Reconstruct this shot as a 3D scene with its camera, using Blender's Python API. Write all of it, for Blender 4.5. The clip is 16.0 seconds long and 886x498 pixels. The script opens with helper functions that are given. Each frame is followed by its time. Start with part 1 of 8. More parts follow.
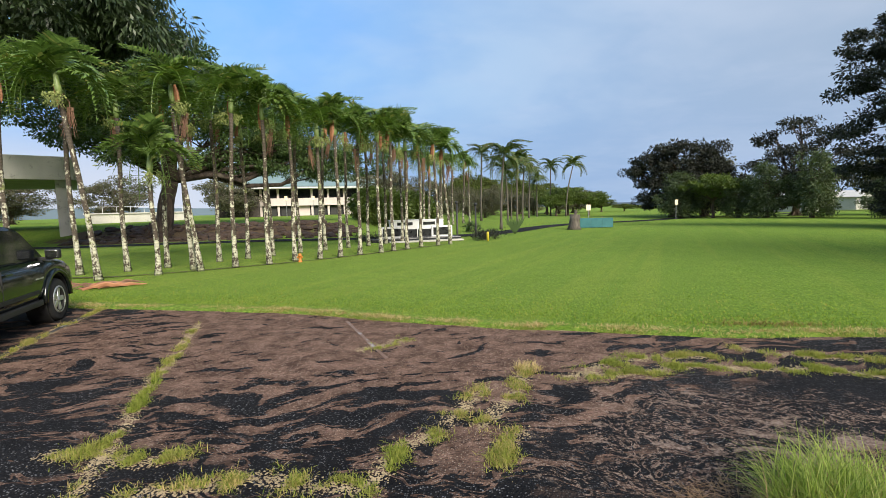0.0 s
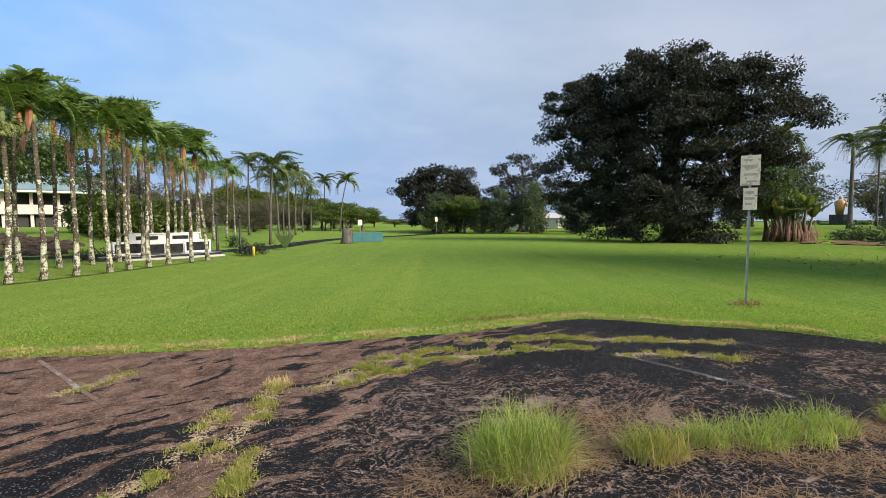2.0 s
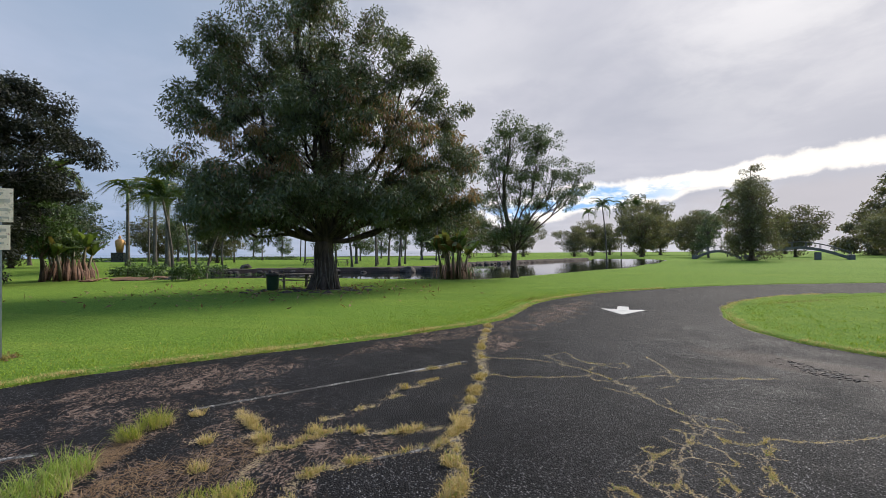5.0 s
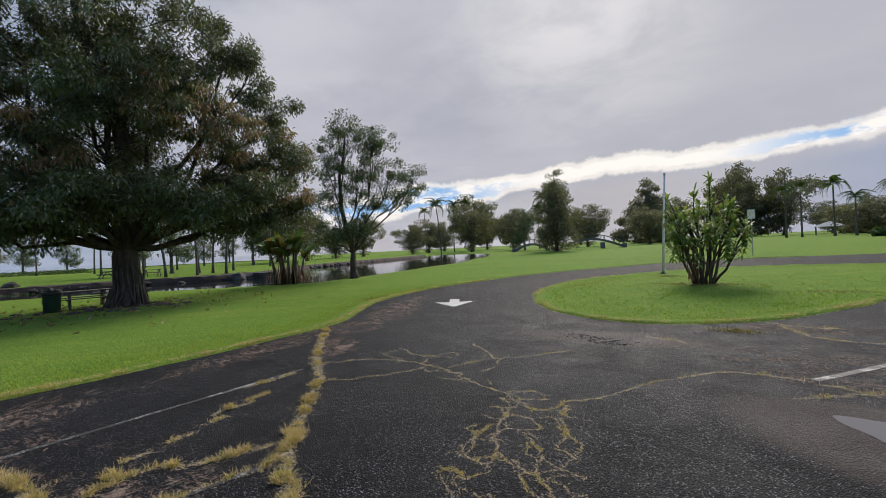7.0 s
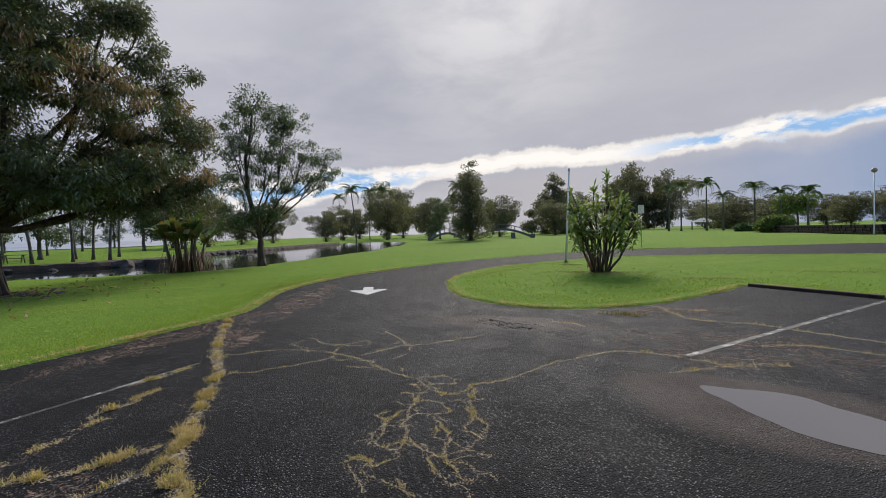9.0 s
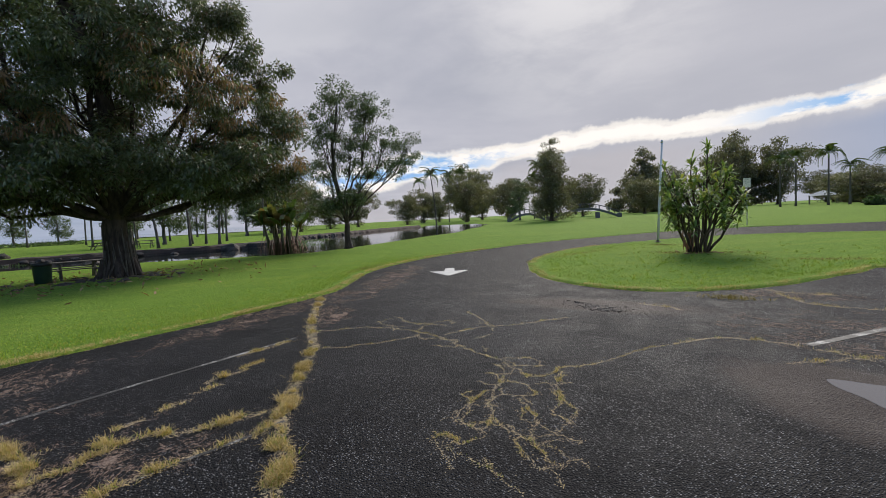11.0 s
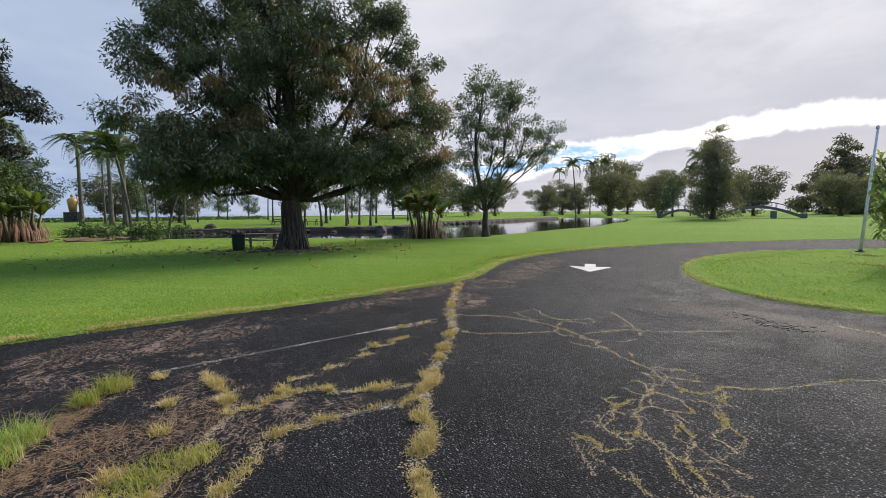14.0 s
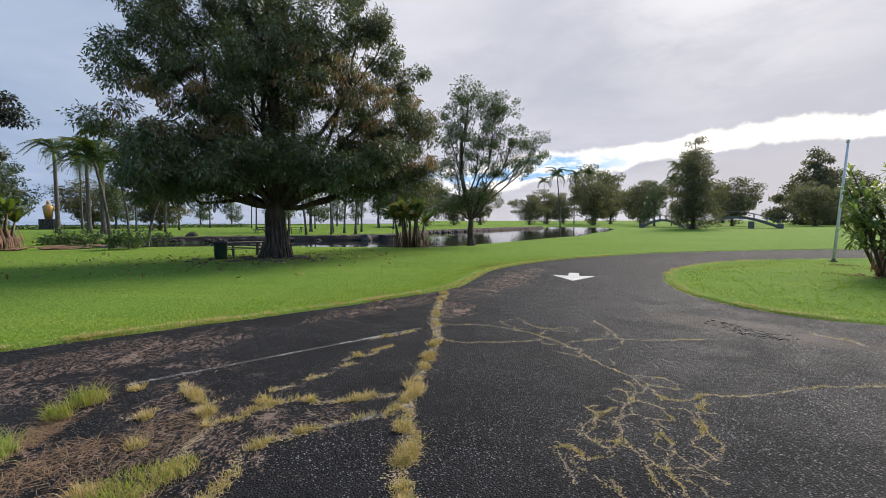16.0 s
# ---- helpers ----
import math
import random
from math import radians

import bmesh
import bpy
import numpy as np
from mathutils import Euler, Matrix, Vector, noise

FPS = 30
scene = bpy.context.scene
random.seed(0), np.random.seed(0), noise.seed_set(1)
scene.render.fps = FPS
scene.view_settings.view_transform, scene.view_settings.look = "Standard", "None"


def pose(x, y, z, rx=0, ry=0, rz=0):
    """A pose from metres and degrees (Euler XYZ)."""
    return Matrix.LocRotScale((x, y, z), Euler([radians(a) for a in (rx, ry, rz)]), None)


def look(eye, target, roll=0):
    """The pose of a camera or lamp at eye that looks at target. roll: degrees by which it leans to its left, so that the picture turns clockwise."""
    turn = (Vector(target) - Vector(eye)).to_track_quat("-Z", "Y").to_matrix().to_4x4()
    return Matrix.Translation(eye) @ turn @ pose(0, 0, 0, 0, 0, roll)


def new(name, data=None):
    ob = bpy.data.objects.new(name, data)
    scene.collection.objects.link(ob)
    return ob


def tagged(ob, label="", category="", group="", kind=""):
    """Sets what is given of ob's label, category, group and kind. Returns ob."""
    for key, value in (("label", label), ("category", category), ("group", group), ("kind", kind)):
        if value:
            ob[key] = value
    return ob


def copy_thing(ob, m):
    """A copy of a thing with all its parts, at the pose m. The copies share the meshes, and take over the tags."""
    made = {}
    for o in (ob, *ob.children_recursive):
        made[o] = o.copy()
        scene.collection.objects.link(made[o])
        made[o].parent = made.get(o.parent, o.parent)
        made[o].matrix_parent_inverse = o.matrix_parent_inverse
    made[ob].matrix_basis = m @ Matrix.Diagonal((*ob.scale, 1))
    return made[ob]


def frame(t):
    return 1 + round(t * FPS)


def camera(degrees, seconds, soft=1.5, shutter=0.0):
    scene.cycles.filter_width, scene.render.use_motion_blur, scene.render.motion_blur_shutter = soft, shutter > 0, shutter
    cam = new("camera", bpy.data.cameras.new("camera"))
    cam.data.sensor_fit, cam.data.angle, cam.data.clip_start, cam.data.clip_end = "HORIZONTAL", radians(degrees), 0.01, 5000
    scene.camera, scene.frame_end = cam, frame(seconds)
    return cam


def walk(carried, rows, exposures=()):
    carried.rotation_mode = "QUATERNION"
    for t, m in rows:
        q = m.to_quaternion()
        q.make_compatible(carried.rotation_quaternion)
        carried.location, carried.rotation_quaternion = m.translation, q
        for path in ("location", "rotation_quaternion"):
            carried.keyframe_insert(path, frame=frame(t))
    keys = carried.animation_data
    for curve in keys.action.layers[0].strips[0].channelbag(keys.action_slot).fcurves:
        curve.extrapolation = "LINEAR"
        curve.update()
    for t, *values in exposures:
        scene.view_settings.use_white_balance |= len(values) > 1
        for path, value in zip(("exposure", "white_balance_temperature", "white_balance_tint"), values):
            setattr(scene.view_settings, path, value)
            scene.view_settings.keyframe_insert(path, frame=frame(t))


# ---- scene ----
cam = camera(89.6, 16.0, soft=0.5)
PATH = [
    (0, (-0.044, -0.006, 1.835), (-0.1830, 1.9814, 1.6571), -1.46),
    (0.5, (0.014, 0.005, 1.811), (-0.0390, 1.9984, 1.6539), -1.83),
    (1, (0.059, 0.001, 1.806), (0.2020, 1.9921, 1.6797), -1.27),
    (1.5, (0.106, -0.023, 1.798), (0.5725, 1.9191, 1.6906), -0.82),
    (2, (0.236, -0.069, 1.763), (1.0539, 1.7516, 1.6363), -0.47),
    (2.5, (0.363, -0.078, 1.757), (1.5759, 1.5078, 1.6356), -0.04),
    (3, (0.421, -0.110, 1.768), (2.0184, 1.0896, 1.6737), 0.02),
    (3.5, (0.419, -0.164, 1.789), (2.2862, 0.5511, 1.7312), 0.09),
    (4, (0.408, -0.235, 1.812), (2.3899, 0.0319, 1.7774), -0.07),
    (4.5, (0.383, -0.319, 1.831), (2.3808, -0.4124, 1.8237), -0.14),
    (5, (0.353, -0.419, 1.829), (2.3131, -0.8180, 1.8464), -0.36),
    (5.2, (0.340, -0.460, 1.834), (2.2685, -0.9907, 1.8616), -0.46),
    (7.3, (0.272, -0.521, 1.847), (1.9292, -1.6411, 1.8373), -2.72),
    (7.5, (0.274, -0.523, 1.845), (1.8952, -1.6943, 1.8323), -2.59),
    (8, (0.260, -0.538, 1.846), (1.7819, -1.8353, 1.8139), -1.99),
    (8.2, (0.264, -0.540, 1.846), (1.7419, -1.8873, 1.8012), -1.52),
    (10.3, (0.330, -0.617, 1.788), (1.8529, -1.9074, 1.6552), -2.43),
    (10.5, (0.344, -0.606, 1.788), (1.9191, -1.8303, 1.6521), -2.68),
    (11, (0.380, -0.590, 1.793), (2.0675, -1.6541, 1.6572), -2.93),
    (11.5, (0.388, -0.563, 1.791), (2.1685, -1.4654, 1.6659), -2.91),
    (12, (0.400, -0.521, 1.807), (2.2535, -1.2628, 1.6900), -2.50),
    (12.5, (0.428, -0.489, 1.805), (2.3277, -1.1037, 1.6895), -1.99),
    (13, (0.434, -0.475, 1.804), (2.3582, -1.0075, 1.6814), -1.45),
    (13.5, (0.446, -0.464, 1.804), (2.3752, -0.9722, 1.6579), -0.84),
    (14, (0.449, -0.476, 1.807), (2.3732, -0.9942, 1.6419), -0.42),
    (14.5, (0.451, -0.466, 1.811), (2.3715, -0.9978, 1.6459), 0.06),
    (15, (0.451, -0.460, 1.806), (2.3725, -0.9936, 1.6556), 0.10),
    (15.5, (0.433, -0.466, 1.814), (2.3520, -1.0134, 1.6752), -0.13),
    (16, (0.426, -0.486, 1.813), (2.3351, -1.0672, 1.6868), -0.15),
]
walk(cam, [(t, look(eye, target, roll)) for t, eye, target, roll in PATH],
     [(0, 0.34, 6500, 10), (2, 0.40, 6650, 12), (4, 0.46, 6550, 13), (5, 0.17, 6280, 12.5), (7.5, -0.13, 6280, 12.5), (10.5, -0.12, 6280, 12.5), (12.5, 0.18, 6280, 12.5), (14, 0.30, 6280, 12.5), (16, 0.25, 6280, 12.5)])

# ---- light: broken overcast with a low gap in the clouds ----
SUN_AZ, SUN_EL = 146.0, 33.0
sun = new("sun", bpy.data.lights.new("sun", "SUN"))
sun.data.energy, sun.data.angle, sun.data.color = 4.9, radians(26), (1.0, 0.92, 0.79)
sun.matrix_world = look((math.sin(radians(SUN_AZ)) * 60, math.cos(radians(SUN_AZ)) * 60, math.tan(radians(SUN_EL)) * 60), (0, 0, 0))


class Nodes:
    """Short forms for building node trees."""

    def __init__(self, tree):
        self.t = tree
        self.t.nodes.clear()

    def n(self, kind, **kw):
        nd = self.t.nodes.new(kind)
        for k, v in kw.items():
            if k == "op":
                nd.operation = v
            elif k == "blend":
                nd.blend_type = v
            elif k == "dtype":
                nd.data_type = v
            elif k == "interp":
                nd.interpolation_type = v
            elif k == "feature":
                nd.feature = v
        return nd

    def put(self, socket, value):
        if isinstance(value, bpy.types.NodeSocket):
            self.t.links.new(value, socket)
        else:
            socket.default_value = value

    def math(self, op, a, b=0.0, c=0.0):
        nd = self.n("ShaderNodeMath", op=op)
        for i, v in enumerate((a, b, c)):
            self.put(nd.inputs[i], v)
        return nd.outputs[0]

    def mix(self, fac, a, b, blend="MIX"):
        nd = self.n("ShaderNodeMix", dtype="RGBA", blend=blend)
        self.put(nd.inputs[0], fac)
        for i, v in ((6, a), (7, b)):
            self.put(nd.inputs[i], v if isinstance(v, bpy.types.NodeSocket) else (*v[:3], 1))
        return nd.outputs[2]

    def step(self, v, lo, hi, a=0.0, b=1.0):
        nd = self.n("ShaderNodeMapRange", interp="SMOOTHSTEP")
        for i, x in enumerate((v, lo, hi, a, b)):
            self.put(nd.inputs[i], x)
        return nd.outputs[0]

    def noise(self, vec, scale, detail=4.0, rough=0.55, distort=0.0):
        nd = self.n("ShaderNodeTexNoise")
        self.put(nd.inputs["Vector"], vec)
        self.put(nd.inputs["Scale"], scale)
        self.put(nd.inputs["Detail"], detail)
        self.put(nd.inputs["Roughness"], rough)
        self.put(nd.inputs["Distortion"], distort)
        return nd.outputs["Fac"]

    def mapped(self, vec, scale=(1, 1, 1), rot=(0, 0, 0), loc=(0, 0, 0)):
        nd = self.n("ShaderNodeMapping")
        self.put(nd.inputs[0], vec)
        nd.inputs["Location"].default_value = loc
        nd.inputs["Rotation"].default_value = rot
        nd.inputs["Scale"].default_value = scale
        return nd.outputs[0]

    def away(self, vec, x, y, sx, sy, turn=0.0):
        """Distance from a place on the ground, in units of sx along and sy across."""
        sub = self.n("ShaderNodeVectorMath", op="SUBTRACT")
        self.put(sub.inputs[0], vec)
        sub.inputs[1].default_value = (x, y, 0)
        m = self.mapped(sub.outputs[0], (1, 1, 0), (0, 0, radians(-turn)))
        m = self.mapped(m, (1 / sx, 1 / sy, 0))
        ln = self.n("ShaderNodeVectorMath", op="LENGTH")
        self.put(ln.inputs[0], m)
        return ln.outputs["Value"]


def build_world():
    w = bpy.data.worlds.new("sky")
    w.use_nodes = True
    scene.world = w
    k = Nodes(w.node_tree)
    out, bg = k.n("ShaderNodeOutputWorld"), k.n("ShaderNodeBackground")
    sky = k.n("ShaderNodeTexSky")
    sky.sky_type, sky.sun_disc = "NISHITA", False
    sky.sun_elevation, sky.sun_rotation = radians(SUN_EL), radians(SUN_AZ)
    tc = k.n("ShaderNodeTexCoord")
    xyz = k.n("ShaderNodeSeparateXYZ")
    d = tc.outputs["Generated"]
    k.put(xyz.inputs[0], d)
    x, y, z = xyz.outputs
    az = k.math("MULTIPLY", k.math("ARCTAN2", x, y), 57.2958)
    el = k.math("MULTIPLY", k.math("ARCSINE", z), 57.2958)
    # cloud texture on a flat layer overhead
    zz = k.math("MAXIMUM", k.math("ADD", z, 0.12), 0.05)
    comb = k.n("ShaderNodeCombineXYZ")
    k.put(comb.inputs[0], k.math("DIVIDE", x, zz))
    k.put(comb.inputs[1], k.math("DIVIDE", y, zz))
    layer = comb.outputs[0]
    big = k.noise(layer, 0.55, 5, 0.55, 0.3)
    fine = k.noise(layer, 1.9, 6, 0.6, 0.4)
    near = k.noise(d, 7.0, 6, 0.6, 0.3)
    # blue sky of the gaps
    blue = k.mix(1.0, k.mix(1.0, sky.outputs[0], (0.03, 0.03, 0.03), "MULTIPLY"), (0.12, 0.36, 0.86), "ADD")
    # the cloud sheet: bluish away from the sun, warm grey towards it
    side = k.step(az, -62.0, 58.0)
    warm = k.step(az, 62.0, 112.0)
    sheet = k.mix(side, (0.17, 0.42, 0.82), (0.318, 0.400, 0.520))
    sheet = k.mix(warm, sheet, (0.43, 0.445, 0.50))
    pale = k.mix(warm, k.mix(side, (0.28, 0.53, 0.84), (0.405, 0.468, 0.580)), (0.55, 0.55, 0.595))
    sheet = k.mix(k.step(big, 0.38, 0.62), sheet, pale)
    white = k.math("MULTIPLY", k.math("MULTIPLY", k.step(az, 74.0, 98.0), k.step(az, 126.0, 104.0)), k.math("MULTIPLY", k.step(k.noise(layer, 0.8, 6, 0.6), 0.44, 0.62), k.step(el, 3.0, 12.0)))
    sheet = k.mix(k.math("MULTIPLY", white, 0.32), sheet, (0.90, 0.88, 0.86))
    sheet = k.mix(k.math("MULTIPLY", k.step(fine, 0.42, 0.75), 0.18), sheet, k.mix(warm, (0.50, 0.57, 0.72), (0.74, 0.73, 0.74)))
    sheet = k.mix(k.math("MULTIPLY", k.step(az, 118.0, 150.0), 0.55), sheet, (0.58, 0.57, 0.59))
    # pale cloud added over the unseen west, to make the fill light less blue
    sheet = k.mix(k.math("MULTIPLY", k.step(az, -56.0, -82.0), 0.85), sheet, (0.52, 0.53, 0.57))
    open_ = k.math("MULTIPLY", k.step(az, 5.0, -45.0), k.step(el, 6.0, 22.0))
    open_ = k.math("MULTIPLY", open_, k.step(big, 0.66, 0.40))
    col = k.mix(k.math("MULTIPLY", open_, 0.6), sheet, blue)
    # darker slate towards the horizon away from the sun
    low = k.math("MULTIPLY", k.step(el, 14.0, 1.0), k.step(az, 95.0, 30.0))
    col = k.mix(k.math("MULTIPLY", low, 0.60), col, (0.27, 0.38, 0.58))
    col = k.mix(k.math("MULTIPLY", k.math("MULTIPLY", k.step(el, 13.0, 2.0), k.step(az, -14.0, -36.0)), 0.85), col, (0.60, 0.63, 0.71))
    # the glow round the sun behind the sheet
    off = k.math("SUBTRACT", az, SUN_AZ - 6)
    r1 = k.math("SQRT", k.math("ADD", k.math("POWER", k.math("MULTIPLY", off, 0.8), 2.0), k.math("POWER", k.math("SUBTRACT", el, 27.0), 2.0)))
    col = k.mix(k.math("MULTIPLY", k.step(r1, 20.0, 0.0), k.step(fine, 0.35, 0.65, 0.25, 0.7)), col, (0.95, 0.92, 0.88))
    # the long gap low over the horizon, rising with the azimuth: white near the sun, blue further on
    mid = k.n("ShaderNodeMapRange")
    for i, v in enumerate((az, 112.0, 138.0, 5.2, 8.7)):
        k.put(mid.inputs[i], v)
    far_mid = k.n("ShaderNodeMapRange")
    for i, v in enumerate((az, 150.0, 178.0, 0.0, 1.0)):
        k.put(far_mid.inputs[i], v)
    rel = k.math("SUBTRACT", el, k.math("ADD", mid.outputs[0], far_mid.outputs[0]))
    rel = k.math("ADD", rel, k.math("MULTIPLY", k.math("SUBTRACT", near, 0.5), 3.6))
    half = k.math("ADD", k.step(az, 130.0, 152.0, 0.95, 0.80), k.step(az, 132.0, 116.0, 0.0, 0.55))
    out_by = k.math("SUBTRACT", k.math("ABSOLUTE", rel), half)
    there = k.step(az, 98.0, 112.0)
    shred = k.math("MULTIPLY", k.math("SUBTRACT", k.noise(k.mapped(d, (1, 1, 3.5)), 24.0, 6, 0.65), 0.5), 1.6)
    inside = k.math("MULTIPLY", k.step(k.math("ADD", out_by, shred), 0.45, -0.45), there)
    wisp = k.step(k.noise(k.mapped(d, (1, 1, 2.6)), 15.0, 6, 0.6), 0.40, 0.58)
    toblue = k.math("MAXIMUM", k.step(az, 151.0, 166.0), k.step(az, 136.0, 122.0, 0.0, 1.0))
    gap = k.mix(k.math("MULTIPLY", toblue, wisp), (1.12, 1.06, 0.96), (0.33, 0.56, 0.86))
    col = k.mix(inside, col, gap)
    # a bright rim on the cloud banks above and below the gap
    rim = k.math("MULTIPLY", k.step(k.math("ABSOLUTE", out_by), 0.5, 0.0), there)
    col = k.mix(k.math("MULTIPLY", rim, k.step(az, 150.0, 175.0, 0.8, 0.55)), col, (1.02, 0.96, 0.86))
    # the bank under the gap
    bank = k.math("MULTIPLY", k.step(k.math("ADD", rel, half), 0.1, -2.0), there)
    lower = k.mix(k.step(az, 146.0, 182.0), (0.55, 0.52, 0.525), (0.25, 0.36, 0.56))
    lower = k.mix(k.math("MULTIPLY", k.step(near, 0.45, 0.65), k.step(az, 150.0, 120.0, 0.1, 0.7)), lower, (0.74, 0.74, 0.78))
    col = k.mix(k.math("MULTIPLY", bank, 0.72), col, lower)
    # ground side
    col = k.mix(k.step(el, 0.0, -3.0), col, (0.12, 0.15, 0.10))
    k.put(bg.inputs[0], col)
    bg.inputs[1].default_value = 1.0
    k.put(out.inputs[0], bg.outputs[0])


build_world()

# ---- materials ----


def material(name):
    m = bpy.data.materials.new(name)
    m.use_nodes = True
    k = Nodes(m.node_tree)
    out, b = k.n("ShaderNodeOutputMaterial"), k.n("ShaderNodeBsdfPrincipled")
    k.put(out.inputs[0], b.outputs[0])
    k.out, k.b = out, b
    tc = k.n("ShaderNodeTexCoord")
    k.p = tc.outputs["Object"]
    return m, k


def bump(k, height, strength=0.4, dist=0.02):
    nd = k.n("ShaderNodeBump")
    nd.inputs["Strength"].default_value, nd.inputs["Distance"].default_value = strength, dist
    k.put(nd.inputs["Height"], height)
    k.put(k.b.inputs["Normal"], nd.outputs[0])


def plain(name, c1, c2, rough=0.7, grain=30.0, patch=1.5, metal=0.0, relief=0.25, dist=0.01, rrange=0.12, third=None, per_object=0.0):
    """A surface with grain and larger patches between two colours, and rubbed or stained spots of a third."""
    m, k = material(name)
    a, g = k.noise(k.p, patch, 5), k.noise(k.p, grain, 4, 0.65)
    f = k.math("ADD", k.math("MULTIPLY", k.step(a, 0.3, 0.7), 0.6), k.math("MULTIPLY", k.step(g, 0.3, 0.7), 0.4))
    col = k.mix(f, c1, c2)
    if third:
        col = k.mix(k.step(k.noise(k.p, patch * 2.7, 6, 0.7), 0.56, 0.68), col, third)
    if per_object:
        oi = k.n("ShaderNodeObjectInfo")
        hsv = k.n("ShaderNodeHueSaturation")
        k.put(hsv.inputs["Value"], k.math("ADD", k.math("MULTIPLY", oi.outputs["Random"], per_object), 1 - per_object / 2))
        k.put(hsv.inputs["Color"], col)
        col = hsv.outputs[0]
    k.put(k.b.inputs["Base Color"], col)
    k.put(k.b.inputs["Roughness"], k.math("ADD", k.math("MULTIPLY", a, rrange), rough - rrange / 2))
    k.b.inputs["Metallic"].default_value = metal
    bump(k, g, relief, dist)
    return m


def leafy(name, c1, c2, rough=0.5, through_light=0.25, third=None, share=0.0, spec=0.4):
    """Leaves or blades: every one a little different, with some light coming through."""
    m, k = material(name)
    geo = k.n("ShaderNodeNewGeometry")
    r = geo.outputs["Random Per Island"]
    col = k.mix(r, c1, c2)
    col = k.mix(k.step(k.noise(k.p, 0.55, 3), 0.4, 0.65, 0.0, 0.35), col, c2)
    if third:
        col = k.mix(k.math("MULTIPLY", k.step(k.math("FRACT", k.math("MULTIPLY", r, 7.31)), 1 - share, 1 - share * 0.6), k.step(k.noise(k.p, 0.35, 2), 0.38, 0.55)), col, third)
    k.put(k.b.inputs["Base Color"], col)
    k.b.inputs["Roughness"].default_value = rough
    k.b.inputs["Specular IOR Level"].default_value = spec
    tr = k.n("ShaderNodeBsdfTranslucent")
    k.put(tr.inputs[0], k.mix(1.0, col, (1.5, 1.6, 0.7), "MULTIPLY"))
    mx = k.n("ShaderNodeMixShader")
    mx.inputs[0].default_value = through_light
    k.put(mx.inputs[1], k.b.outputs[0])
    k.put(mx.inputs[2], tr.outputs[0])
    k.put(k.out.inputs[0], mx.outputs[0])
    return m


def make_lawn():
    m, k = material("mown_lawn")
    big, mid, fine, tiny = k.noise(k.p, 0.07, 4), k.noise(k.p, 0.9, 5), k.noise(k.p, 14.0, 4, 0.7), k.noise(k.mapped(k.p, (1, 1, 0.2)), 75.0, 3, 0.7)
    col = k.mix(k.step(fine, 0.36, 0.64), (0.078, 0.170, 0.020), (0.228, 0.372, 0.053))
    col = k.mix(k.step(mid, 0.35, 0.70, 0.0, 0.45), col, (0.240, 0.355, 0.055))
    col = k.mix(k.step(big, 0.40, 0.70, 0.0, 0.40), col, (0.115, 0.200, 0.030))
    stripes = k.noise(k.mapped(k.mapped(k.p, (1, 1, 0), (0, 0, radians(24))), (1.1, 0.035, 0)), 1.0, 3)
    col = k.mix(k.step(stripes, 0.50, 0.62, 0.0, 0.45), col, (0.260, 0.345, 0.055))
    dry = k.math("MULTIPLY", k.step(k.noise(k.p, 2.3, 6, 0.7), 0.62, 0.75), 0.35)
    col = k.mix(dry, col, (0.26, 0.25, 0.05))
    col = k.mix(k.step(tiny, 0.34, 0.70, 0.60, 0.0), col, (0.030, 0.062, 0.008))
    col = k.mix(k.step(k.noise(k.p, 1.7, 9, 0.85), 0.50, 0.60, 0.0, 0.42), col, (0.085, 0.155, 0.015))
    col = k.mix(k.step(k.noise(k.p, 3.0, 9, 0.85), 0.55, 0.66, 0.0, 0.35), col, (0.36, 0.43, 0.06))
    col = k.mix(k.step(k.noise(k.p, 5.0, 5, 0.7), 0.52, 0.66, 0.0, 0.42), col, (0.078, 0.145, 0.014))
    clumps = k.noise(k.p, 21.0, 4, 0.7, 0.6)
    col = k.mix(k.step(clumps, 0.50, 0.36, 0.0, 0.62), col, (0.042, 0.080, 0.009))
    col = k.mix(k.step(clumps, 0.54, 0.66, 0.0, 0.55), col, (0.315, 0.415, 0.060))
    # bare soil on the rock bank behind the palms
    soil = k.step(k.math("ADD", k.away(k.p, -21.0, 32.5, 11.5, 2.9, 3.0), k.math("MULTIPLY", k.math("SUBTRACT", k.noise(k.p, 0.6, 5), 0.5), 1.3)), 1.05, 0.85)
    col = k.mix(soil, col, k.mix(fine, (0.055, 0.035, 0.026), (0.11, 0.075, 0.055)))
    k.put(k.b.inputs["Base Color"], col)
    k.b.inputs["Roughness"].default_value = 0.9
    k.b.inputs["Specular IOR Level"].default_value = 0.02
    k.b.inputs["Sheen Weight"].default_value, k.b.inputs["Sheen Roughness"].default_value = 0.06, 0.5
    k.b.inputs["Sheen Tint"].default_value = (0.95, 1.0, 0.45, 1)
    bump(k, k.math("ADD", tiny, k.math("MULTIPLY", fine, 1.5)), 0.7, 0.03)
    return m


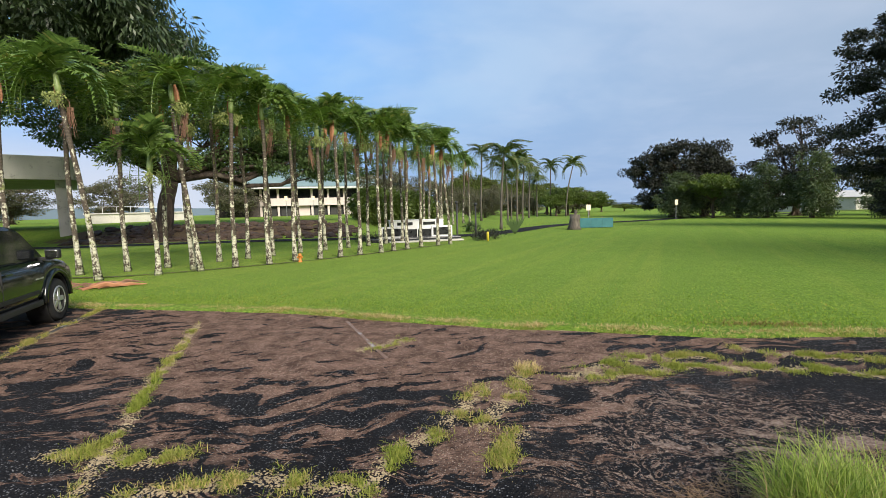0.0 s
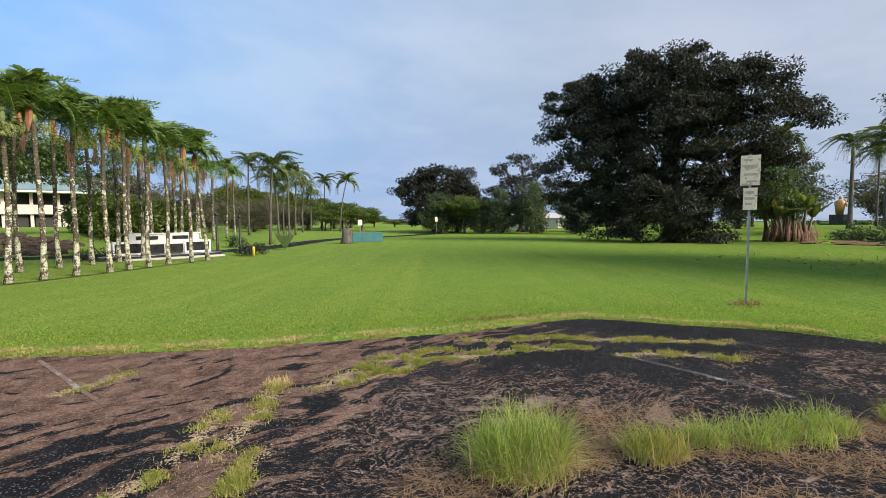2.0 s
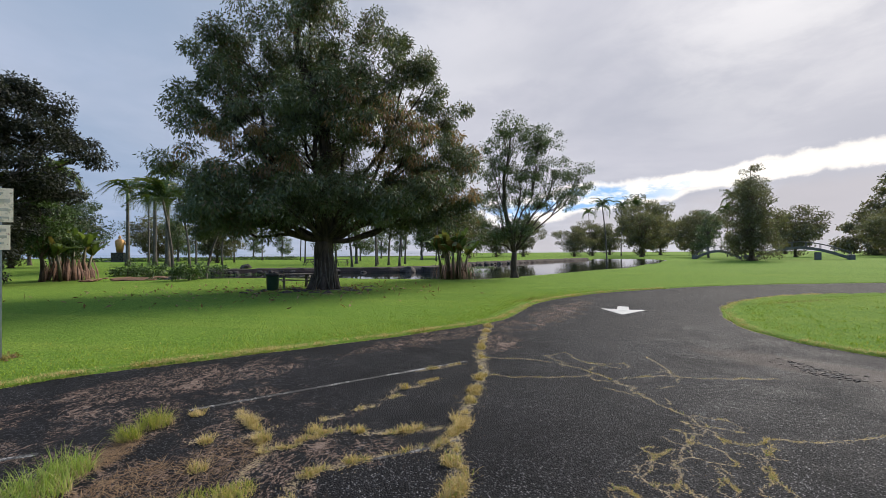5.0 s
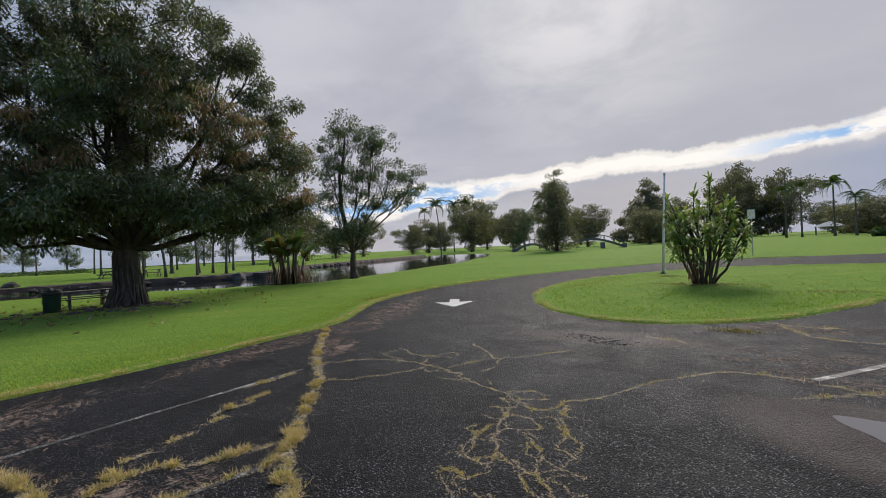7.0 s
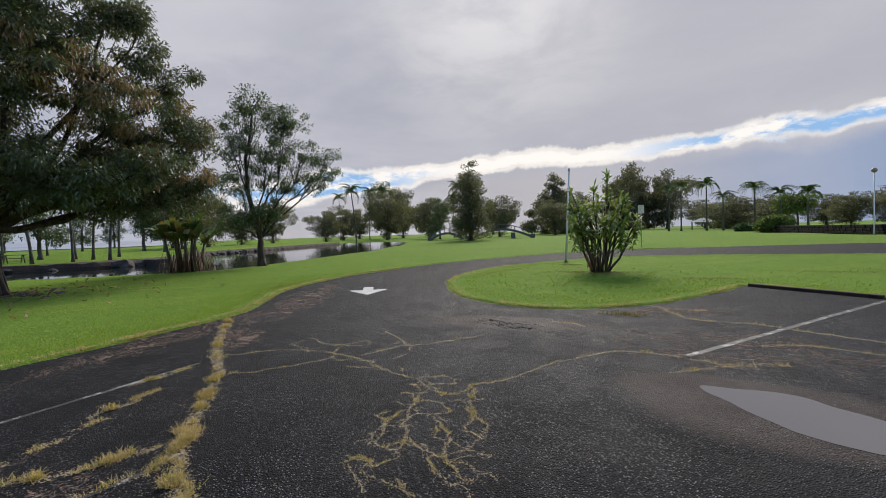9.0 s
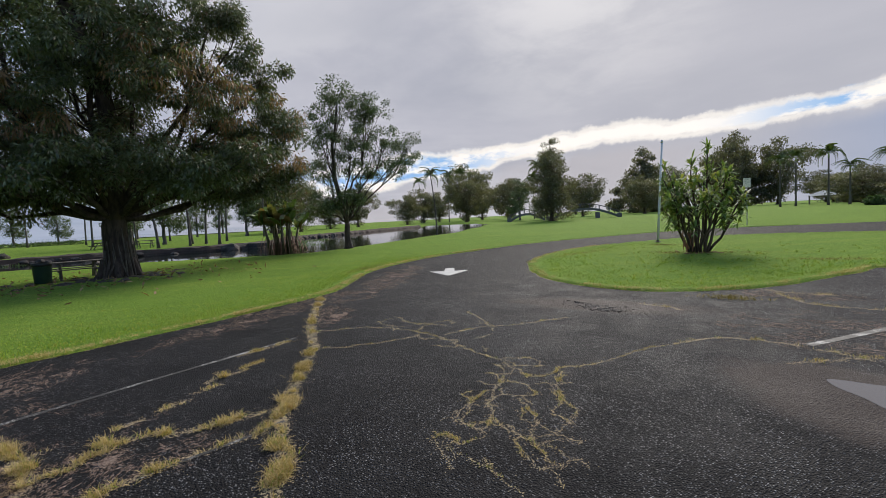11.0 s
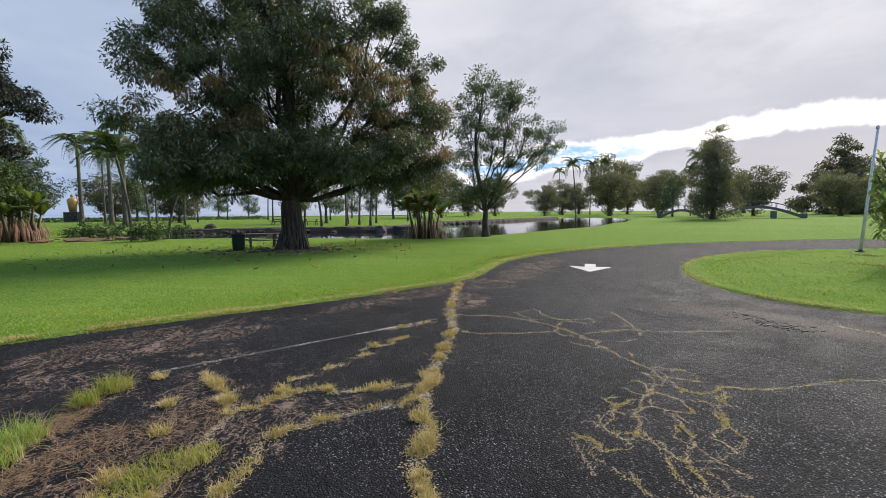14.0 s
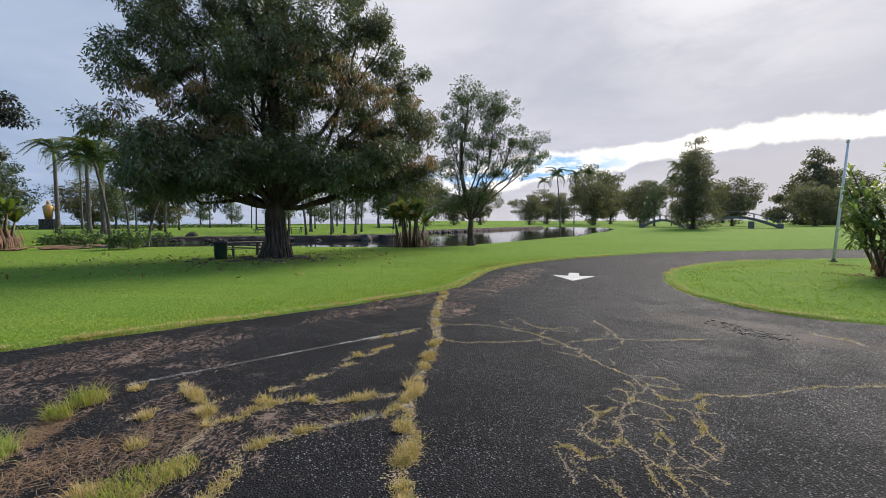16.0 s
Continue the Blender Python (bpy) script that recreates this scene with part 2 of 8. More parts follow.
def make_asphalt():
    m, k = material("old_asphalt")
    vor = k.n("ShaderNodeTexVoronoi")
    k.put(vor.inputs["Vector"], k.p)
    vor.inputs["Scale"].default_value = 66.0
    chip = k.n("ShaderNodeSeparateColor")
    k.put(chip.inputs[0], vor.outputs["Color"])
    stones = k.math("MULTIPLY", k.step(chip.outputs[0], 0.58, 0.90), k.step(vor.outputs["Distance"], 0.50, 0.32))
    big, mid, fine = k.noise(k.p, 0.22, 4), k.noise(k.p, 1.6, 6, 0.65), k.noise(k.p, 38.0, 4, 0.7)
    patchy = k.noise(k.p, 0.7, 5, 0.6)
    col = k.mix(k.step(mid, 0.3, 0.7), (0.0075, 0.0075, 0.0085), (0.0165, 0.0165, 0.0178))
    col = k.mix(k.step(big, 0.42, 0.62, 0.0, 0.35), col, (0.022, 0.0215, 0.0225))
    # the worn lane is paler than the old parking rows
    lane = k.step(k.away(k.p, 9.0, -11.5, 10.5, 7.6, -35.0), 1.12, 0.80)
    col = k.mix(k.math("MULTIPLY", lane, 0.7), col, (0.024, 0.0235, 0.0245))
    show = k.math("ADD", k.step(patchy, 0.35, 0.65, 0.16, 0.62), k.math("MULTIPLY", lane, 0.30))
    # pale aggregate chips, coloured brighter so that wet glints are painted in too
    col = k.mix(k.math("MULTIPLY", stones, show), col, k.mix(chip.outputs[1], (0.17, 0.168, 0.172), (0.46, 0.455, 0.46)))
    col = k.mix(k.step(fine, 0.35, 0.60, 0.45, 0.0), col, (0.0045, 0.0045, 0.005))
    # lines that wander: the ground pattern is carried off by slow and quick swirls
    warp = k.n("ShaderNodeVectorMath", op="ADD")
    quick = k.n("ShaderNodeVectorMath", op="ADD")
    for node, base, scale, reach in ((warp, k.p, 0.55, 1.3), (quick, None, 2.6, 0.30)):
        wn = k.n("ShaderNodeTexNoise")
        k.put(wn.inputs["Vector"], k.p)
        wn.inputs["Scale"].default_value = scale
        wv = k.n("ShaderNodeVectorMath", op="SCALE")
        k.put(wv.inputs[0], wn.outputs["Color"])
        wv.inputs["Scale"].default_value = reach
        k.put(node.inputs[0], base or warp.outputs[0])
        k.put(node.inputs[1], wv.outputs[0])
    flow = quick.outputs[0]
    # red silt washed in streaks over the rows beside the lawn
    streak = k.noise(k.mapped(k.mapped(flow, (1, 1, 1), (0, 0, radians(-14))), (1.0, 3.2, 1)), 1.5, 6, 0.58)
    silt_at = k.math("MULTIPLY", k.step(k.away(k.p, -1.9, 6.6, 5.8, 2.9, -9.0), 1.50, 0.25), k.step(k.away(k.p, 3.8, 2.8, 2.6, 2.3), 0.7, 1.25, 0.0, 1.0))
    crumb = k.math("MULTIPLY", k.math("SUBTRACT", k.noise(k.p, 26.0, 6, 0.75), 0.5), 0.15)
    silt = k.step(k.math("ADD", k.math("ADD", streak, crumb), k.math("MULTIPLY", silt_at, 0.225)), 0.606, 0.620)
    vein = k.math("ABSOLUTE", k.math("SUBTRACT", k.noise(k.mapped(flow, (0.9, 2.4, 1), (0, 0, radians(-12))), 1.5, 5, 0.55), 0.5))
    veins = k.math("MULTIPLY", k.step(k.math("ADD", vein, k.math("MULTIPLY", crumb, 0.12)), 0.022, 0.014), k.math("MULTIPLY", k.step(k.away(k.p, -2.6, 3.4, 5.0, 2.6, 0.0), 1.3, 0.5), k.step(streak, 0.42, 0.50)))
    silt = k.math("MULTIPLY", silt, k.step(silt_at, 0.03, 0.20))
    silt = k.math("MAXIMUM", silt, k.math("MULTIPLY", veins, 0.85))
    siltcol = k.mix(k.step(k.noise(k.p, 3.4, 8, 0.75), 0.36, 0.62), (0.085, 0.054, 0.041), (0.235, 0.150, 0.112))
    siltcol = k.mix(k.step(fine, 0.42, 0.62, 0.0, 0.6), siltcol, (0.070, 0.042, 0.031))
    siltcol = k.mix(k.math("MULTIPLY", stones, 0.55), siltcol, (0.42, 0.33, 0.26))
    col = k.mix(k.math("MULTIPLY", silt, 0.95), col, siltcol)
    # pale straw crumbs lying in curls over the broken rows
    bits_at = k.math("MAXIMUM", k.step(k.away(k.p, 2.6, 2.9, 2.9, 1.8, -25.0), 1.2, 0.4), k.step(k.away(k.p, 7.4, 1.9, 2.3, 0.9, -58.0), 1.3, 0.3))
    for x, y, sx, sy, turn, much in ((10.3, -2.7, 4.0, 0.8, -56.0, 0.8), (13.0, -6.6, 4.5, 0.8, -40.0, 0.9), (3.9, -10.6, 1.6, 0.6, 20.0, 0.9), (5.2, 1.9, 3.0, 2.2, 0.0, 0.60), (4.6, 0.2, 1.2, 1.2, 0.0, 0.75), (9.0, -3.3, 1.3, 0.5, -20.0, 1.0), (2.2, -8.2, 2.2, 1.6, 10.0, 0.7)):
        bits_at = k.math("MAXIMUM", bits_at, k.math("MULTIPLY", k.step(k.away(k.p, x, y, sx, sy, turn), 1.35, 0.3), much))
    curl_n = k.noise(k.mapped(flow, (1, 1.5, 1), (0, 0, radians(30))), 7.0, 4, 0.65)
    curl = k.step(k.math("ABSOLUTE", k.math("SUBTRACT", curl_n, 0.5)), 0.045, 0.018)
    where = k.math("ADD", k.math("MULTIPLY", k.noise(k.p, 1.9, 5, 0.65), 0.9), k.math("MULTIPLY", bits_at, 0.30))
    crisp = k.step(k.noise(k.p, 48.0, 5, 0.75), 0.44, 0.52)
    grit = k.math("MULTIPLY", k.math("MULTIPLY", curl, crisp), k.math("MULTIPLY", k.step(where, 0.58, 0.68), k.step(bits_at, 0.05, 0.3)))
    worn = k.math("MULTIPLY", k.step(k.math("ADD", k.noise(k.mapped(flow, (1, 2.6, 1), (0, 0, radians(32))), 1.6, 8, 0.72), k.math("MULTIPLY", bits_at, 0.12)), 0.675, 0.700), k.step(bits_at, 0.1, 0.4))
    dry = k.math("MAXIMUM", grit, k.math("MULTIPLY", worn, 0.75))
    col = k.mix(k.math("MULTIPLY", dry, 0.92), col, k.mix(k.step(fine, 0.35, 0.65), (0.15, 0.100, 0.078), (0.40, 0.305, 0.245)))
    # a film of mud where water stood by the grass island
    mud = k.step(k.math("ADD", k.away(k.p, 5.9, -7.5, 2.3, 0.85, 25.0), k.math("MULTIPLY", mid, 0.8)), 1.35, 0.85)
    mud2 = k.step(k.math("ADD", k.away(k.p, 1.3, -5.8, 1.6, 1.0, 5.0), k.math("MULTIPLY", mid, 0.7)), 1.45, 1.1)
    col = k.mix(k.math("MULTIPLY", k.math("MAXIMUM", mud, mud2), 0.62), col, k.mix(fine, (0.060, 0.048, 0.042), (0.115, 0.092, 0.078)))
    k.put(k.b.inputs["Base Color"], col)
    wet = k.math("MULTIPLY", k.step(k.away(k.p, 5.0, -8.0, 9.0, 5.5, -30.0), 1.2, 0.4), k.step(mid, 0.35, 0.65))
    dirt = k.math("MAXIMUM", silt, dry)
    rough = k.math("SUBTRACT", 0.82, k.math("MULTIPLY", wet, 0.14))
    k.put(k.b.inputs["Roughness"], k.math("ADD", rough, k.math("MULTIPLY", dirt, 0.12)))
    k.put(k.b.inputs["Specular IOR Level"], k.math("SUBTRACT", 0.075, k.math("MULTIPLY", dirt, 0.06)))
    h = k.math("ADD", k.math("MULTIPLY", vor.outputs["Distance"], -0.9), k.math("MULTIPLY", fine, 0.6))
    bump(k, k.math("ADD", h, k.math("MULTIPLY", dirt, 0.8)), 1.0, 0.012)
    return m


def make_palm_bark():
    m, k = material("lichened_palm_bark")
    rings = k.n("ShaderNodeTexWave")
    rings.bands_direction = "Z"
    k.put(rings.inputs["Vector"], k.p)
    rings.inputs["Scale"].default_value, rings.inputs["Distortion"].default_value = 3.2, 1.5
    sep = k.n("ShaderNodeSeparateXYZ")
    k.put(sep.inputs[0], k.p)
    a, b = k.noise(k.mapped(k.p, (1, 1, 0.7)), 8.0, 7, 0.7), k.noise(k.p, 30.0, 5, 0.7)
    col = k.mix(k.step(b, 0.3, 0.7), (0.040, 0.032, 0.024), (0.115, 0.090, 0.066))
    more = k.math("ADD", k.step(sep.outputs[2], 4.8, 0.2, -0.09, 0.06), k.math("MULTIPLY", k.math("SUBTRACT", k.noise(k.p, 1.1, 2), 0.5), 0.25))
    col = k.mix(k.step(k.math("ADD", a, more), 0.515, 0.555), col, k.mix(b, (0.36, 0.36, 0.25), (0.62, 0.60, 0.48)))
    moss = k.step(k.noise(k.p, 3.1, 5, 0.6), 0.56, 0.66, 0.0, 0.7)
    col = k.mix(moss, col, (0.16, 0.19, 0.045))
    col = k.mix(k.math("MULTIPLY", k.step(rings.outputs["Fac"], 0.25, 0.05), 0.25), col, (0.03, 0.024, 0.02))
    k.put(k.b.inputs["Base Color"], col)
    k.b.inputs["Roughness"].default_value = 0.85
    bump(k, k.math("ADD", rings.outputs["Fac"], b), 0.5, 0.02)
    return m


def make_bark(name, c1, c2, scale=5.0):
    m, k = material(name)
    v = k.mapped(k.p, (scale, scale, scale * 0.22))
    a, b = k.noise(v, 1.0, 7, 0.7, 0.6), k.noise(k.p, 20.0, 4)
    col = k.mix(k.step(a, 0.32, 0.66), c1, c2)
    col = k.mix(k.step(k.noise(k.p, 0.9, 4), 0.58, 0.72, 0.0, 0.35), col, (0.18, 0.165, 0.12))
    k.put(k.b.inputs["Base Color"], col)
    k.b.inputs["Roughness"].default_value = 0.9
    bump(k, k.math("ADD", a, k.math("MULTIPLY", b, 0.3)), 0.8, 0.06)
    return m


def make_water(name, tint, ripple, scale):
    m, k = material(name)
    k.put(k.b.inputs["Base Color"], (*tint, 1))
    k.b.inputs["Roughness"].default_value = 0.03
    k.b.inputs["IOR"].default_value = 1.45
    k.b.inputs["Specular IOR Level"].default_value = 1.0
    bump(k, k.noise(k.mapped(k.p, (1, 1.6, 1)), scale, 3), ripple, 0.02)
    return m


def make_paint_line(name="worn_road_paint", ground=(0.022, 0.021, 0.020)):
    m, k = material(name)
    a, f = k.noise(k.p, 3.0, 7, 0.75), k.noise(k.p, 55.0, 4, 0.7)
    keep = k.step(k.math("ADD", k.math("MULTIPLY", a, 0.7), k.math("MULTIPLY", f, 0.4)), 0.57, 0.63)
    col = k.mix(keep, ground, k.mix(a, (0.20, 0.195, 0.185), (0.40, 0.39, 0.37)))
    k.put(k.b.inputs["Base Color"], col)
    k.b.inputs["Roughness"].default_value = 0.7
    bump(k, f, 0.4, 0.004)
    return m


def make_sign_face():
    m, k = material("weathered_sign_face")
    a = k.noise(k.p, 6.5, 6, 0.7)
    col = k.mix(k.step(k.noise(k.p, 30.0, 4), 0.3, 0.7), (0.84, 0.71, 0.49), (0.92, 0.80, 0.58))
    col = k.mix(k.step(a, 0.53, 0.60, 0.0, 0.7), col, (0.40, 0.37, 0.22))
    col = k.mix(k.step(k.noise(k.p, 21.0, 4), 0.63, 0.68), col, (0.30, 0.10, 0.06))
    k.put(k.b.inputs["Base Color"], col)
    k.b.inputs["Roughness"].default_value = 0.55
    bump(k, a, 0.15, 0.002)
    return m


def make_car_paint():
    m, k = material("dark_green_car_paint")
    a, f = k.noise(k.p, 1.2, 4), k.noise(k.p, 160.0, 3)
    sep = k.n("ShaderNodeSeparateXYZ")
    k.put(sep.inputs[0], k.p)
    col = k.mix(a, (0.0035, 0.0065, 0.0065), (0.006, 0.010, 0.010))
    dust = k.math("MULTIPLY", k.step(k.noise(k.p, 4.0, 6, 0.7), 0.45, 0.7), 0.05)
    col = k.mix(dust, col, (0.10, 0.085, 0.07))
    k.put(k.b.inputs["Base Color"], col)
    k.b.inputs["Specular IOR Level"].default_value = 0.3
    k.put(k.b.inputs["Roughness"], k.math("ADD", 0.14, k.math("MULTIPLY", dust, 0.9)))
    k.b.inputs["Coat Weight"].default_value = 0.5
    k.b.inputs["Coat Roughness"].default_value = 0.05
    bump(k, f, 0.02, 0.001)
    return m


LAWN, ASPHALT, PALM_BARK, ROAD_PAINT, SIGN_FACE, CAR_PAINT = make_lawn(), make_asphalt(), make_palm_bark(), make_paint_line(), make_sign_face(), make_car_paint()
BARK = make_bark("dark_furrowed_bark", (0.034, 0.023, 0.016), (0.140, 0.098, 0.068))
BARK_DARK = make_bark("blackish_furrowed_bark", (0.020, 0.015, 0.012), (0.085, 0.062, 0.047))
BARK_PALE = make_bark("pale_grey_bark", (0.045, 0.038, 0.031), (0.145, 0.125, 0.102), 7.0)
POND_WATER = make_water("pond_water", (0.012, 0.018, 0.014), 0.12, 2.2)
PUDDLE_WATER = make_water("puddle_water", (0.055, 0.045, 0.038), 0.02, 3.0)
PUDDLE_WATER.node_tree.nodes["Principled BSDF"].inputs["IOR"].default_value = 1.95
BLADE = leafy("grass_blades", (0.100, 0.188, 0.022), (0.270, 0.355, 0.058), 0.6, 0.35, (0.40, 0.33, 0.10), 0.14, spec=0.08)
BLADE_MIX = leafy("weedy_grass_blades", (0.13, 0.185, 0.025), (0.32, 0.33, 0.080), 0.6, 0.33, (0.46, 0.36, 0.16), 0.5, spec=0.06)
BLADE_DRY = leafy("yellowed_grass_blades", (0.30, 0.220, 0.090), (0.60, 0.460, 0.250), 0.7, 0.30, (0.20, 0.25, 0.04), 0.16, spec=0.06)
TUSSOCK = leafy("tall_grass_blades", (0.105, 0.175, 0.026), (0.360, 0.430, 0.110), 0.55, 0.32, (0.50, 0.42, 0.20), 0.25, spec=0.1)
STRAW = leafy("dead_straw", (0.140, 0.080, 0.042), (0.34, 0.225, 0.125), 0.8, 0.15)
TRODDEN = leafy("brown_trodden_grass", (0.13, 0.105, 0.035), (0.30, 0.235, 0.085), 0.8, 0.2, spec=0.05)
STRAW_PALE = leafy("pale_straw", (0.24, 0.155, 0.085), (0.48, 0.35, 0.20), 0.8, 0.15)
SILTED_PAINT = make_paint_line("road_paint_under_silt", (0.150, 0.088, 0.060))
CRACK_SOIL = plain("gritty_crack_soil", (0.19, 0.143, 0.078), (0.42, 0.325, 0.185), 0.9, 60.0, 4.0, relief=0.6, third=(0.30, 0.26, 0.10))
LEAF_MANGO = leafy("mango_leaves", (0.044, 0.060, 0.033), (0.138, 0.160, 0.076), 0.42, 0.18, (0.170, 0.110, 0.070), 0.14, spec=0.45)
LEAF_BANYAN = leafy("banyan_leaves", (0.021, 0.024, 0.021), (0.056, 0.060, 0.047), 0.65, 0.12, spec=0.2)
LEAF_RUST = leafy("young_rusty_leaves", (0.140, 0.085, 0.048), (0.290, 0.180, 0.105), 0.5, 0.25, (0.12, 0.15, 0.05), 0.3, spec=0.3)
LEAF_DARK = leafy("dark_drooping_leaves", (0.026, 0.046, 0.024), (0.078, 0.112, 0.054), 0.42, 0.18, spec=0.45)
LEAF_POD = leafy("monkeypod_leaves", (0.030, 0.062, 0.020), (0.092, 0.145, 0.042), 0.5, 0.2)
LEAF_THIN = leafy("small_grey_green_leaves", (0.040, 0.060, 0.028), (0.105, 0.140, 0.062), 0.5, 0.25)
LEAF_LIGHT = leafy("yellow_green_leaves", (0.065, 0.100, 0.020), (0.120, 0.165, 0.035), 0.5, 0.28)
LEAF_OLIVE = leafy("olive_green_leaves", (0.048, 0.070, 0.018), (0.120, 0.150, 0.036), 0.55, 0.25, (0.15, 0.12, 0.04), 0.1, spec=0.2)
# leaves of distant trees: pale grey-brown haze is mixed into the base colour
LEAF_HAZED = leafy("far_leaves_with_painted_haze", (0.074, 0.076, 0.055), (0.165, 0.160, 0.110), 0.6, 0.34, (0.105, 0.075, 0.060), 0.2, spec=0.2)
LEAF_SHRUB = leafy("broad_glossy_leaves", (0.075, 0.120, 0.032), (0.215, 0.285, 0.095), 0.5, 0.35, (0.30, 0.30, 0.10), 0.15, spec=0.25)
FROND = leafy("palm_leaflets", (0.040, 0.084, 0.020), (0.170, 0.255, 0.062), 0.38, 0.25, (0.28, 0.26, 0.08), 0.10, spec=0.35)
FROND_TALL = leafy("tall_palm_leaflets", (0.036, 0.064, 0.020), (0.110, 0.155, 0.048), 0.45, 0.2, (0.16, 0.13, 0.06), 0.15, spec=0.25)
BANANA = leafy("banana_leaves", (0.080, 0.120, 0.034), (0.165, 0.215, 0.070), 0.45, 0.3, (0.17, 0.11, 0.06), 0.4)
CROWNSHAFT = plain("green_crownshaft", (0.16, 0.23, 0.07), (0.26, 0.33, 0.12), 0.45, 18.0, 3.0)
SHEATH = plain("fallen_orange_sheath", (0.20, 0.070, 0.035), (0.42, 0.20, 0.095), 0.65, 22.0, 4.0)
DEAD_FROND = plain("dead_brown_frond", (0.10, 0.050, 0.034), (0.25, 0.14, 0.085), 0.8, 30.0, 3.0)
BANANA_STEM = plain("dull_banana_stem", (0.055, 0.048, 0.026), (0.15, 0.130, 0.060), 0.6, 14.0, 3.0)
FRUIT = plain("pale_green_fruit", (0.17, 0.21, 0.06), (0.28, 0.31, 0.10), 0.55, 20.0, 3.0)
CONCRETE = plain("weathered_concrete", (0.40, 0.39, 0.35), (0.56, 0.54, 0.49), 0.8, 25.0, 0.6, third=(0.30, 0.29, 0.26))
WHITE_WALL = plain("white_painted_wall", (0.66, 0.66, 0.66), (0.80, 0.80, 0.80), 0.6, 25.0, 0.8, third=(0.52, 0.52, 0.50))
BLACK_STONE = plain("polished_black_granite", (0.010, 0.011, 0.013), (0.022, 0.023, 0.026), 0.28, 60.0, 3.0, relief=0.05)
BANK_ROCK = plain("brown_bank_rock", (0.020, 0.013, 0.010), (0.075, 0.048, 0.035), 0.95, 9.0, 1.2, relief=0.8, dist=0.05, third=(0.055, 0.050, 0.022))
WALL_ROCK = plain("black_wall_rock", (0.008, 0.008, 0.008), (0.026, 0.024, 0.022), 0.95, 8.0, 1.2, relief=0.8, dist=0.05)
WALL_ROCK.node_tree.nodes["Principled BSDF"].inputs["Specular IOR Level"].default_value = 0.08
LAVA = plain("dark_lava_rock", (0.022, 0.019, 0.018), (0.085, 0.068, 0.058), 0.9, 14.0, 1.4, relief=0.8, dist=0.05, third=(0.13, 0.11, 0.08))
ROOF_TEAL = plain("grey_teal_metal_roof", (0.13, 0.195, 0.18), (0.21, 0.28, 0.265), 0.45, 12.0, 0.5)
PINK_WALL = plain("pale_pink_stucco", (0.52, 0.44, 0.41), (0.64, 0.56, 0.53), 0.8, 20.0, 0.5)
DARK_GLASS = plain("dark_window_glass", (0.010, 0.012, 0.014), (0.022, 0.025, 0.028), 0.08, 5.0, 0.8, relief=0.0)
GALV = plain("galvanised_steel", (0.30, 0.31, 0.32), (0.45, 0.46, 0.47), 0.45, 30.0, 4.0, metal=0.8)
BLACK_METAL = plain("black_painted_metal", (0.012, 0.012, 0.013), (0.028, 0.027, 0.026), 0.5, 40.0, 4.0)
POLE_WHITE = plain("grey_white_pole_paint", (0.50, 0.50, 0.50), (0.66, 0.66, 0.65), 0.5, 25.0, 2.0)
RUBBER = plain("tyre_rubber", (0.012, 0.012, 0.012), (0.026, 0.025, 0.024), 0.8, 60.0, 5.0)
ALLOY = plain("silver_alloy", (0.48, 0.48, 0.48), (0.62, 0.62, 0.62), 0.35, 40.0, 5.0, metal=0.7)
BLACK_TRIM = plain("black_plastic_trim", (0.010, 0.010, 0.011), (0.020, 0.020, 0.020), 0.6, 60.0, 4.0)
MIRROR_GLASS = plain("mirror_glass", (0.70, 0.72, 0.74), (0.78, 0.80, 0.82), 0.05, 5.0, 1.0, metal=1.0, relief=0.0)
LAMP_RED = plain("red_lamp_lens", (0.25, 0.010, 0.010), (0.35, 0.016, 0.014), 0.2, 30.0, 4.0)
LAMP_CLEAR = plain("clear_lamp_lens", (0.55, 0.56, 0.57), (0.68, 0.69, 0.70), 0.12, 30.0, 4.0)
BIN_GREEN = plain("dark_green_bin_plastic", (0.010, 0.030, 0.022), (0.020, 0.048, 0.035), 0.5, 30.0, 4.0)
OLD_WOOD = plain("grey_old_timber", (0.075, 0.062, 0.050), (0.19, 0.165, 0.135), 0.85, 24.0, 3.0)
GOLD = plain("gilded_bronze", (0.36, 0.19, 0.055), (0.46, 0.26, 0.085), 0.45, 20.0, 3.0, metal=0.35)
BLUE_SHEET = plain("blue_green_painted_panel", (0.030, 0.135, 0.150), (0.055, 0.195, 0.205), 0.6, 20.0, 2.0)
HYDRANT = plain("orange_painted_iron", (0.45, 0.14, 0.02), (0.58, 0.22, 0.04), 0.5, 30.0, 5.0)
YELLOW = plain("yellow_paint", (0.55, 0.42, 0.03), (0.66, 0.52, 0.06), 0.5, 30.0, 5.0)
# the blue of the air is put straight into the far coast's colour
MOUNTAIN = plain("haze_blue_far_hills", (0.10, 0.14, 0.19), (0.13, 0.18, 0.24), 1.0, 0.01, 0.002, relief=0.0)
BRIDGE_STONE = plain("grey_bridge_concrete", (0.085, 0.082, 0.080), (0.15, 0.145, 0.14), 0.85, 12.0, 0.8)
RED_EARTH = plain("red_earth", (0.17, 0.085, 0.045), (0.30, 0.17, 0.10), 0.95, 20.0, 1.5)
REED = leafy("bank_reeds", (0.050, 0.090, 0.030), (0.110, 0.165, 0.060), 0.5, 0.3)

# ---- geometry helpers: a shape is a pair of (points, faces) ----
RNG = np.random.default_rng(7)


def shape_of(bm):
    bm.verts.index_update()
    s = ([tuple(v.co) for v in bm.verts], [tuple(v.index for v in f.verts) for f in bm.faces])
    bm.free()
    return s


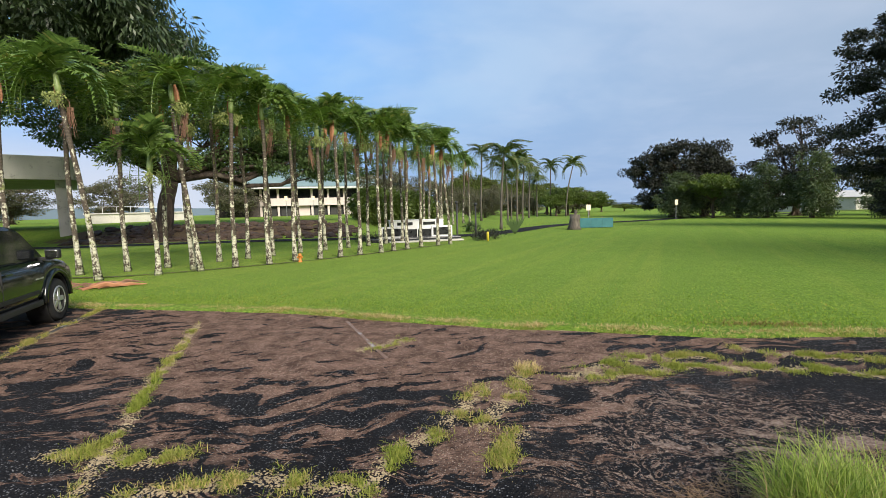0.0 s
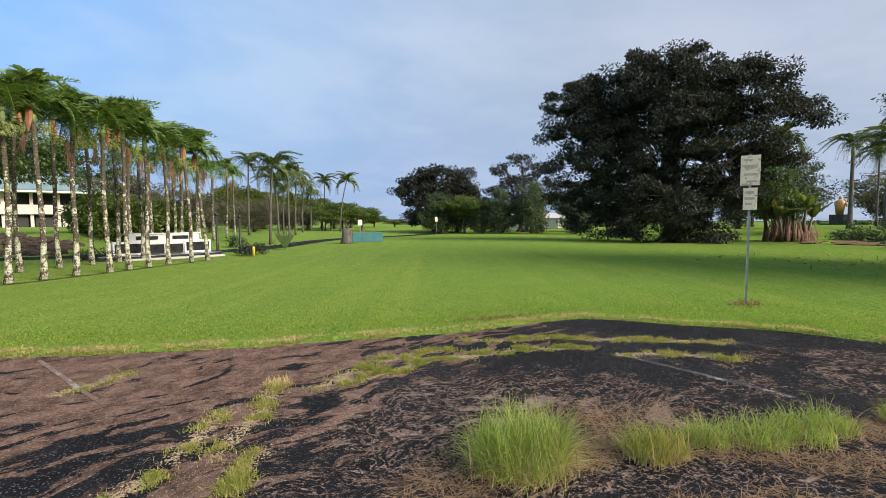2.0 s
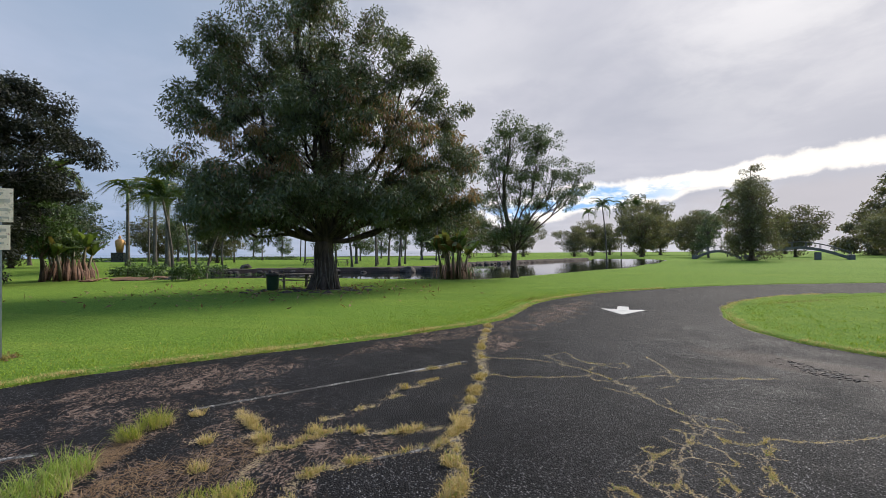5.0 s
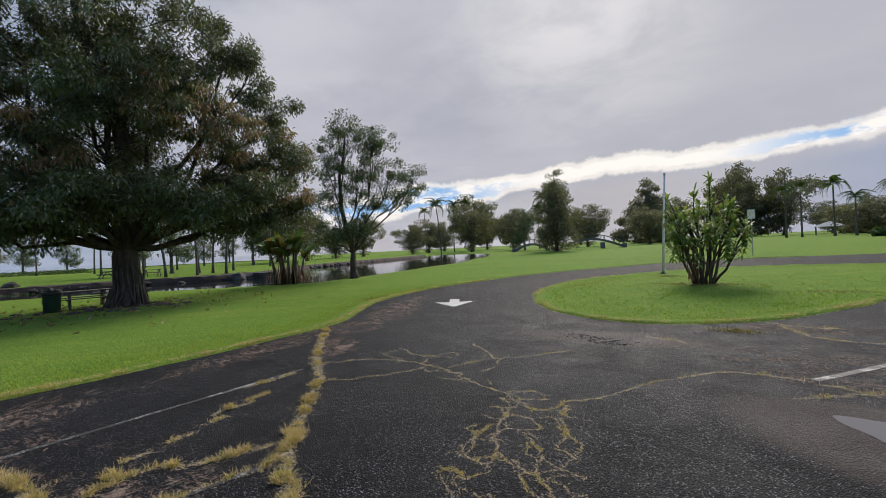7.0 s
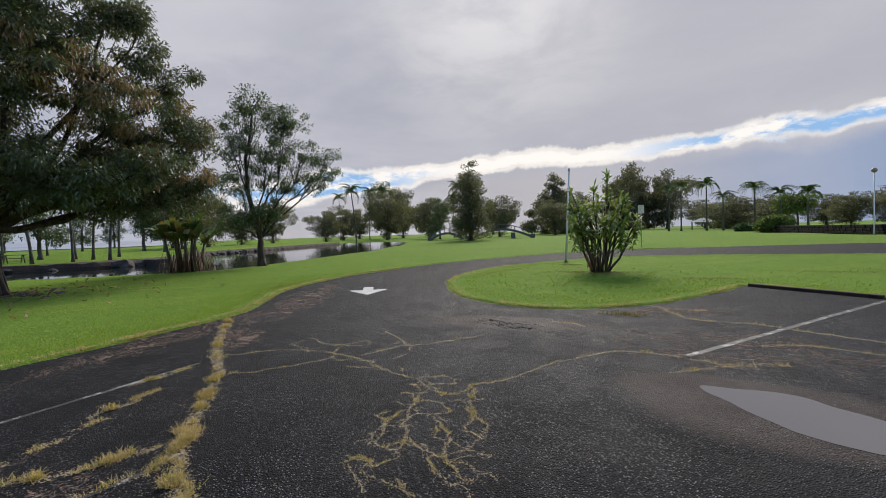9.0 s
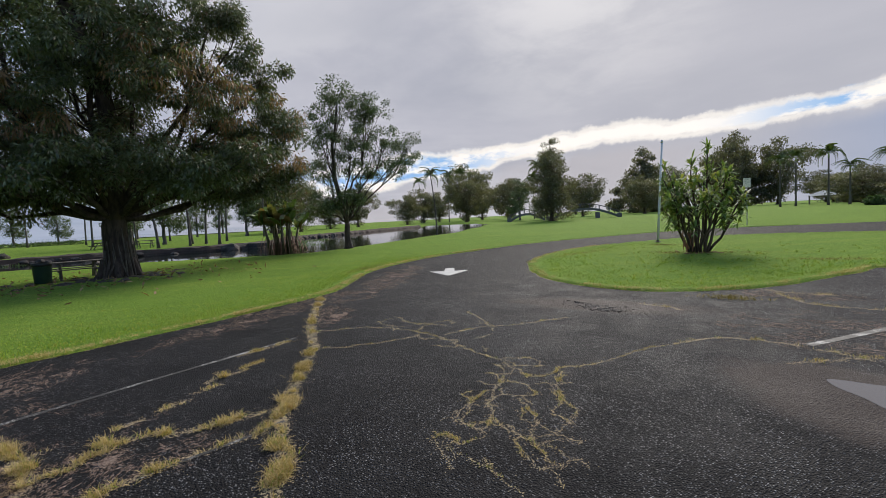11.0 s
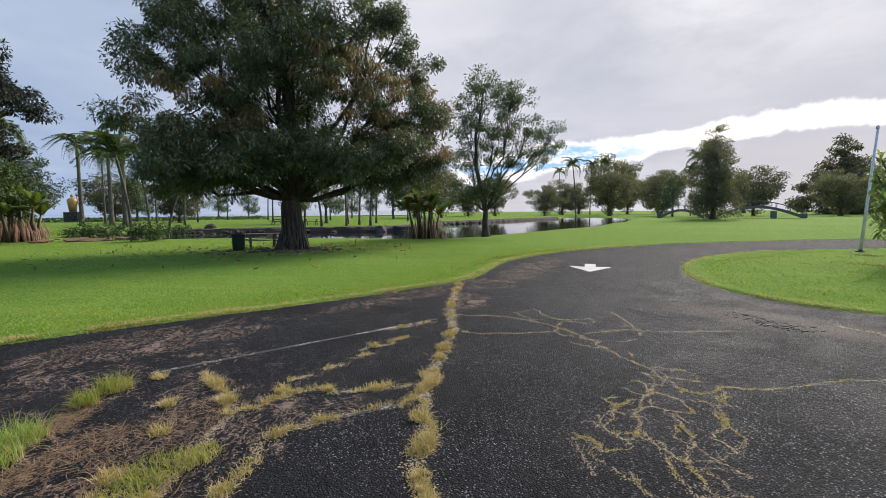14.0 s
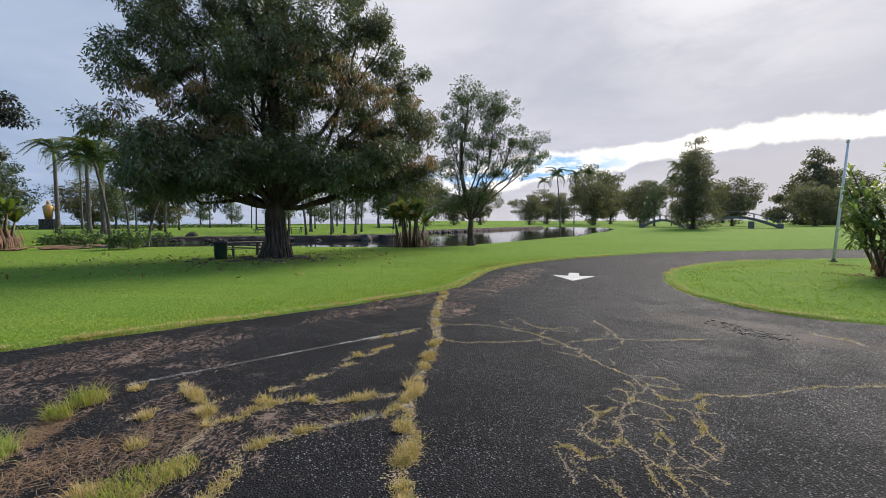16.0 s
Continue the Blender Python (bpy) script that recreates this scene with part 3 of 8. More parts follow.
def box(cx, cy, cz, sx, sy, sz, bevel=0.0, turn=0.0):
    bm = bmesh.new()
    bmesh.ops.create_cube(bm, size=1)
    bmesh.ops.scale(bm, vec=(sx, sy, sz), verts=bm.verts)
    if bevel:
        bmesh.ops.bevel(bm, geom=list(bm.edges), offset=bevel, segments=2, affect="EDGES", profile=0.6)
    bmesh.ops.transform(bm, matrix=pose(cx, cy, cz, 0, 0, turn), verts=bm.verts)
    return shape_of(bm)


def joined(*shapes):
    pts, faces = [], []
    for p, f in shapes:
        k = len(pts)
        pts.extend(p)
        faces.extend(tuple(i + k for i in q) for q in f)
    return pts, faces


def moved(shape, m):
    return [tuple(m @ Vector(p)) for p in shape[0]], shape[1]


def tube(path, radii, n=8, squash=1.0):
    """A tapered tube along a path."""
    pts, faces = [], []
    path = [Vector(p) for p in path]
    for i, p in enumerate(path):
        a = path[min(i + 1, len(path) - 1)] - path[max(i - 1, 0)]
        a = a.normalized() if a.length > 1e-6 else Vector((0, 0, 1))
        u = a.cross(Vector((0.31, 0.95, 0.02)))
        u = (u if u.length > 0.1 else a.cross(Vector((1, 0, 0)))).normalized()
        v = a.cross(u)
        for j in range(n):
            t = 2 * math.pi * j / n
            pts.append(tuple(p + (u * math.cos(t) + v * math.sin(t) * squash) * radii[i]))
    for i in range(len(path) - 1):
        for j in range(n):
            a, b = i * n + j, i * n + (j + 1) % n
            faces.append((a, b, b + n, a + n))
    faces.append(tuple(range(n - 1, -1, -1)))
    k = (len(path) - 1) * n
    faces.append(tuple(range(k, k + n)))
    return pts, faces


def lathe(profile, n=16, at=(0, 0, 0), axis="z", ring=False):
    """A turned shape from (radius, height) pairs; a ring is closed on itself and has no lids."""
    pts, faces = [], []
    profile = list(profile) + [profile[0]] if ring else profile
    for r, h in profile:
        for j in range(n):
            t = 2 * math.pi * j / n
            c, s = r * math.cos(t), r * math.sin(t)
            q = (c, s, h) if axis == "z" else ((h, c, s) if axis == "x" else (s, h, c))
            pts.append((at[0] + q[0], at[1] + q[1], at[2] + q[2]))
    for i in range(len(profile) - 1):
        for j in range(n):
            a, b = i * n + j, i * n + (j + 1) % n
            faces.append((a, b, b + n, a + n))
    if not ring:
        faces.append(tuple(range(n - 1, -1, -1)))
        k = (len(profile) - 1) * n
        faces.append(tuple(range(k, k + n)))
    return pts, faces


def prism(outline, lo, hi, bevel=0.0):
    """An outline in x and z, pulled along y from lo to hi."""
    bm = bmesh.new()
    f = bm.faces.new([bm.verts.new((x, lo, z)) for x, z in outline])
    r = bmesh.ops.extrude_face_region(bm, geom=[f])
    bmesh.ops.translate(bm, vec=(0, hi - lo, 0), verts=[e for e in r["geom"] if isinstance(e, bmesh.types.BMVert)])
    bmesh.ops.recalc_face_normals(bm, faces=bm.faces)
    if bevel:
        bmesh.ops.bevel(bm, geom=list(bm.edges), offset=bevel, segments=2, affect="EDGES", profile=0.6)
    return shape_of(bm)


def rock(x, y, z, r, flat=0.7):
    bm = bmesh.new()
    bmesh.ops.create_icosphere(bm, subdivisions=2, radius=r)
    o = Vector(RNG.uniform(-50, 50, 3))
    for v in bm.verts:
        v.co *= 1 + 0.45 * noise.noise(v.co / r * 1.1 + o)
        v.co.z *= flat
    bmesh.ops.transform(bm, matrix=pose(x, y, z, 0, 0, RNG.uniform(0, 360)), verts=bm.verts)
    return shape_of(bm)


def mesh_of(name, shape, mat, smooth=False):
    me = bpy.data.meshes.new(name)
    pts, faces = shape
    if isinstance(pts, np.ndarray):
        k = faces.shape[1]
        me.vertices.add(len(pts))
        me.vertices.foreach_set("co", pts.astype(np.float32).ravel())
        me.loops.add(faces.size)
        me.loops.foreach_set("vertex_index", faces.astype(np.int32).ravel())
        me.polygons.add(len(faces))
        me.polygons.foreach_set("loop_start", np.arange(0, faces.size, k, dtype=np.int32))
        me.update(calc_edges=True)
    else:
        me.from_pydata(pts, [], faces)
    me.validate()
    if smooth:
        me.shade_smooth()
    me.materials.append(mat)
    return me


def part(name, shape, mat, parent=None, label="", smooth=False, kind=""):
    """One mesh object under a thing or a part."""
    ob = new(name, mesh_of(name, shape, mat, smooth))
    ob.parent = parent
    return tagged(ob, label, kind=kind)


def thing(name, label, category, at=(0, 0, 0), turn=0.0, group=""):
    ob = new(name)
    ob.matrix_world = pose(*at, 0, 0, turn)
    return tagged(ob, label, category, group)


def structure(name, shape, mat, label, category, smooth=False):
    return tagged(part(name, shape, mat, smooth=smooth), label, category, kind="structure")


def stuff(name, shape, mat, label, category):
    return tagged(part(name, shape, mat), label, category, kind="stuff")


def rounded(points, gap=0.4, closed=False):
    """A smooth line through a few points, at even gaps."""
    p = [Vector((*q[:2], 0)) for q in points]
    out, n = [], len(p)
    for i in range(n if closed else n - 1):
        if closed:
            a, b, c, d = p[i - 1], p[i], p[(i + 1) % n], p[(i + 2) % n]
        else:
            a, b, c, d = p[max(i - 1, 0)], p[i], p[i + 1], p[min(i + 2, n - 1)]
        m = max(1, min(60, int((c - b).length / gap)))
        for j in range(m):
            t = j / m
            out.append(0.5 * ((2 * b) + (c - a) * t + (2 * a - 5 * b + 4 * c - d) * t * t + (3 * b - a - 3 * c + d) * t ** 3))
    if not closed:
        out.append(p[-1])
    return [(v.x, v.y) for v in out]


def inside_of(px, py, poly):
    """Signed distance of points from a closed outline: positive inside."""
    q = np.array(poly)
    a, b = q, np.roll(q, -1, 0)
    best, odd = np.full(px.shape, 1e9), np.zeros(px.shape, bool)
    for (ax, ay), (bx, by) in zip(a, b):
        dx, dy = bx - ax, by - ay
        t = np.clip(((px - ax) * dx + (py - ay) * dy) / (dx * dx + dy * dy + 1e-12), 0, 1)
        best = np.minimum(best, np.hypot(px - ax - t * dx, py - ay - t * dy))
        cross = ((ay > py) != (by > py)) & (px < (bx - ax) * (py - ay) / (by - ay + 1e-12) + ax)
        odd ^= cross
    return np.where(odd, best, -best)


def smooth01(x, lo, hi):
    t = np.clip((x - lo) / (hi - lo), 0, 1)
    return t * t * (3 - 2 * t)


# ---- the ground ----
LAWN_EDGE = [(-30, 13.5), (-14, 9.8), (-8.2, 8.5), (-6.0, 8.2), (-3.5, 7.8), (-1.4, 7.2), (0.5, 6.7), (2.0, 6.4), (3.4, 6.15), (4.4, 6.2),
             (5.3, 6.15), (6.0, 5.9), (6.8, 5.0), (7.7, 4.2), (8.45, 2.7), (9.3, 0.6), (9.8, -0.6), (10.7, -2.4), (11.4, -3.7),
             (12.3, -4.7), (15.6, -7.1), (18.2, -11.0), (19.6, -15.4), (20.4, -19.0), (20.3, -25.0), (18.6, -34.0), (13.0, -41.0), (7.0, -46.5), (0, -51), (-30, -62)]
ISLAND = [(-30, -46), (-10, -38), (2.0, -33.5), (8.0, -31.0), (12.8, -28), (14.8, -23), (15.2, -18.6), (14.6, -15.5), (13.0, -12.6), (11.2, -10.8),
          (9.5, -9.6), (8.0, -9.1), (6.9, -9.15), (6.1, -9.35), (5.3, -10.1), (4.6, -11.4), (4.05, -14.3), (3.8, -15.9), (1.05, -14.95), (-6, -12.5), (-30, -4)]
POND = [(36.0, 17), (36.8, 10), (37.0, 4), (35.5, -2), (32.9, -9), (35.9, -13.5), (40.2, -20.7), (49.3, -31.8), (70, -52), (92, -71), (118, -84), (122, -72),
        (106, -60), (85, -36), (66, -17), (52, -10.5), (47.5, -5), (48.5, 3), (46.5, 17)]
FAR_LAND = [(122, -72), (104.0, -58.6), (84.6, -36.6), (66.2, -17.6), (52.2, -11.0), (47.8, -5.2), (48.7, 3.0), (47.0, 16.5), (46.0, 40.0), (60.0, 70.0), (230.0, 90.0), (230.0, -72.0)]
edge_line, island_line, pond_line = rounded(LAWN_EDGE, 0.35), rounded(ISLAND, 0.35), rounded(POND, 1.5, True)


def wobble(line, amount, seed):
    out = []
    for x, y in line:
        d = noise.noise_vector(Vector((x * 0.9, y * 0.9, seed))) * amount + noise.noise_vector(Vector((x * 4, y * 4, seed))) * amount * 0.5
        out.append((x + d.x, y + d.y))
    return out


edge_line, island_line = wobble(edge_line, 0.07, 1.0), wobble(island_line, 0.07, 2.0)
paved = edge_line + island_line


def ground_height(x, y):
    z = 0.0 * x
    rise = smooth01(x, 8.0, -4.0)
    z = z + 0.35 * smooth01(y, 31.0, 70.0) * rise + 0.95 * smooth01(y, 30.0, 35.0) * smooth01(x, -7.0, -13.0)
    z = z + 0.10 * (np.sin(x * 0.19 + 1.0) * np.sin(y * 0.16)) * smooth01(np.hypot(x - 3, y + 2), 16, 30) * smooth01(inside_of(x, y, LAWN_EDGE + ISLAND), -1.0, -8.0)
    z = z + 0.36 * smooth01(inside_of(x, y, FAR_LAND), 0.0, 1.5) * smooth01(x, 225.0, 190.0)
    p = inside_of(x, y, POND)
    z = z - 1.25 * smooth01(p, -1.6, 1.4)
    return z - 0.02 * smooth01(p, -8, 0)


def axis_steps(marks):
    out = []
    for lo, hi, step in marks:
        out.extend(np.arange(lo, hi, step))
    return np.array(out + [marks[-1][1]])


def build_ground():
    xs = axis_steps([(-3000, -400, 260), (-400, -120, 28), (-120, -40, 4), (-40, -16, 1.0), (-16, 26, 0.6), (26, 60, 0.7), (60, 125, 1.6), (125, 400, 25), (400, 3000, 260)])
    ys = axis_steps([(-3000, -400, 260), (-400, -110, 29), (-110, -60, 1.8), (-60, -22, 1.2), (-22, 20, 0.6), (20, 42, 0.8), (42, 100, 4), (100, 400, 25), (400, 3000, 260)])
    gx, gy = np.meshgrid(xs, ys)
    gz = ground_height(gx, gy)
    pts = np.stack([gx, gy, gz], -1).reshape(-1, 3)
    n = len(xs)
    i, j = np.meshgrid(np.arange(n - 1), np.arange(len(ys) - 1))
    a = (j * n + i).ravel()
    structure("ground", (pts, np.stack([a, a + 1, a + n + 1, a + n], 1)), LAWN, "mown green lawn with dips towards the pond", "lawn", True)


def flat_sheet(name, line, z, mat, label, category, kind="structure"):
    bm = bmesh.new()
    f = bm.faces.new([bm.verts.new((x, y, z)) for x, y in line])
    bmesh.ops.triangulate(bm, faces=[f], ngon_method="EAR_CLIP")
    bmesh.ops.recalc_face_normals(bm, faces=bm.faces)
    if sum(q.normal.z for q in bm.faces) < 0:
        bmesh.ops.reverse_faces(bm, faces=bm.faces)
    return tagged(part(name, shape_of(bm), mat), label, category, kind=kind)


build_ground()
flat_sheet("road", paved, 0.012, ASPHALT, "cracked black asphalt lot and lane with red silt", "asphalt")


def ribbon(line, width, z=0.0, jitter=0.0, seed=0.0, tall=None):
    """A strip along a line, with an uneven width."""
    pts, faces = [], []
    for i, (x, y) in enumerate(line):
        a, b = Vector(line[max(i - 1, 0)]), Vector(line[min(i + 1, len(line) - 1)])
        d = (b - a).normalized() if (b - a).length > 1e-6 else Vector((1, 0))
        nrm = Vector((-d.y, d.x))
        for s in (-1, 1):
            w = width / 2 * (1 + jitter * noise.noise(Vector((x * 5, y * 5, seed + s * 7))))
            q = Vector((x, y)) + nrm * s * max(w, 0.004)
            pts.append((q.x, q.y, z if tall is None else tall(q.x, q.y)))
    faces = [(2 * i, 2 * i + 1, 2 * i + 3, 2 * i + 2) for i in range(len(line) - 1)]
    return pts, faces


def level(x, y):
    return float(ground_height(np.array([x]), np.array([y]))[0])


def turf_lip(line, side):
    """The grown-over turf edge: a low uneven lip where the lawn meets the asphalt."""
    prof = ((-0.05, 0.013), (0.0, 0.035), (0.05, 0.055), (0.16, 0.050), (0.45, 0.022), (0.80, -0.004))
    pts, faces = [], []
    for i, (x, y) in enumerate(line):
        a, b = Vector(line[max(i - 1, 0)]), Vector(line[min(i + 1, len(line) - 1)])
        d = (b - a).normalized()
        nrm = Vector((-d.y, d.x)) * side
        j = 0.04 * noise.noise(Vector((x * 3, y * 3, 5)))
        for o, h in prof:
            pts.append((x + nrm.x * (o + j), y + nrm.y * (o + j), h * (1 + 0.6 * noise.noise(Vector((x * 4, y * 4, o * 9)))) if h > 0 else h))
    n = len(prof)
    for i in range(len(line) - 1):
        for k in range(n - 1):
            a = i * n + k
            faces.append((a, a + 1, a + n + 1, a + n))
    return pts, faces


near_edge = [q for q in edge_line if q[0] > -16 and q[1] > -40]
near_isle = [q for q in island_line if q[1] > -34 and q[0] > -8]
structure("lawn_edge", turf_lip(near_edge, 1), LAWN, "raised turf edge of the lawn along the asphalt", "lawn edge", True)
structure("island_edge", turf_lip(near_isle, 1), LAWN, "raised turf edge of the grass island", "lawn edge", True)

def widened(line, by):
    """A closed outline pushed outwards."""
    n, out = len(line), []
    area = sum(line[i - 1][0] * line[i][1] - line[i][0] * line[i - 1][1] for i in range(n))
    for i in range(n):
        (ax, ay), (bx, by_) = line[i - 1], line[(i + 1) % n]
        dx, dy = bx - ax, by_ - ay
        k = by / (math.hypot(dx, dy) + 1e-9) * (1 if area > 0 else -1)
        out.append((line[i][0] + dy * k, line[i][1] - dx * k))
    return out


flat_sheet("water", widened(pond_line, 0.9), -0.17, POND_WATER, "still dark pond water reflecting the sky", "pond")

PATH_LINE = rounded([(-40, 28.0), (-24, 27.6), (-13, 27.6), (-5, 29.4), (1.5, 33.5), (8, 43), (18, 52), (40, 64), (90, 84)], 0.8)
structure("service_road", ribbon(PATH_LINE, 2.0, 0, 0.05, 3.0, lambda x, y: level(x, y) + 0.03), ASPHALT, "narrow dark asphalt road across the lawn", "road")


# ---- blades, tufts and straw ----
def blades(x, y, z, length, width, lean=0.5, bend=0.5, lean_least=0.05):
    """Grass blades as bent three-sided strips: arrays of places and sizes."""
    n = len(x)
    az, tilt = RNG.uniform(0, 2 * np.pi, n), RNG.uniform(lean_least, lean, n)
    d = np.stack([np.cos(az) * np.sin(tilt), np.sin(az) * np.sin(tilt), np.cos(tilt)], 1)
    side = np.stack([-np.sin(az), np.cos(az), np.zeros(n)], 1) * (width[:, None] / 2)
    base = np.stack([x, y, z], 1)
    mid = base + d * length[:, None] * 0.55
    tip = mid + (d * 0.45 + np.stack([np.cos(az), np.sin(az), -0.55 * np.ones(n)], 1) * (bend * RNG.uniform(0.2, 1, n))[:, None] * 0.45) * length[:, None]
    pts = np.stack([base - side, base + side, mid + side * 0.8, mid - side * 0.8, tip], 1).reshape(-1, 3)
    k = np.arange(n)[:, None] * 5
    tris = np.concatenate([k + np.array([[0, 1, 2]]), k + np.array([[0, 2, 3]]), k + np.array([[3, 2, 4]])], 0)
    return pts, tris


def flakes(x, y, z, size):
    """Crumbs of grit: low five-sided pyramids of uneven outline."""
    n = len(x)
    a = np.arange(5)[None, :] * (2 * np.pi / 5) + RNG.uniform(0, 6.28, n)[:, None]
    r = size[:, None] * RNG.uniform(0.35, 1.0, (n, 5))
    ring = np.stack([x[:, None] + r * np.cos(a), y[:, None] + r * np.sin(a), np.broadcast_to(np.asarray(z)[:, None], (n, 5))], 2)
    top = np.stack([x, y, z + size * RNG.uniform(0.15, 0.5, n)], 1)[:, None, :]
    pts = np.concatenate([ring, top], 1).reshape(-1, 3)
    k = np.arange(n)[:, None] * 6
    return pts, np.concatenate([k + np.array([[i, (i + 1) % 5, 5]]) for i in range(5)], 0)


def along(line, n, spread):
    q = np.array(line)
    seg = np.hypot(*(q[1:] - q[:-1]).T)
    cum = np.concatenate([[0], np.cumsum(seg)])
    s = RNG.uniform(0, cum[-1], n)
    x, y = np.interp(s, cum, q[:, 0]), np.interp(s, cum, q[:, 1])
    return x + RNG.normal(0, spread, n), y + RNG.normal(0, spread, n)


def merge(*parts):
    pts, faces, k = [], [], 0
    for p, f in parts:
        pts.append(p)
        faces.append(f + k)
        k += len(p)
    return np.concatenate(pts), np.concatenate(faces)


def lawn_blades():
    """Blades over the part of the lawn nearest to the lot, thinning out with the distance."""
    x, y = along([q for q in near_edge if q[1] > -12], 420000, 0.0)
    d = np.abs(RNG.normal(0, 1.0, len(x))) ** 1.4 * 1.5
    az = RNG.uniform(0, 2 * np.pi, len(x))
    x, y = x + d * np.cos(az), y + d * np.sin(az)
    keep = inside_of(x, y, [paved[i] for i in range(0, len(paved), 3)]) < -0.01
    x, y = x[keep][:112000], y[keep][:112000]
    x2, y2 = along([q for q in near_isle if q[1] > -22], 150000, 0.0)
    d2, a2 = np.abs(RNG.normal(0, 1.0, len(x2))) ** 1.4 * 1.3, RNG.uniform(0, 2 * np.pi, len(x2))
    x2, y2 = x2 + d2 * np.cos(a2), y2 + d2 * np.sin(a2)
    keep = inside_of(x2, y2, [paved[i] for i in range(0, len(paved), 3)]) < -0.01
    x, y = np.concatenate([x, x2[keep][:34000]]), np.concatenate([y, y2[keep][:34000]])
    n = len(x)
    return blades(x, y, np.full(n, 0.005), RNG.uniform(0.02, 0.050, n), RNG.uniform(0.007, 0.014, n), 1.25, 0.8)


stuff("lawn_grass", lawn_blades(), BLADE, "short bright green lawn grass blades", "grass")


def aside(line, by):
    """A line moved to its left."""
    out = []
    for a, b in zip(line, line[1:]):
        d = (Vector(b) - Vector(a)).normalized()
        out.append((a[0] - d.y * by, a[1] + d.x * by))
    return out


def edge_fringe(count, spread, tall, inset=0.0):
    """Grass that hangs over the asphalt's edge, thick in places and thin in others."""
    x, y = along(aside([q for q in near_edge if q[1] > -16], inset), count, spread)
    x2, y2 = along(aside([q for q in near_isle if q[1] > -20], inset), count // 3, spread)
    x, y = np.concatenate([x, x2]), np.concatenate([y, y2])
    clump = np.array([noise.noise(Vector((a * 1.3, b * 1.3, 11))) + 0.6 * noise.noise(Vector((a * 6, b * 6, 2))) for a, b in zip(x, y)])
    keep = clump > RNG.uniform(-0.5, 0.35, len(x))
    x, y, clump = x[keep], y[keep], clump[keep]
    n = len(x)
    return blades(x, y, np.full(n, 0.018 + inset * 0.35), RNG.uniform(*tall, n) * (0.7 + 0.6 * np.clip(clump + 0.4, 0, 1)), RNG.uniform(0.004, 0.009, n), 1.5, 0.9, 0.3)


stuff("edge_grass", edge_fringe(34000, 0.05, (0.02, 0.065)), BLADE_MIX, "ragged grass fringe along the asphalt edge", "grass")
stuff("dry_edge_grass", edge_fringe(46000, 0.075, (0.03, 0.075), 0.09), BLADE_DRY, "yellowed dry grass along the asphalt edge", "grass")


gx, gy = along([q for q in near_edge if q[1] > -22], 16000, 0.035)
gx2, gy2 = along([q for q in near_isle if q[1] > -18], 6000, 0.045)
gx, gy = np.concatenate([gx, gx2]), np.concatenate([gy, gy2])
stuff("edge_grit", flakes(gx, gy, np.full(len(gx), 0.012), RNG.uniform(0.006, 0.020, len(gx))), CRACK_SOIL, "pale dry grit along the lawn's edge", "grit")


def jag(line, amount):
    """A crack's line made jagged."""
    out = []
    for x, y in line:
        d = noise.noise_vector(Vector((x * 5, y * 5, 9.0))) * amount + noise.noise_vector(Vector((x * 15, y * 15, 4.0))) * amount * 0.5
        out.append((x + d.x, y + d.y))
    return out


def grass_strip(line, count, spread, tall=(0.03, 0.10), width=(0.0028, 0.0065), lean=1.45):
    x, y = along(jag(rounded(line, 0.03), 0.07), count, spread)
    clump = np.array([noise.noise(Vector((a * 3.4, b * 3.4, 3))) + 0.5 * noise.noise(Vector((a * 9, b * 9, 7))) for a, b in zip(x, y)])
    keep = clump > RNG.uniform(-0.10, 0.44, count)
    x, y = x[keep], y[keep]
    n = len(x)
    return blades(x, y, np.full(n, 0.014), RNG.uniform(*tall, n) * (0.6 + 0.8 * np.clip(clump[keep] + 0.4, 0, 1)), RNG.uniform(*width, n), lean, 1.0)


def seams(name, lines, width, count, spread, label, blade=BLADE_DRY, tall=(0.03, 0.10), soil=True, lean=1.45):
    """Cracks filled with grit and grass: the grit as strips, the grass as blades."""
    if soil:
        grains = []
        for q in lines:
            run = sum((Vector(a) - Vector(b)).length for a, b in zip(q, q[1:]))
            gx, gy = along(jag(rounded(q, 0.03), 0.07), max(30, int(run * (150 + 5200 * width))), width * 0.34 + 0.004)
            grains.append(flakes(gx, gy, np.full(len(gx), 0.012), RNG.uniform(0.003, 0.009 + width * 0.06, len(gx))))
            gx, gy = along(jag(rounded(q, 0.03), 0.10), int(run * 90), width * 0.8 + 0.03)
            grains.append(flakes(gx, gy, np.full(len(gx), 0.012), RNG.uniform(0.003, 0.009, len(gx))))
        stuff(name + "_soil", merge(*grains), CRACK_SOIL, "pale grit filling " + label, "crack")
    total = [sum((Vector(a) - Vector(b)).length for a, b in zip(q, q[1:])) for q in lines]
    stuff(name, merge(*[grass_strip(q, max(20, int(count * 1.35 * s)), spread, tall, lean=lean) for q, s in zip(lines, total)]), blade, "grass growing in " + label, "grass")


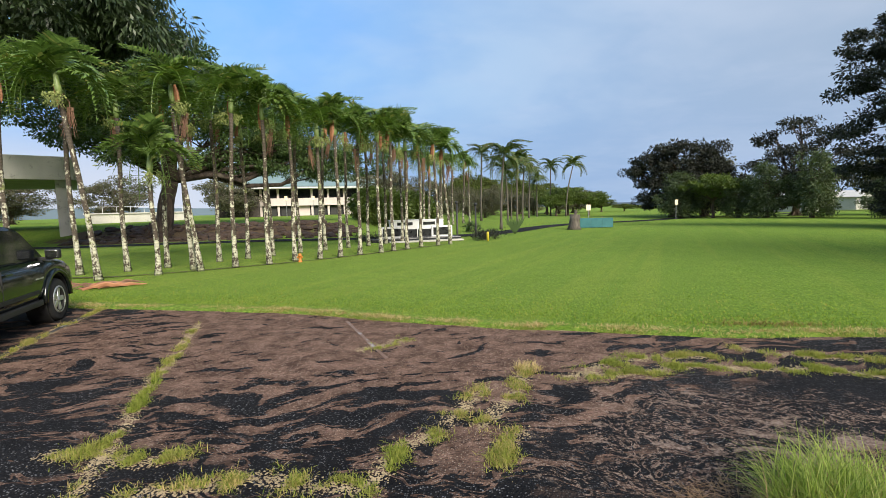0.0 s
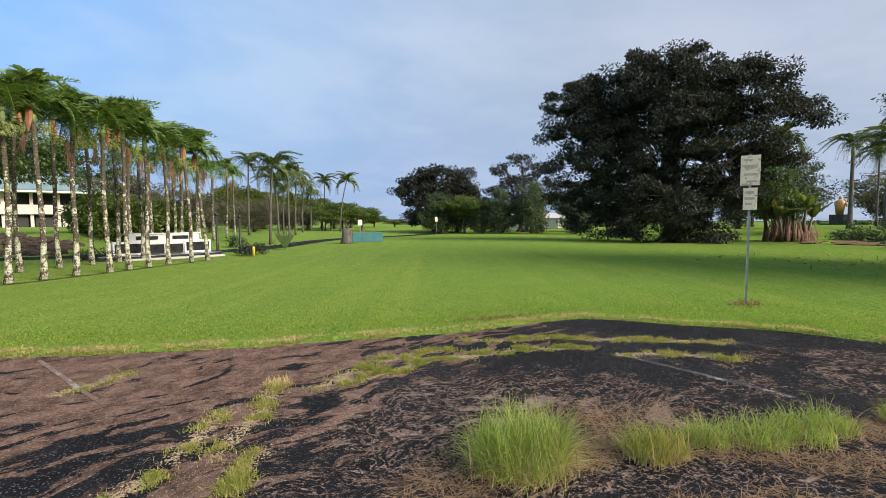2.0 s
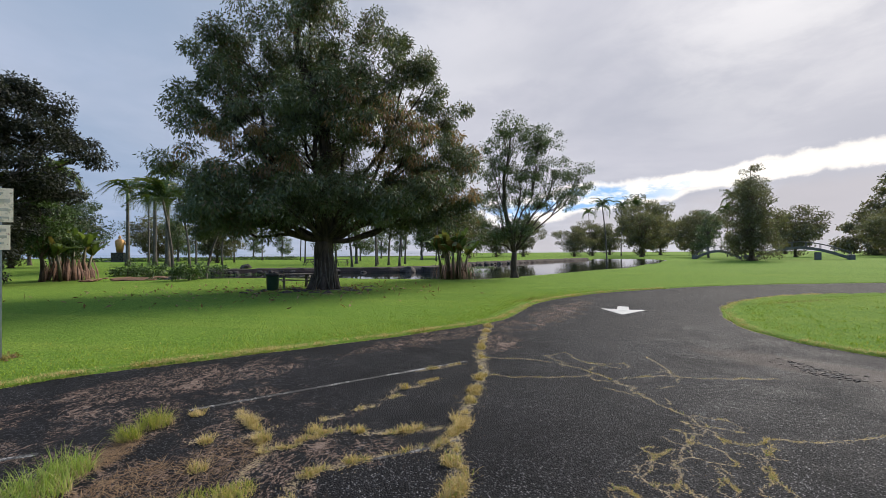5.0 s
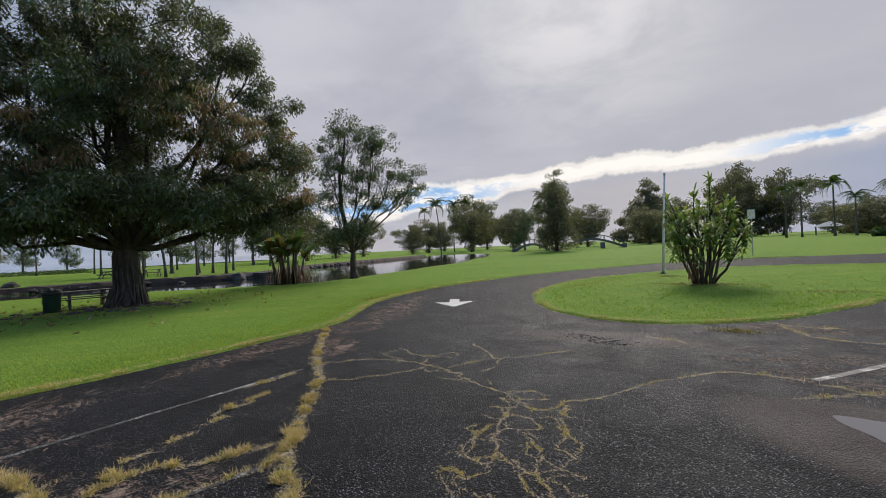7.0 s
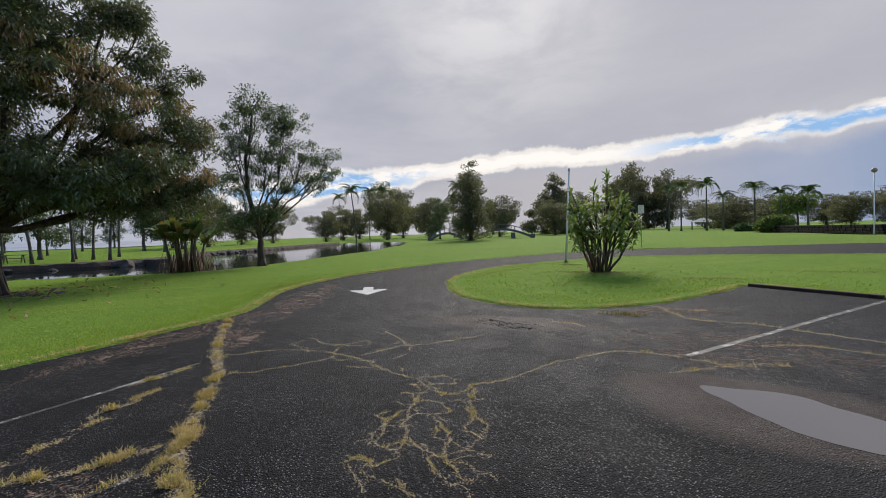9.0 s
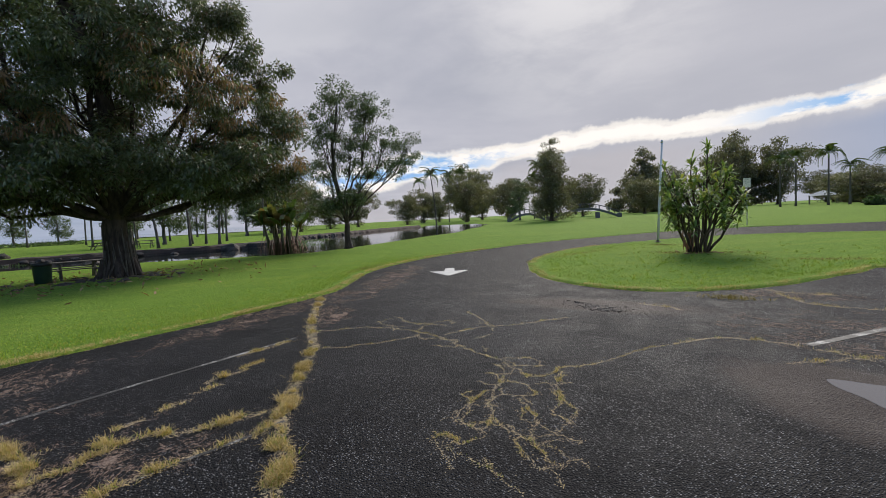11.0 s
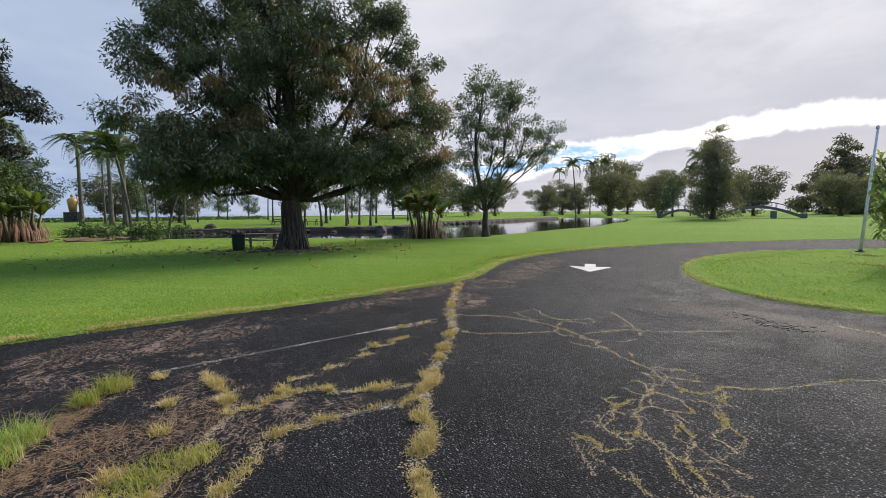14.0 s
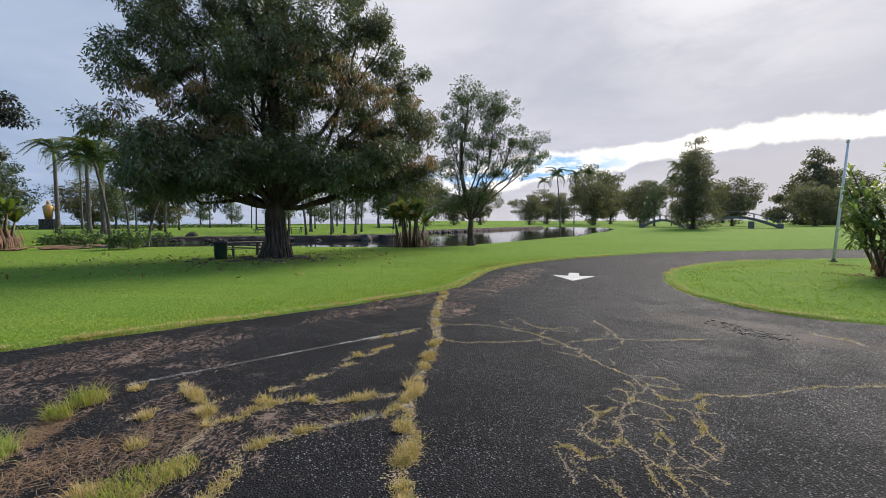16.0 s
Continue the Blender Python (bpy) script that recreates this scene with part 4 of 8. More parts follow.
def crack_net(region, cell, drop, seed):
    """Short crack lines between the corners of an uneven honeycomb inside a region."""
    r = random.Random(seed)
    xs, ys = [q[0] for q in region], [q[1] for q in region]
    nodes, out = {}, []
    for i in range(int((max(xs) - min(xs)) / cell * 1.2) + 2):
        for j in range(int((max(ys) - min(ys)) / cell * 1.2) + 2):
            nodes[i, j] = (min(xs) + i * cell * 0.87 + r.uniform(-0.3, 0.3) * cell, min(ys) + (j + (0.17 if (i + j) % 2 else -0.17)) * cell + r.uniform(-0.3, 0.3) * cell)
    for (i, j), p in nodes.items():
        for to in ((i + 1, j), (i, j + 1)) if (i + j) % 2 else ((i + 1, j),):
            if to in nodes and r.random() > drop:
                q = nodes[to]
                if all(inside_of(np.array([e[0]]), np.array([e[1]]), region)[0] > 0 for e in (p, q)):
                    out.append([p, ((p[0] + q[0]) / 2 + r.uniform(-0.03, 0.03), (p[1] + q[1]) / 2 + r.uniform(-0.03, 0.03)), q])
    return out


seams("main_seam_grass", [[(11.2, -3.8), (10.55, -3.55), (8.24, -2.70), (6.95, -2.39), (6.1, -2.02), (5.28, -1.66), (4.80, -1.47), (4.26, -1.31), (3.87, -1.25), (3.45, -1.08), (3.0, -1.05), (2.2, -0.9)]],
      0.11, 3600, 0.036, "the long seam across the lot", BLADE_DRY, (0.02, 0.075))
seams("side_seam_grass", [[(4.62, -1.46), (4.48, -1.05), (4.40, -0.66), (4.31, -0.36), (4.20, -0.08), (4.01, 0.05), (3.72, 0.09), (3.40, 0.24)],
                          [(4.89, -1.34), (4.90, -0.94), (4.94, -0.62), (5.07, -0.31), (5.01, -0.04), (4.81, 0.16), (4.88, 0.41), (5.48, 0.66), (5.93, 0.90)],
                          [(4.88, 0.41), (4.4, 0.45), (4.0, 0.5), (3.6, 0.6), (3.1, 0.9)]],
      0.075, 1500, 0.030, "cracks beside a faded parking line", BLADE_DRY, (0.02, 0.08))
seams("net_crack_grass", [[(7.77, -2.70), (7.44, -3.41), (6.91, -3.85), (6.30, -3.97), (5.68, -4.06), (5.13, -3.96), (4.63, -4.00), (4.29, -3.96)],
                          [(6.71, -2.44), (6.45, -3.00), (6.38, -3.89)], [(6.13, -4.18), (6.11, -4.81), (5.90, -5.25), (5.59, -6.39)],
                          [(7.19, -5.39), (6.67, -5.23), (6.12, -5.02)], [(7.83, -4.21), (7.08, -4.21), (6.86, -4.72)]],
      0.012, 110, 0.014, "fine cracks across the lane", BLADE_DRY, (0.012, 0.03))
seams("alligator_crack_grass", [[(4.29, -3.96), (4.04, -3.92), (3.86, -4.06), (3.97, -4.37), (3.79, -4.74), (3.77, -5.28), (3.74, -5.77), (3.62, -6.22)],
                                [(4.29, -3.96), (4.12, -3.62), (3.82, -3.25), (3.46, -2.94), (3.34, -2.72), (3.52, -2.74), (3.88, -3.05), (3.95, -3.39)],
                                [(3.46, -2.96), (3.17, -2.89), (2.94, -2.96), (2.92, -3.21), (3.04, -3.58), (3.20, -3.66), (3.43, -3.83), (3.89, -4.28)],
                                [(3.61, -3.43), (3.30, -3.30), (3.00, -3.01), (2.78, -2.86), (2.50, -2.85)]],
      0.012, 340, 0.011, "a net of cracks in the lane", BLADE_DRY, (0.010, 0.026))
NET_REGION = [(3.60, -2.30), (4.05, -3.05), (4.75, -4.0), (4.45, -4.55), (3.9, -4.35), (3.0, -3.68), (2.5, -3.2), (2.2, -2.5), (2.9, -2.2)]
seams("alligator_branch_grass", crack_net(NET_REGION, 0.23, 0.36, 4) + [[(3.54, -2.37), (3.34, -2.48), (3.15, -2.38), (2.95, -2.42), (2.80, -2.40), (2.5, -2.42)]],
      0.008, 220, 0.010, "a fine net of cracks in the lane", BLADE_DRY, (0.008, 0.022))
seams("lane_crack_net", crack_net([(7.7, -2.9), (7.9, -4.4), (6.9, -5.3), (5.9, -5.0), (4.9, -4.3), (4.8, -3.6), (6.2, -3.6)], 0.30, 0.70, 9),
      0.004, 40, 0.01, "fainter cracks beside the long ones", BLADE_DRY, (0.008, 0.02))
seams("stall_line_grass", [[(-4.72, 7.07), (-3.96, 5.44), (-3.60, 4.50), (-3.24, 3.75), (-2.95, 3.11), (-2.72, 2.64), (-2.3, 1.7)], [(-6.1, 4.4), (-6.40, 5.39), (-6.78, 6.29), (-7.17, 7.39), (-7.50, 8.39)]],
      0.10, 2000, 0.036, "the seams along faded parking lines", BLADE_MIX, (0.02, 0.07))
seams("silt_strip_grass", [[(-3.41, 3.07), (-3.06, 3.11), (-2.63, 3.00), (-2.38, 3.07), (-2.28, 3.17)], [(-2.4, 2.55), (-2.02, 2.70), (-1.58, 2.85), (-1.25, 2.78), (-0.99, 2.75), (-0.76, 2.77), (-0.71, 3.11), (-0.53, 3.37), (-0.34, 3.49)],
                           [(-1.59, 5.64), (-1.28, 5.86), (-0.98, 6.10)], [(-0.28, 3.67), (-0.16, 4.01), (0.08, 4.43)], [(-0.04, 3.61), (0.23, 4.09), (0.36, 4.34), (0.53, 4.93)], [(0.11, 3.04), (0.21, 3.33), (0.34, 3.56)]],
      0.12, 4200, 0.065, "strips on the silted asphalt", BLADE_MIX, (0.015, 0.06))
seams("arc_strip_grass", [[(0.91, 4.67), (1.38, 5.04), (1.90, 5.27), (2.52, 5.39), (2.73, 5.33)], [(1.1, 4.75), (1.73, 4.82), (2.43, 5.03), (2.86, 4.95), (3.48, 4.93), (4.17, 4.72), (4.57, 4.57)],
                          [(3.24, 5.59), (3.72, 5.39), (4.4, 5.22), (4.95, 4.85), (5.69, 4.44), (6.47, 3.92)], [(4.62, 4.20), (5.32, 3.87), (5.84, 3.39)]],
      0.12, 4600, 0.075, "curved strips beside the lawn edge", BLADE_MIX, (0.015, 0.06))
seams("lot_crack_grass", [[(2.44, -6.33), (2.15, -6.82), (1.83, -7.30), (1.47, -7.57)], [(2.46, -7.07), (1.90, -7.05)], [(4.32, -10.75), (3.36, -9.92), (2.39, -10.08), (1.57, -9.91), (0.4, -9.70)],
                          [(1.94, -8.40), (1.43, -8.86), (0.4, -8.84)], [(5.35, -8.11), (4.95, -8.15), (4.59, -8.07)], [(4.66, -10.96), (4.00, -10.84), (3.38, -10.99)], [(3.62, -6.22), (3.3, -6.9), (2.6, -7.1)]],
      0.045, 170, 0.03, "cracks in the far parking rows", BLADE_DRY, (0.02, 0.06))


def arching(x, y, z, length, width, lean):
    """Long thin blades that rise and bow over under their weight."""
    n = len(x)
    az, tilt = RNG.uniform(0, 2 * np.pi, n), RNG.uniform(0.03, lean, n)
    fall = RNG.uniform(0.5, 1.5, n)
    side = np.stack([-np.sin(az), np.cos(az), np.zeros(n)], 1) * (width[:, None] / 2)
    p, rows = np.stack([x, y, z], 1), []
    for i in range(5):
        w = (1.0, 1.0, 0.85, 0.55, 0.08)[i]
        rows += [p - side * w, p + side * w]
        a = tilt + fall * (i / 4) ** 1.3
        p = p + np.stack([np.cos(az) * np.sin(a), np.sin(az) * np.sin(a), np.cos(a)], 1) * (length / 4)[:, None]
        p[:, 2] = np.maximum(p[:, 2], z + 0.004)
    pts = np.stack(rows, 1).reshape(-1, 3)
    k = np.arange(n)[:, None] * 10
    tris = np.concatenate([k + np.array([[2 * i + a for a in q]]) for i in range(4) for q in ((0, 1, 3), (0, 3, 2))], 0)
    return pts, tris


def tuft_of(spots, blade_count, blade_range, lean, width):
    """Tufts at (x, y, radius) spots."""
    out = []
    for x, y, r in spots:
        n = int(blade_count * 1.25 * r / 0.2)
        a, d = RNG.uniform(0, 2 * np.pi, n), r * np.sqrt(RNG.uniform(0, 1, n))
        out.append(arching(x + d * np.cos(a), y + d * np.sin(a), np.full(n, 0.014), RNG.uniform(*blade_range, n), RNG.uniform(*width, n), lean))
    return merge(*out)


def tussock(at, spots, count, height, mat, label):
    """A tall clump of grass on the asphalt, a thing of its own."""
    ob = thing("grass_tussock", label, "grass clump", (*at, 0.013), group="grass clumps on the asphalt")
    part("grass", tuft_of(spots, count, (height * 0.45, height * 1.35), 1.05, (0.003, 0.007)), mat, ob)
    dry = [(x, y, r * 1.25) for x, y, r in spots]
    part("dead_straw", tuft_of(dry, count * 0.5, (height * 0.25, height * 0.7), 1.3, (0.002, 0.004)), STRAW_PALE, ob, "dead straw at the clump's foot", kind="stuff")
    k = 16 if height > 0.3 else 5
    x, y = RNG.normal(0, 0.16, k), RNG.normal(0, 0.13, k)
    part("dry_stalk", blades(x, y, np.zeros(k), RNG.uniform(height * 1.2, height * 1.7, k), np.full(k, 0.0035), 0.45, 0.5), STRAW, ob, "thin dry seed stalks", kind="stuff")
    return ob


tussock((2.02, 2.50), [(0, 0, 0.30), (0.16, 0.05, 0.2), (-0.17, 0.03, 0.2)], 620, 0.36, TUSSOCK, "tall bright green grass clump growing from broken asphalt")
tussock((2.92, 2.22), [(0, 0, 0.17), (0.15, -0.06, 0.12)], 460, 0.22, BLADE_MIX, "yellow-green grass clump growing from broken asphalt")
tussock((4.05, 1.95), [(-0.55, 0.22, 0.16), (-0.2, 0.08, 0.22), (0.2, -0.02, 0.24), (0.55, -0.06, 0.18)], 330, 0.19, TUSSOCK, "wide green grass clump over dry straw on asphalt")
tussock((5.60, 1.62), [(0, 0, 0.15), (-0.35, 0.1, 0.1)], 420, 0.17, BLADE_MIX, "small yellow-green grass tuft on asphalt")
tussock((3.85, 0.66), [(0, 0, 0.22), (-0.22, 0.1, 0.18), (0.12, -0.2, 0.16)], 330, 0.07, BLADE_MIX, "low green grass patch between cracks")
SMALL = [(4.46, 0.86, 0.08), (5.04, 0.97, 0.07), (5.09, -1.53, 0.08), (4.13, -1.25, 0.09), (3.72, -1.19, 0.09), (5.45, 0.64, 0.08), (4.99, 0.45, 0.09), (5.87, 1.30, 0.08), (5.10, -0.04, 0.08),
         (3.83, 0.96, 0.10), (3.2, 1.0, 0.12), (0.53, 4.93, 0.15), (3.52, 0.95, 0.10), (6.34, -1.10, 0.06)]
stuff("small_grass_tufts", tuft_of(SMALL, 420, (0.03, 0.12), 1.1, (0.0025, 0.0055)), BLADE_DRY, "small dry grass tufts scattered over asphalt", "grass")
seams("straw_patch_grass", [[(x - a, y + b), (x, y), (x + a, y - b * 1.3)] for x, y, a, b in ((5.71, -0.55, 0.10, 0.12), (5.46, -0.19, 0.06, 0.10), (6.34, -1.10, 0.12, 0.20), (6.60, -1.45, 0.10, 0.12), (6.0, -0.9, 0.05, 0.09), (7.3, -1.7, 0.16, 0.34), (5.15, 1.05, 0.08, 0.10), (5.2, 0.52, 0.10, 0.12))],
      0.07, 900, 0.03, "small straw patches beside a parking line", BLADE_DRY, (0.015, 0.05))


def straw_mat(spots, n):
    out = []
    for x, y, rx, ry, turn in spots:
        a, d = RNG.uniform(0, 2 * np.pi, n), np.sqrt(RNG.uniform(0, 1, n))
        u, v = d * np.cos(a) * rx, d * np.sin(a) * ry
        c, s = math.cos(turn), math.sin(turn)
        out.append(blades(x + u * c - v * s, y + u * s + v * c, np.full(n, 0.018), RNG.uniform(0.05, 0.2, n), RNG.uniform(0.002, 0.005, n), 1.57, 0.15, 1.25))
    return merge(*out)


stuff("straw_litter", straw_mat([(2.4, 1.5, 0.5, 0.3, 0.4), (2.7, 2.8, 0.6, 0.25, -0.3), (1.5, 2.6, 0.45, 0.28, 0.2), (2.55, 2.45, 0.3, 0.2, 0.2), (3.55, 2.05, 0.5, 0.2, -0.5), (4.15, 1.5, 0.65, 0.17, -0.5), (3.5, 0.75, 0.5, 0.25, 0.5), (4.9, 1.75, 0.4, 0.15, -0.2), (4.4, 0.9, 0.8, 0.35, -0.6), (3.0, 1.3, 0.5, 0.35, 0.3), (3.2, 2.9, 0.8, 0.3, -0.4)], 620),
      STRAW, "flattened brown straw litter on the asphalt", "straw")

def lawn_wear(spots, each):
    """Low tufts and brown litter in uneven patches on the mown grass: (x, y, half length, half width, turn)."""
    out = []
    for x, y, a, b, turn in spots:
        u, v = RNG.normal(0, a / 2, each), RNG.normal(0, b / 2, each)
        c, q = math.cos(turn), math.sin(turn)
        out.append(blades(x + u * c - v * q, y + u * q + v * c, np.full(each, 0.02), RNG.uniform(0.03, 0.10, each), RNG.uniform(0.006, 0.014, each), 1.5, 0.6, 0.4))
    return merge(*out)


stuff("worn_lawn_patches", lawn_wear([(16.7, -7.3, 1.6, 0.22, -0.95), (13.3, -15.8, 0.25, 2.6, 0.12), (8.8, -18.1, 1.5, 0.5, 0.4), (10.2, -17.3, 1.0, 0.4, 0.2), (2.5, -21.5, 1.6, 0.5, 0.3), (0.6, -23.5, 1.8, 0.4, 0.2), (-1.0, -19.0, 1.2, 0.4, 0.4), (5.4, -17.2, 1.2, 0.3, 0.5), (12.6, -20.6, 0.6, 0.25, 0.2), (4.6, -9.6, 0.5, 0.25, 0.4), (9.6, 5.65, 0.35, 0.25, 0.0), (4.3, 6.75, 0.9, 0.16, -0.1)], 420),
      TRODDEN, "brown trodden grass and litter on the lawn", "dry grass")
gx, gy = RNG.normal(5.3, 4.5, 900), RNG.normal(-14.0, 3.0, 900)
keep = inside_of(gx, gy, LAWN_EDGE + ISLAND) < -0.3
stuff("lawn_weeds", tuft_of([(x, y, RNG.uniform(0.03, 0.08)) for x, y in zip(gx[keep], gy[keep])], 40, (0.03, 0.10), 1.2, (0.006, 0.012)), BLADE, "small uneven weed tufts on the island lawn", "weeds")

# ---- road paint, puddle, wheel stop ----


def stripe(name, ends, width, label):
    line = rounded(ends, 0.15)
    structure(name, ribbon(wobble(line, 0.012, 4.0), width, 0.0165, 0.25, 2.0), SILTED_PAINT if "silt" in label else ROAD_PAINT, label, "road marking")


stripe("parking_line_1", [(6.05, 1.45), (6.6, 0.15), (7.08, -1.02), (7.62, -2.3)], 0.07, "faded white parking line on asphalt")
stripe("parking_line_2", [(2.56, -7.2), (0.93, -14.5)], 0.10, "worn white parking line on wet asphalt")
stripe("parking_line_3", [(4.62, 4.2), (4.85, 3.4), (5.1, 2.4)], 0.07, "almost worn away white parking line")
stripe("parking_line_4", [(-2.2, 7.2), (-1.15, 5.3)], 0.05, "almost worn away white parking line under silt")
stripe("parking_line_5", [(-7.6, 8.5), (-6.3, 5.0)], 0.08, "faded white parking line beside grass")
stripe("parking_line_6", [(4.58, -1.42), (4.44, -1.03), (4.36, -0.64), (4.27, -0.32)], 0.04, "thin remains of a white line")


def arrow():
    ax = Vector((0.83, -0.56))
    side = Vector((0.56, 0.83))
    o = Vector((11.95, -8.05))
    pts = []
    for a, s in ((0, 0), (1.30, 0.66), (1.22, 0.17), (2.05, 0.17), (2.05, -0.17), (1.22, -0.17), (1.30, -0.66)):
        q = o + ax * a + side * s
        pts.append((q.x, q.y))
    flat_sheet("lane_arrow", pts, 0.0175, plain("white_arrow_paint", (0.27, 0.27, 0.265), (0.46, 0.46, 0.45), 0.7, 45.0, 4.0, third=(0.15, 0.147, 0.145)), "white painted lane arrow on asphalt", "road marking")


arrow()
puddle_line = wobble(rounded([(2.04, -5.98), (1.73, -6.17), (1.27, -6.36), (0.81, -6.22), (0.40, -6.06), (0.2, -5.7), (0.40, -5.36), (0.72, -5.28), (1.01, -5.32), (1.38, -5.52)], 0.06, True), 0.05, 6.0)
flat_sheet("puddle", puddle_line, 0.0150, PUDDLE_WATER, "shallow muddy rain puddle reflecting the sky", "puddle")
clods = [rock(5.7 + RNG.normal(0, 0.28), -7.28 + RNG.normal(0, 0.12), 0.012, RNG.uniform(0.012, 0.045), 0.35) for _ in range(150)]
stuff("mud_clods", joined(*clods), LAVA, "dark mud clods left on the lane", "mud")
kerb = thing("wheel_stop", "long dark weathered concrete kerb beside the parking row", "kerb", (2.4, -15.35, 0.012), math.degrees(math.atan2(-15.9 + 14.95, 3.8 - 1.05)))
part("kerb_block", box(0, 0, 0.035, 3.0, 0.15, 0.10, 0.025), BANK_ROCK, kerb)

# ---- trees ----


def leaf_cloud(centres, radii, each, length, width, droop=0.4, shell=0.55):
    """Leaves round clump centres, denser towards the outside of each clump."""
    m = len(centres)
    n = m * each
    c, r = np.repeat(centres, each, 0), np.repeat(radii, each, 0)
    u = RNG.normal(0, 1, (n, 3))
    u /= np.linalg.norm(u, axis=1)[:, None]
    rad = shell + (1 - shell) * RNG.uniform(0, 1, n) ** 0.7
    rad = np.where(RNG.uniform(0, 1, n) < 0.25, RNG.uniform(0, 1, n), rad)
    p = c + u * rad[:, None] * r
    d = u * 0.8 + RNG.normal(0, 0.6, (n, 3))
    d[:, 2] -= droop
    d /= np.linalg.norm(d, axis=1)[:, None]
    up = np.array([0, 0, 1.0]) + RNG.normal(0, 0.55, (n, 3))
    s = np.cross(d, up)
    s /= np.linalg.norm(s, axis=1)[:, None] + 1e-9
    nn = np.cross(s, d)
    L = (length * RNG.uniform(0.65, 1.25, n))[:, None]
    W = (width * RNG.uniform(0.7, 1.2, n))[:, None]
    tip = p + d * L - nn * L * 0.12
    mid = p + d * L * 0.5 + nn * W * 0.12
    pts = np.stack([p, mid + s * W / 2, tip, mid - s * W / 2], 1).reshape(-1, 3)
    return pts, np.arange(n * 4).reshape(n, 4)


def clumps_in(blobs, per_m2, size, inner=0.2, flat=0.7):
    """Clump centres over the skins of several blobs (x, y, z, rx, ry, rz)."""
    cs, rs, owner = [], [], []
    for i, (x, y, z, rx, ry, rz) in enumerate(blobs):
        area = 4 * math.pi * ((rx * ry + rx * rz + ry * rz) / 3)
        n = max(3, int(area * per_m2))
        u = RNG.normal(0, 1, (n, 3))
        u /= np.linalg.norm(u, axis=1)[:, None]
        rad = np.where(RNG.uniform(0, 1, n) < inner, RNG.uniform(0.2, 0.8, n), RNG.uniform(0.80, 1.06, n))
        p = np.array([x, y, z]) + u * rad[:, None] * np.array([rx, ry, rz])
        s = size * RNG.uniform(0.6, 1.3, n)
        cs.append(p)
        rs.append(np.stack([s, s, s * flat], 1))
        owner += [i] * n
    return np.concatenate(cs), np.concatenate(rs), owner


def crooked(a, b, steps, sway, seed):
    a, b = Vector(a), Vector(b)
    out = []
    for i in range(steps + 1):
        t = i / steps
        k = math.sin(t * math.pi) * sway
        out.append(a.lerp(b, t) + noise.noise_vector(Vector((seed, t * 2.3, seed * 0.37))) * k)
    return out


def limbs(top, top_r, blobs, centres, owner, twig, seed, share=0.3, start=None, stout=0.62):
    """Limbs from the trunk's head to each blob, and branches from there to some of its clumps."""
    out = []
    for i, bl in enumerate(blobs):
        heart = Vector((bl[0], bl[1], bl[2] + bl[5] * 0.1))
        root = Vector(top) if start is None else Vector(start[i % len(start)])
        line = crooked(root, heart, 6, (heart - root).length * 0.16, seed + i * 3.1)
        r0 = top_r * (stout if i else 0.8)
        out.append(tube(line, [r0 * (1 - 0.75 * t / 6) for t in range(7)], 7))
        mine = [j for j, o in enumerate(owner) if o == i]
        for j in mine[:max(2, int(len(mine) * share))]:
            k = line[3 + j % 4]
            seg = crooked(k, centres[j], 3, 0.5, seed + j)
            out.append(tube(seg, [twig, twig * 0.75, twig * 0.5, twig * 0.25], 5))
    return joined(*out)


def tree(name, at, blobs, label, leaf, bark, trunk_h=3.0, trunk_r=0.5, density=0.5, clump=0.8, each=120, size=(0.22, 0.08), droop=0.4, twig=0.05, seed=1.0,
         lean=(0, 0), inner=0.2, flat=0.7, flare=1.6, group="", category="tree", share=0.3, shell=0.55, stout=0.62, rooty=1.0):
    ob = thing(name, label, category, (at[0], at[1], at[2] if len(at) > 2 else level(*at[:2])), group=group)
    head = (lean[0], lean[1], trunk_h)
    line = crooked((0, 0, -0.15), head, 7, trunk_h * 0.06, seed)
    stem = tube(line, [trunk_r * (flare if i == 0 else (1 + (flare - 1) * 0.35 if i == 1 else 1.05 - 0.04 * i)) for i in range(8)], 14)
    # roots and flutes at the foot
    roots = [tube([(math.cos(a) * trunk_r * 0.8, math.sin(a) * trunk_r * 0.8, trunk_r * 1.3), (math.cos(a) * trunk_r * (1 + 0.5 * rooty), math.sin(a) * trunk_r * (1 + 0.5 * rooty), trunk_r * 0.35 * rooty), (math.cos(a) * trunk_r * (1 + 1.5 * rooty), math.sin(a) * trunk_r * (1 + 1.5 * rooty), -0.08)],
                  [trunk_r * 0.34, trunk_r * 0.28, trunk_r * 0.10], 6) for a in (seed + q * 1.13 for q in range(6))] if trunk_r > 0.25 else []
    part("trunk", joined(stem, *roots), bark, ob, smooth=True)
    cs, rs, owner = clumps_in(blobs, density, clump, inner, flat)
    part("branch_work", limbs(head, trunk_r, blobs, cs, owner, twig, seed, share, None, stout), bark, ob, smooth=True, kind="stuff")
    part("crown", leaf_cloud(cs, rs, each, *size, droop, shell), leaf, ob, kind="stuff")
    return ob


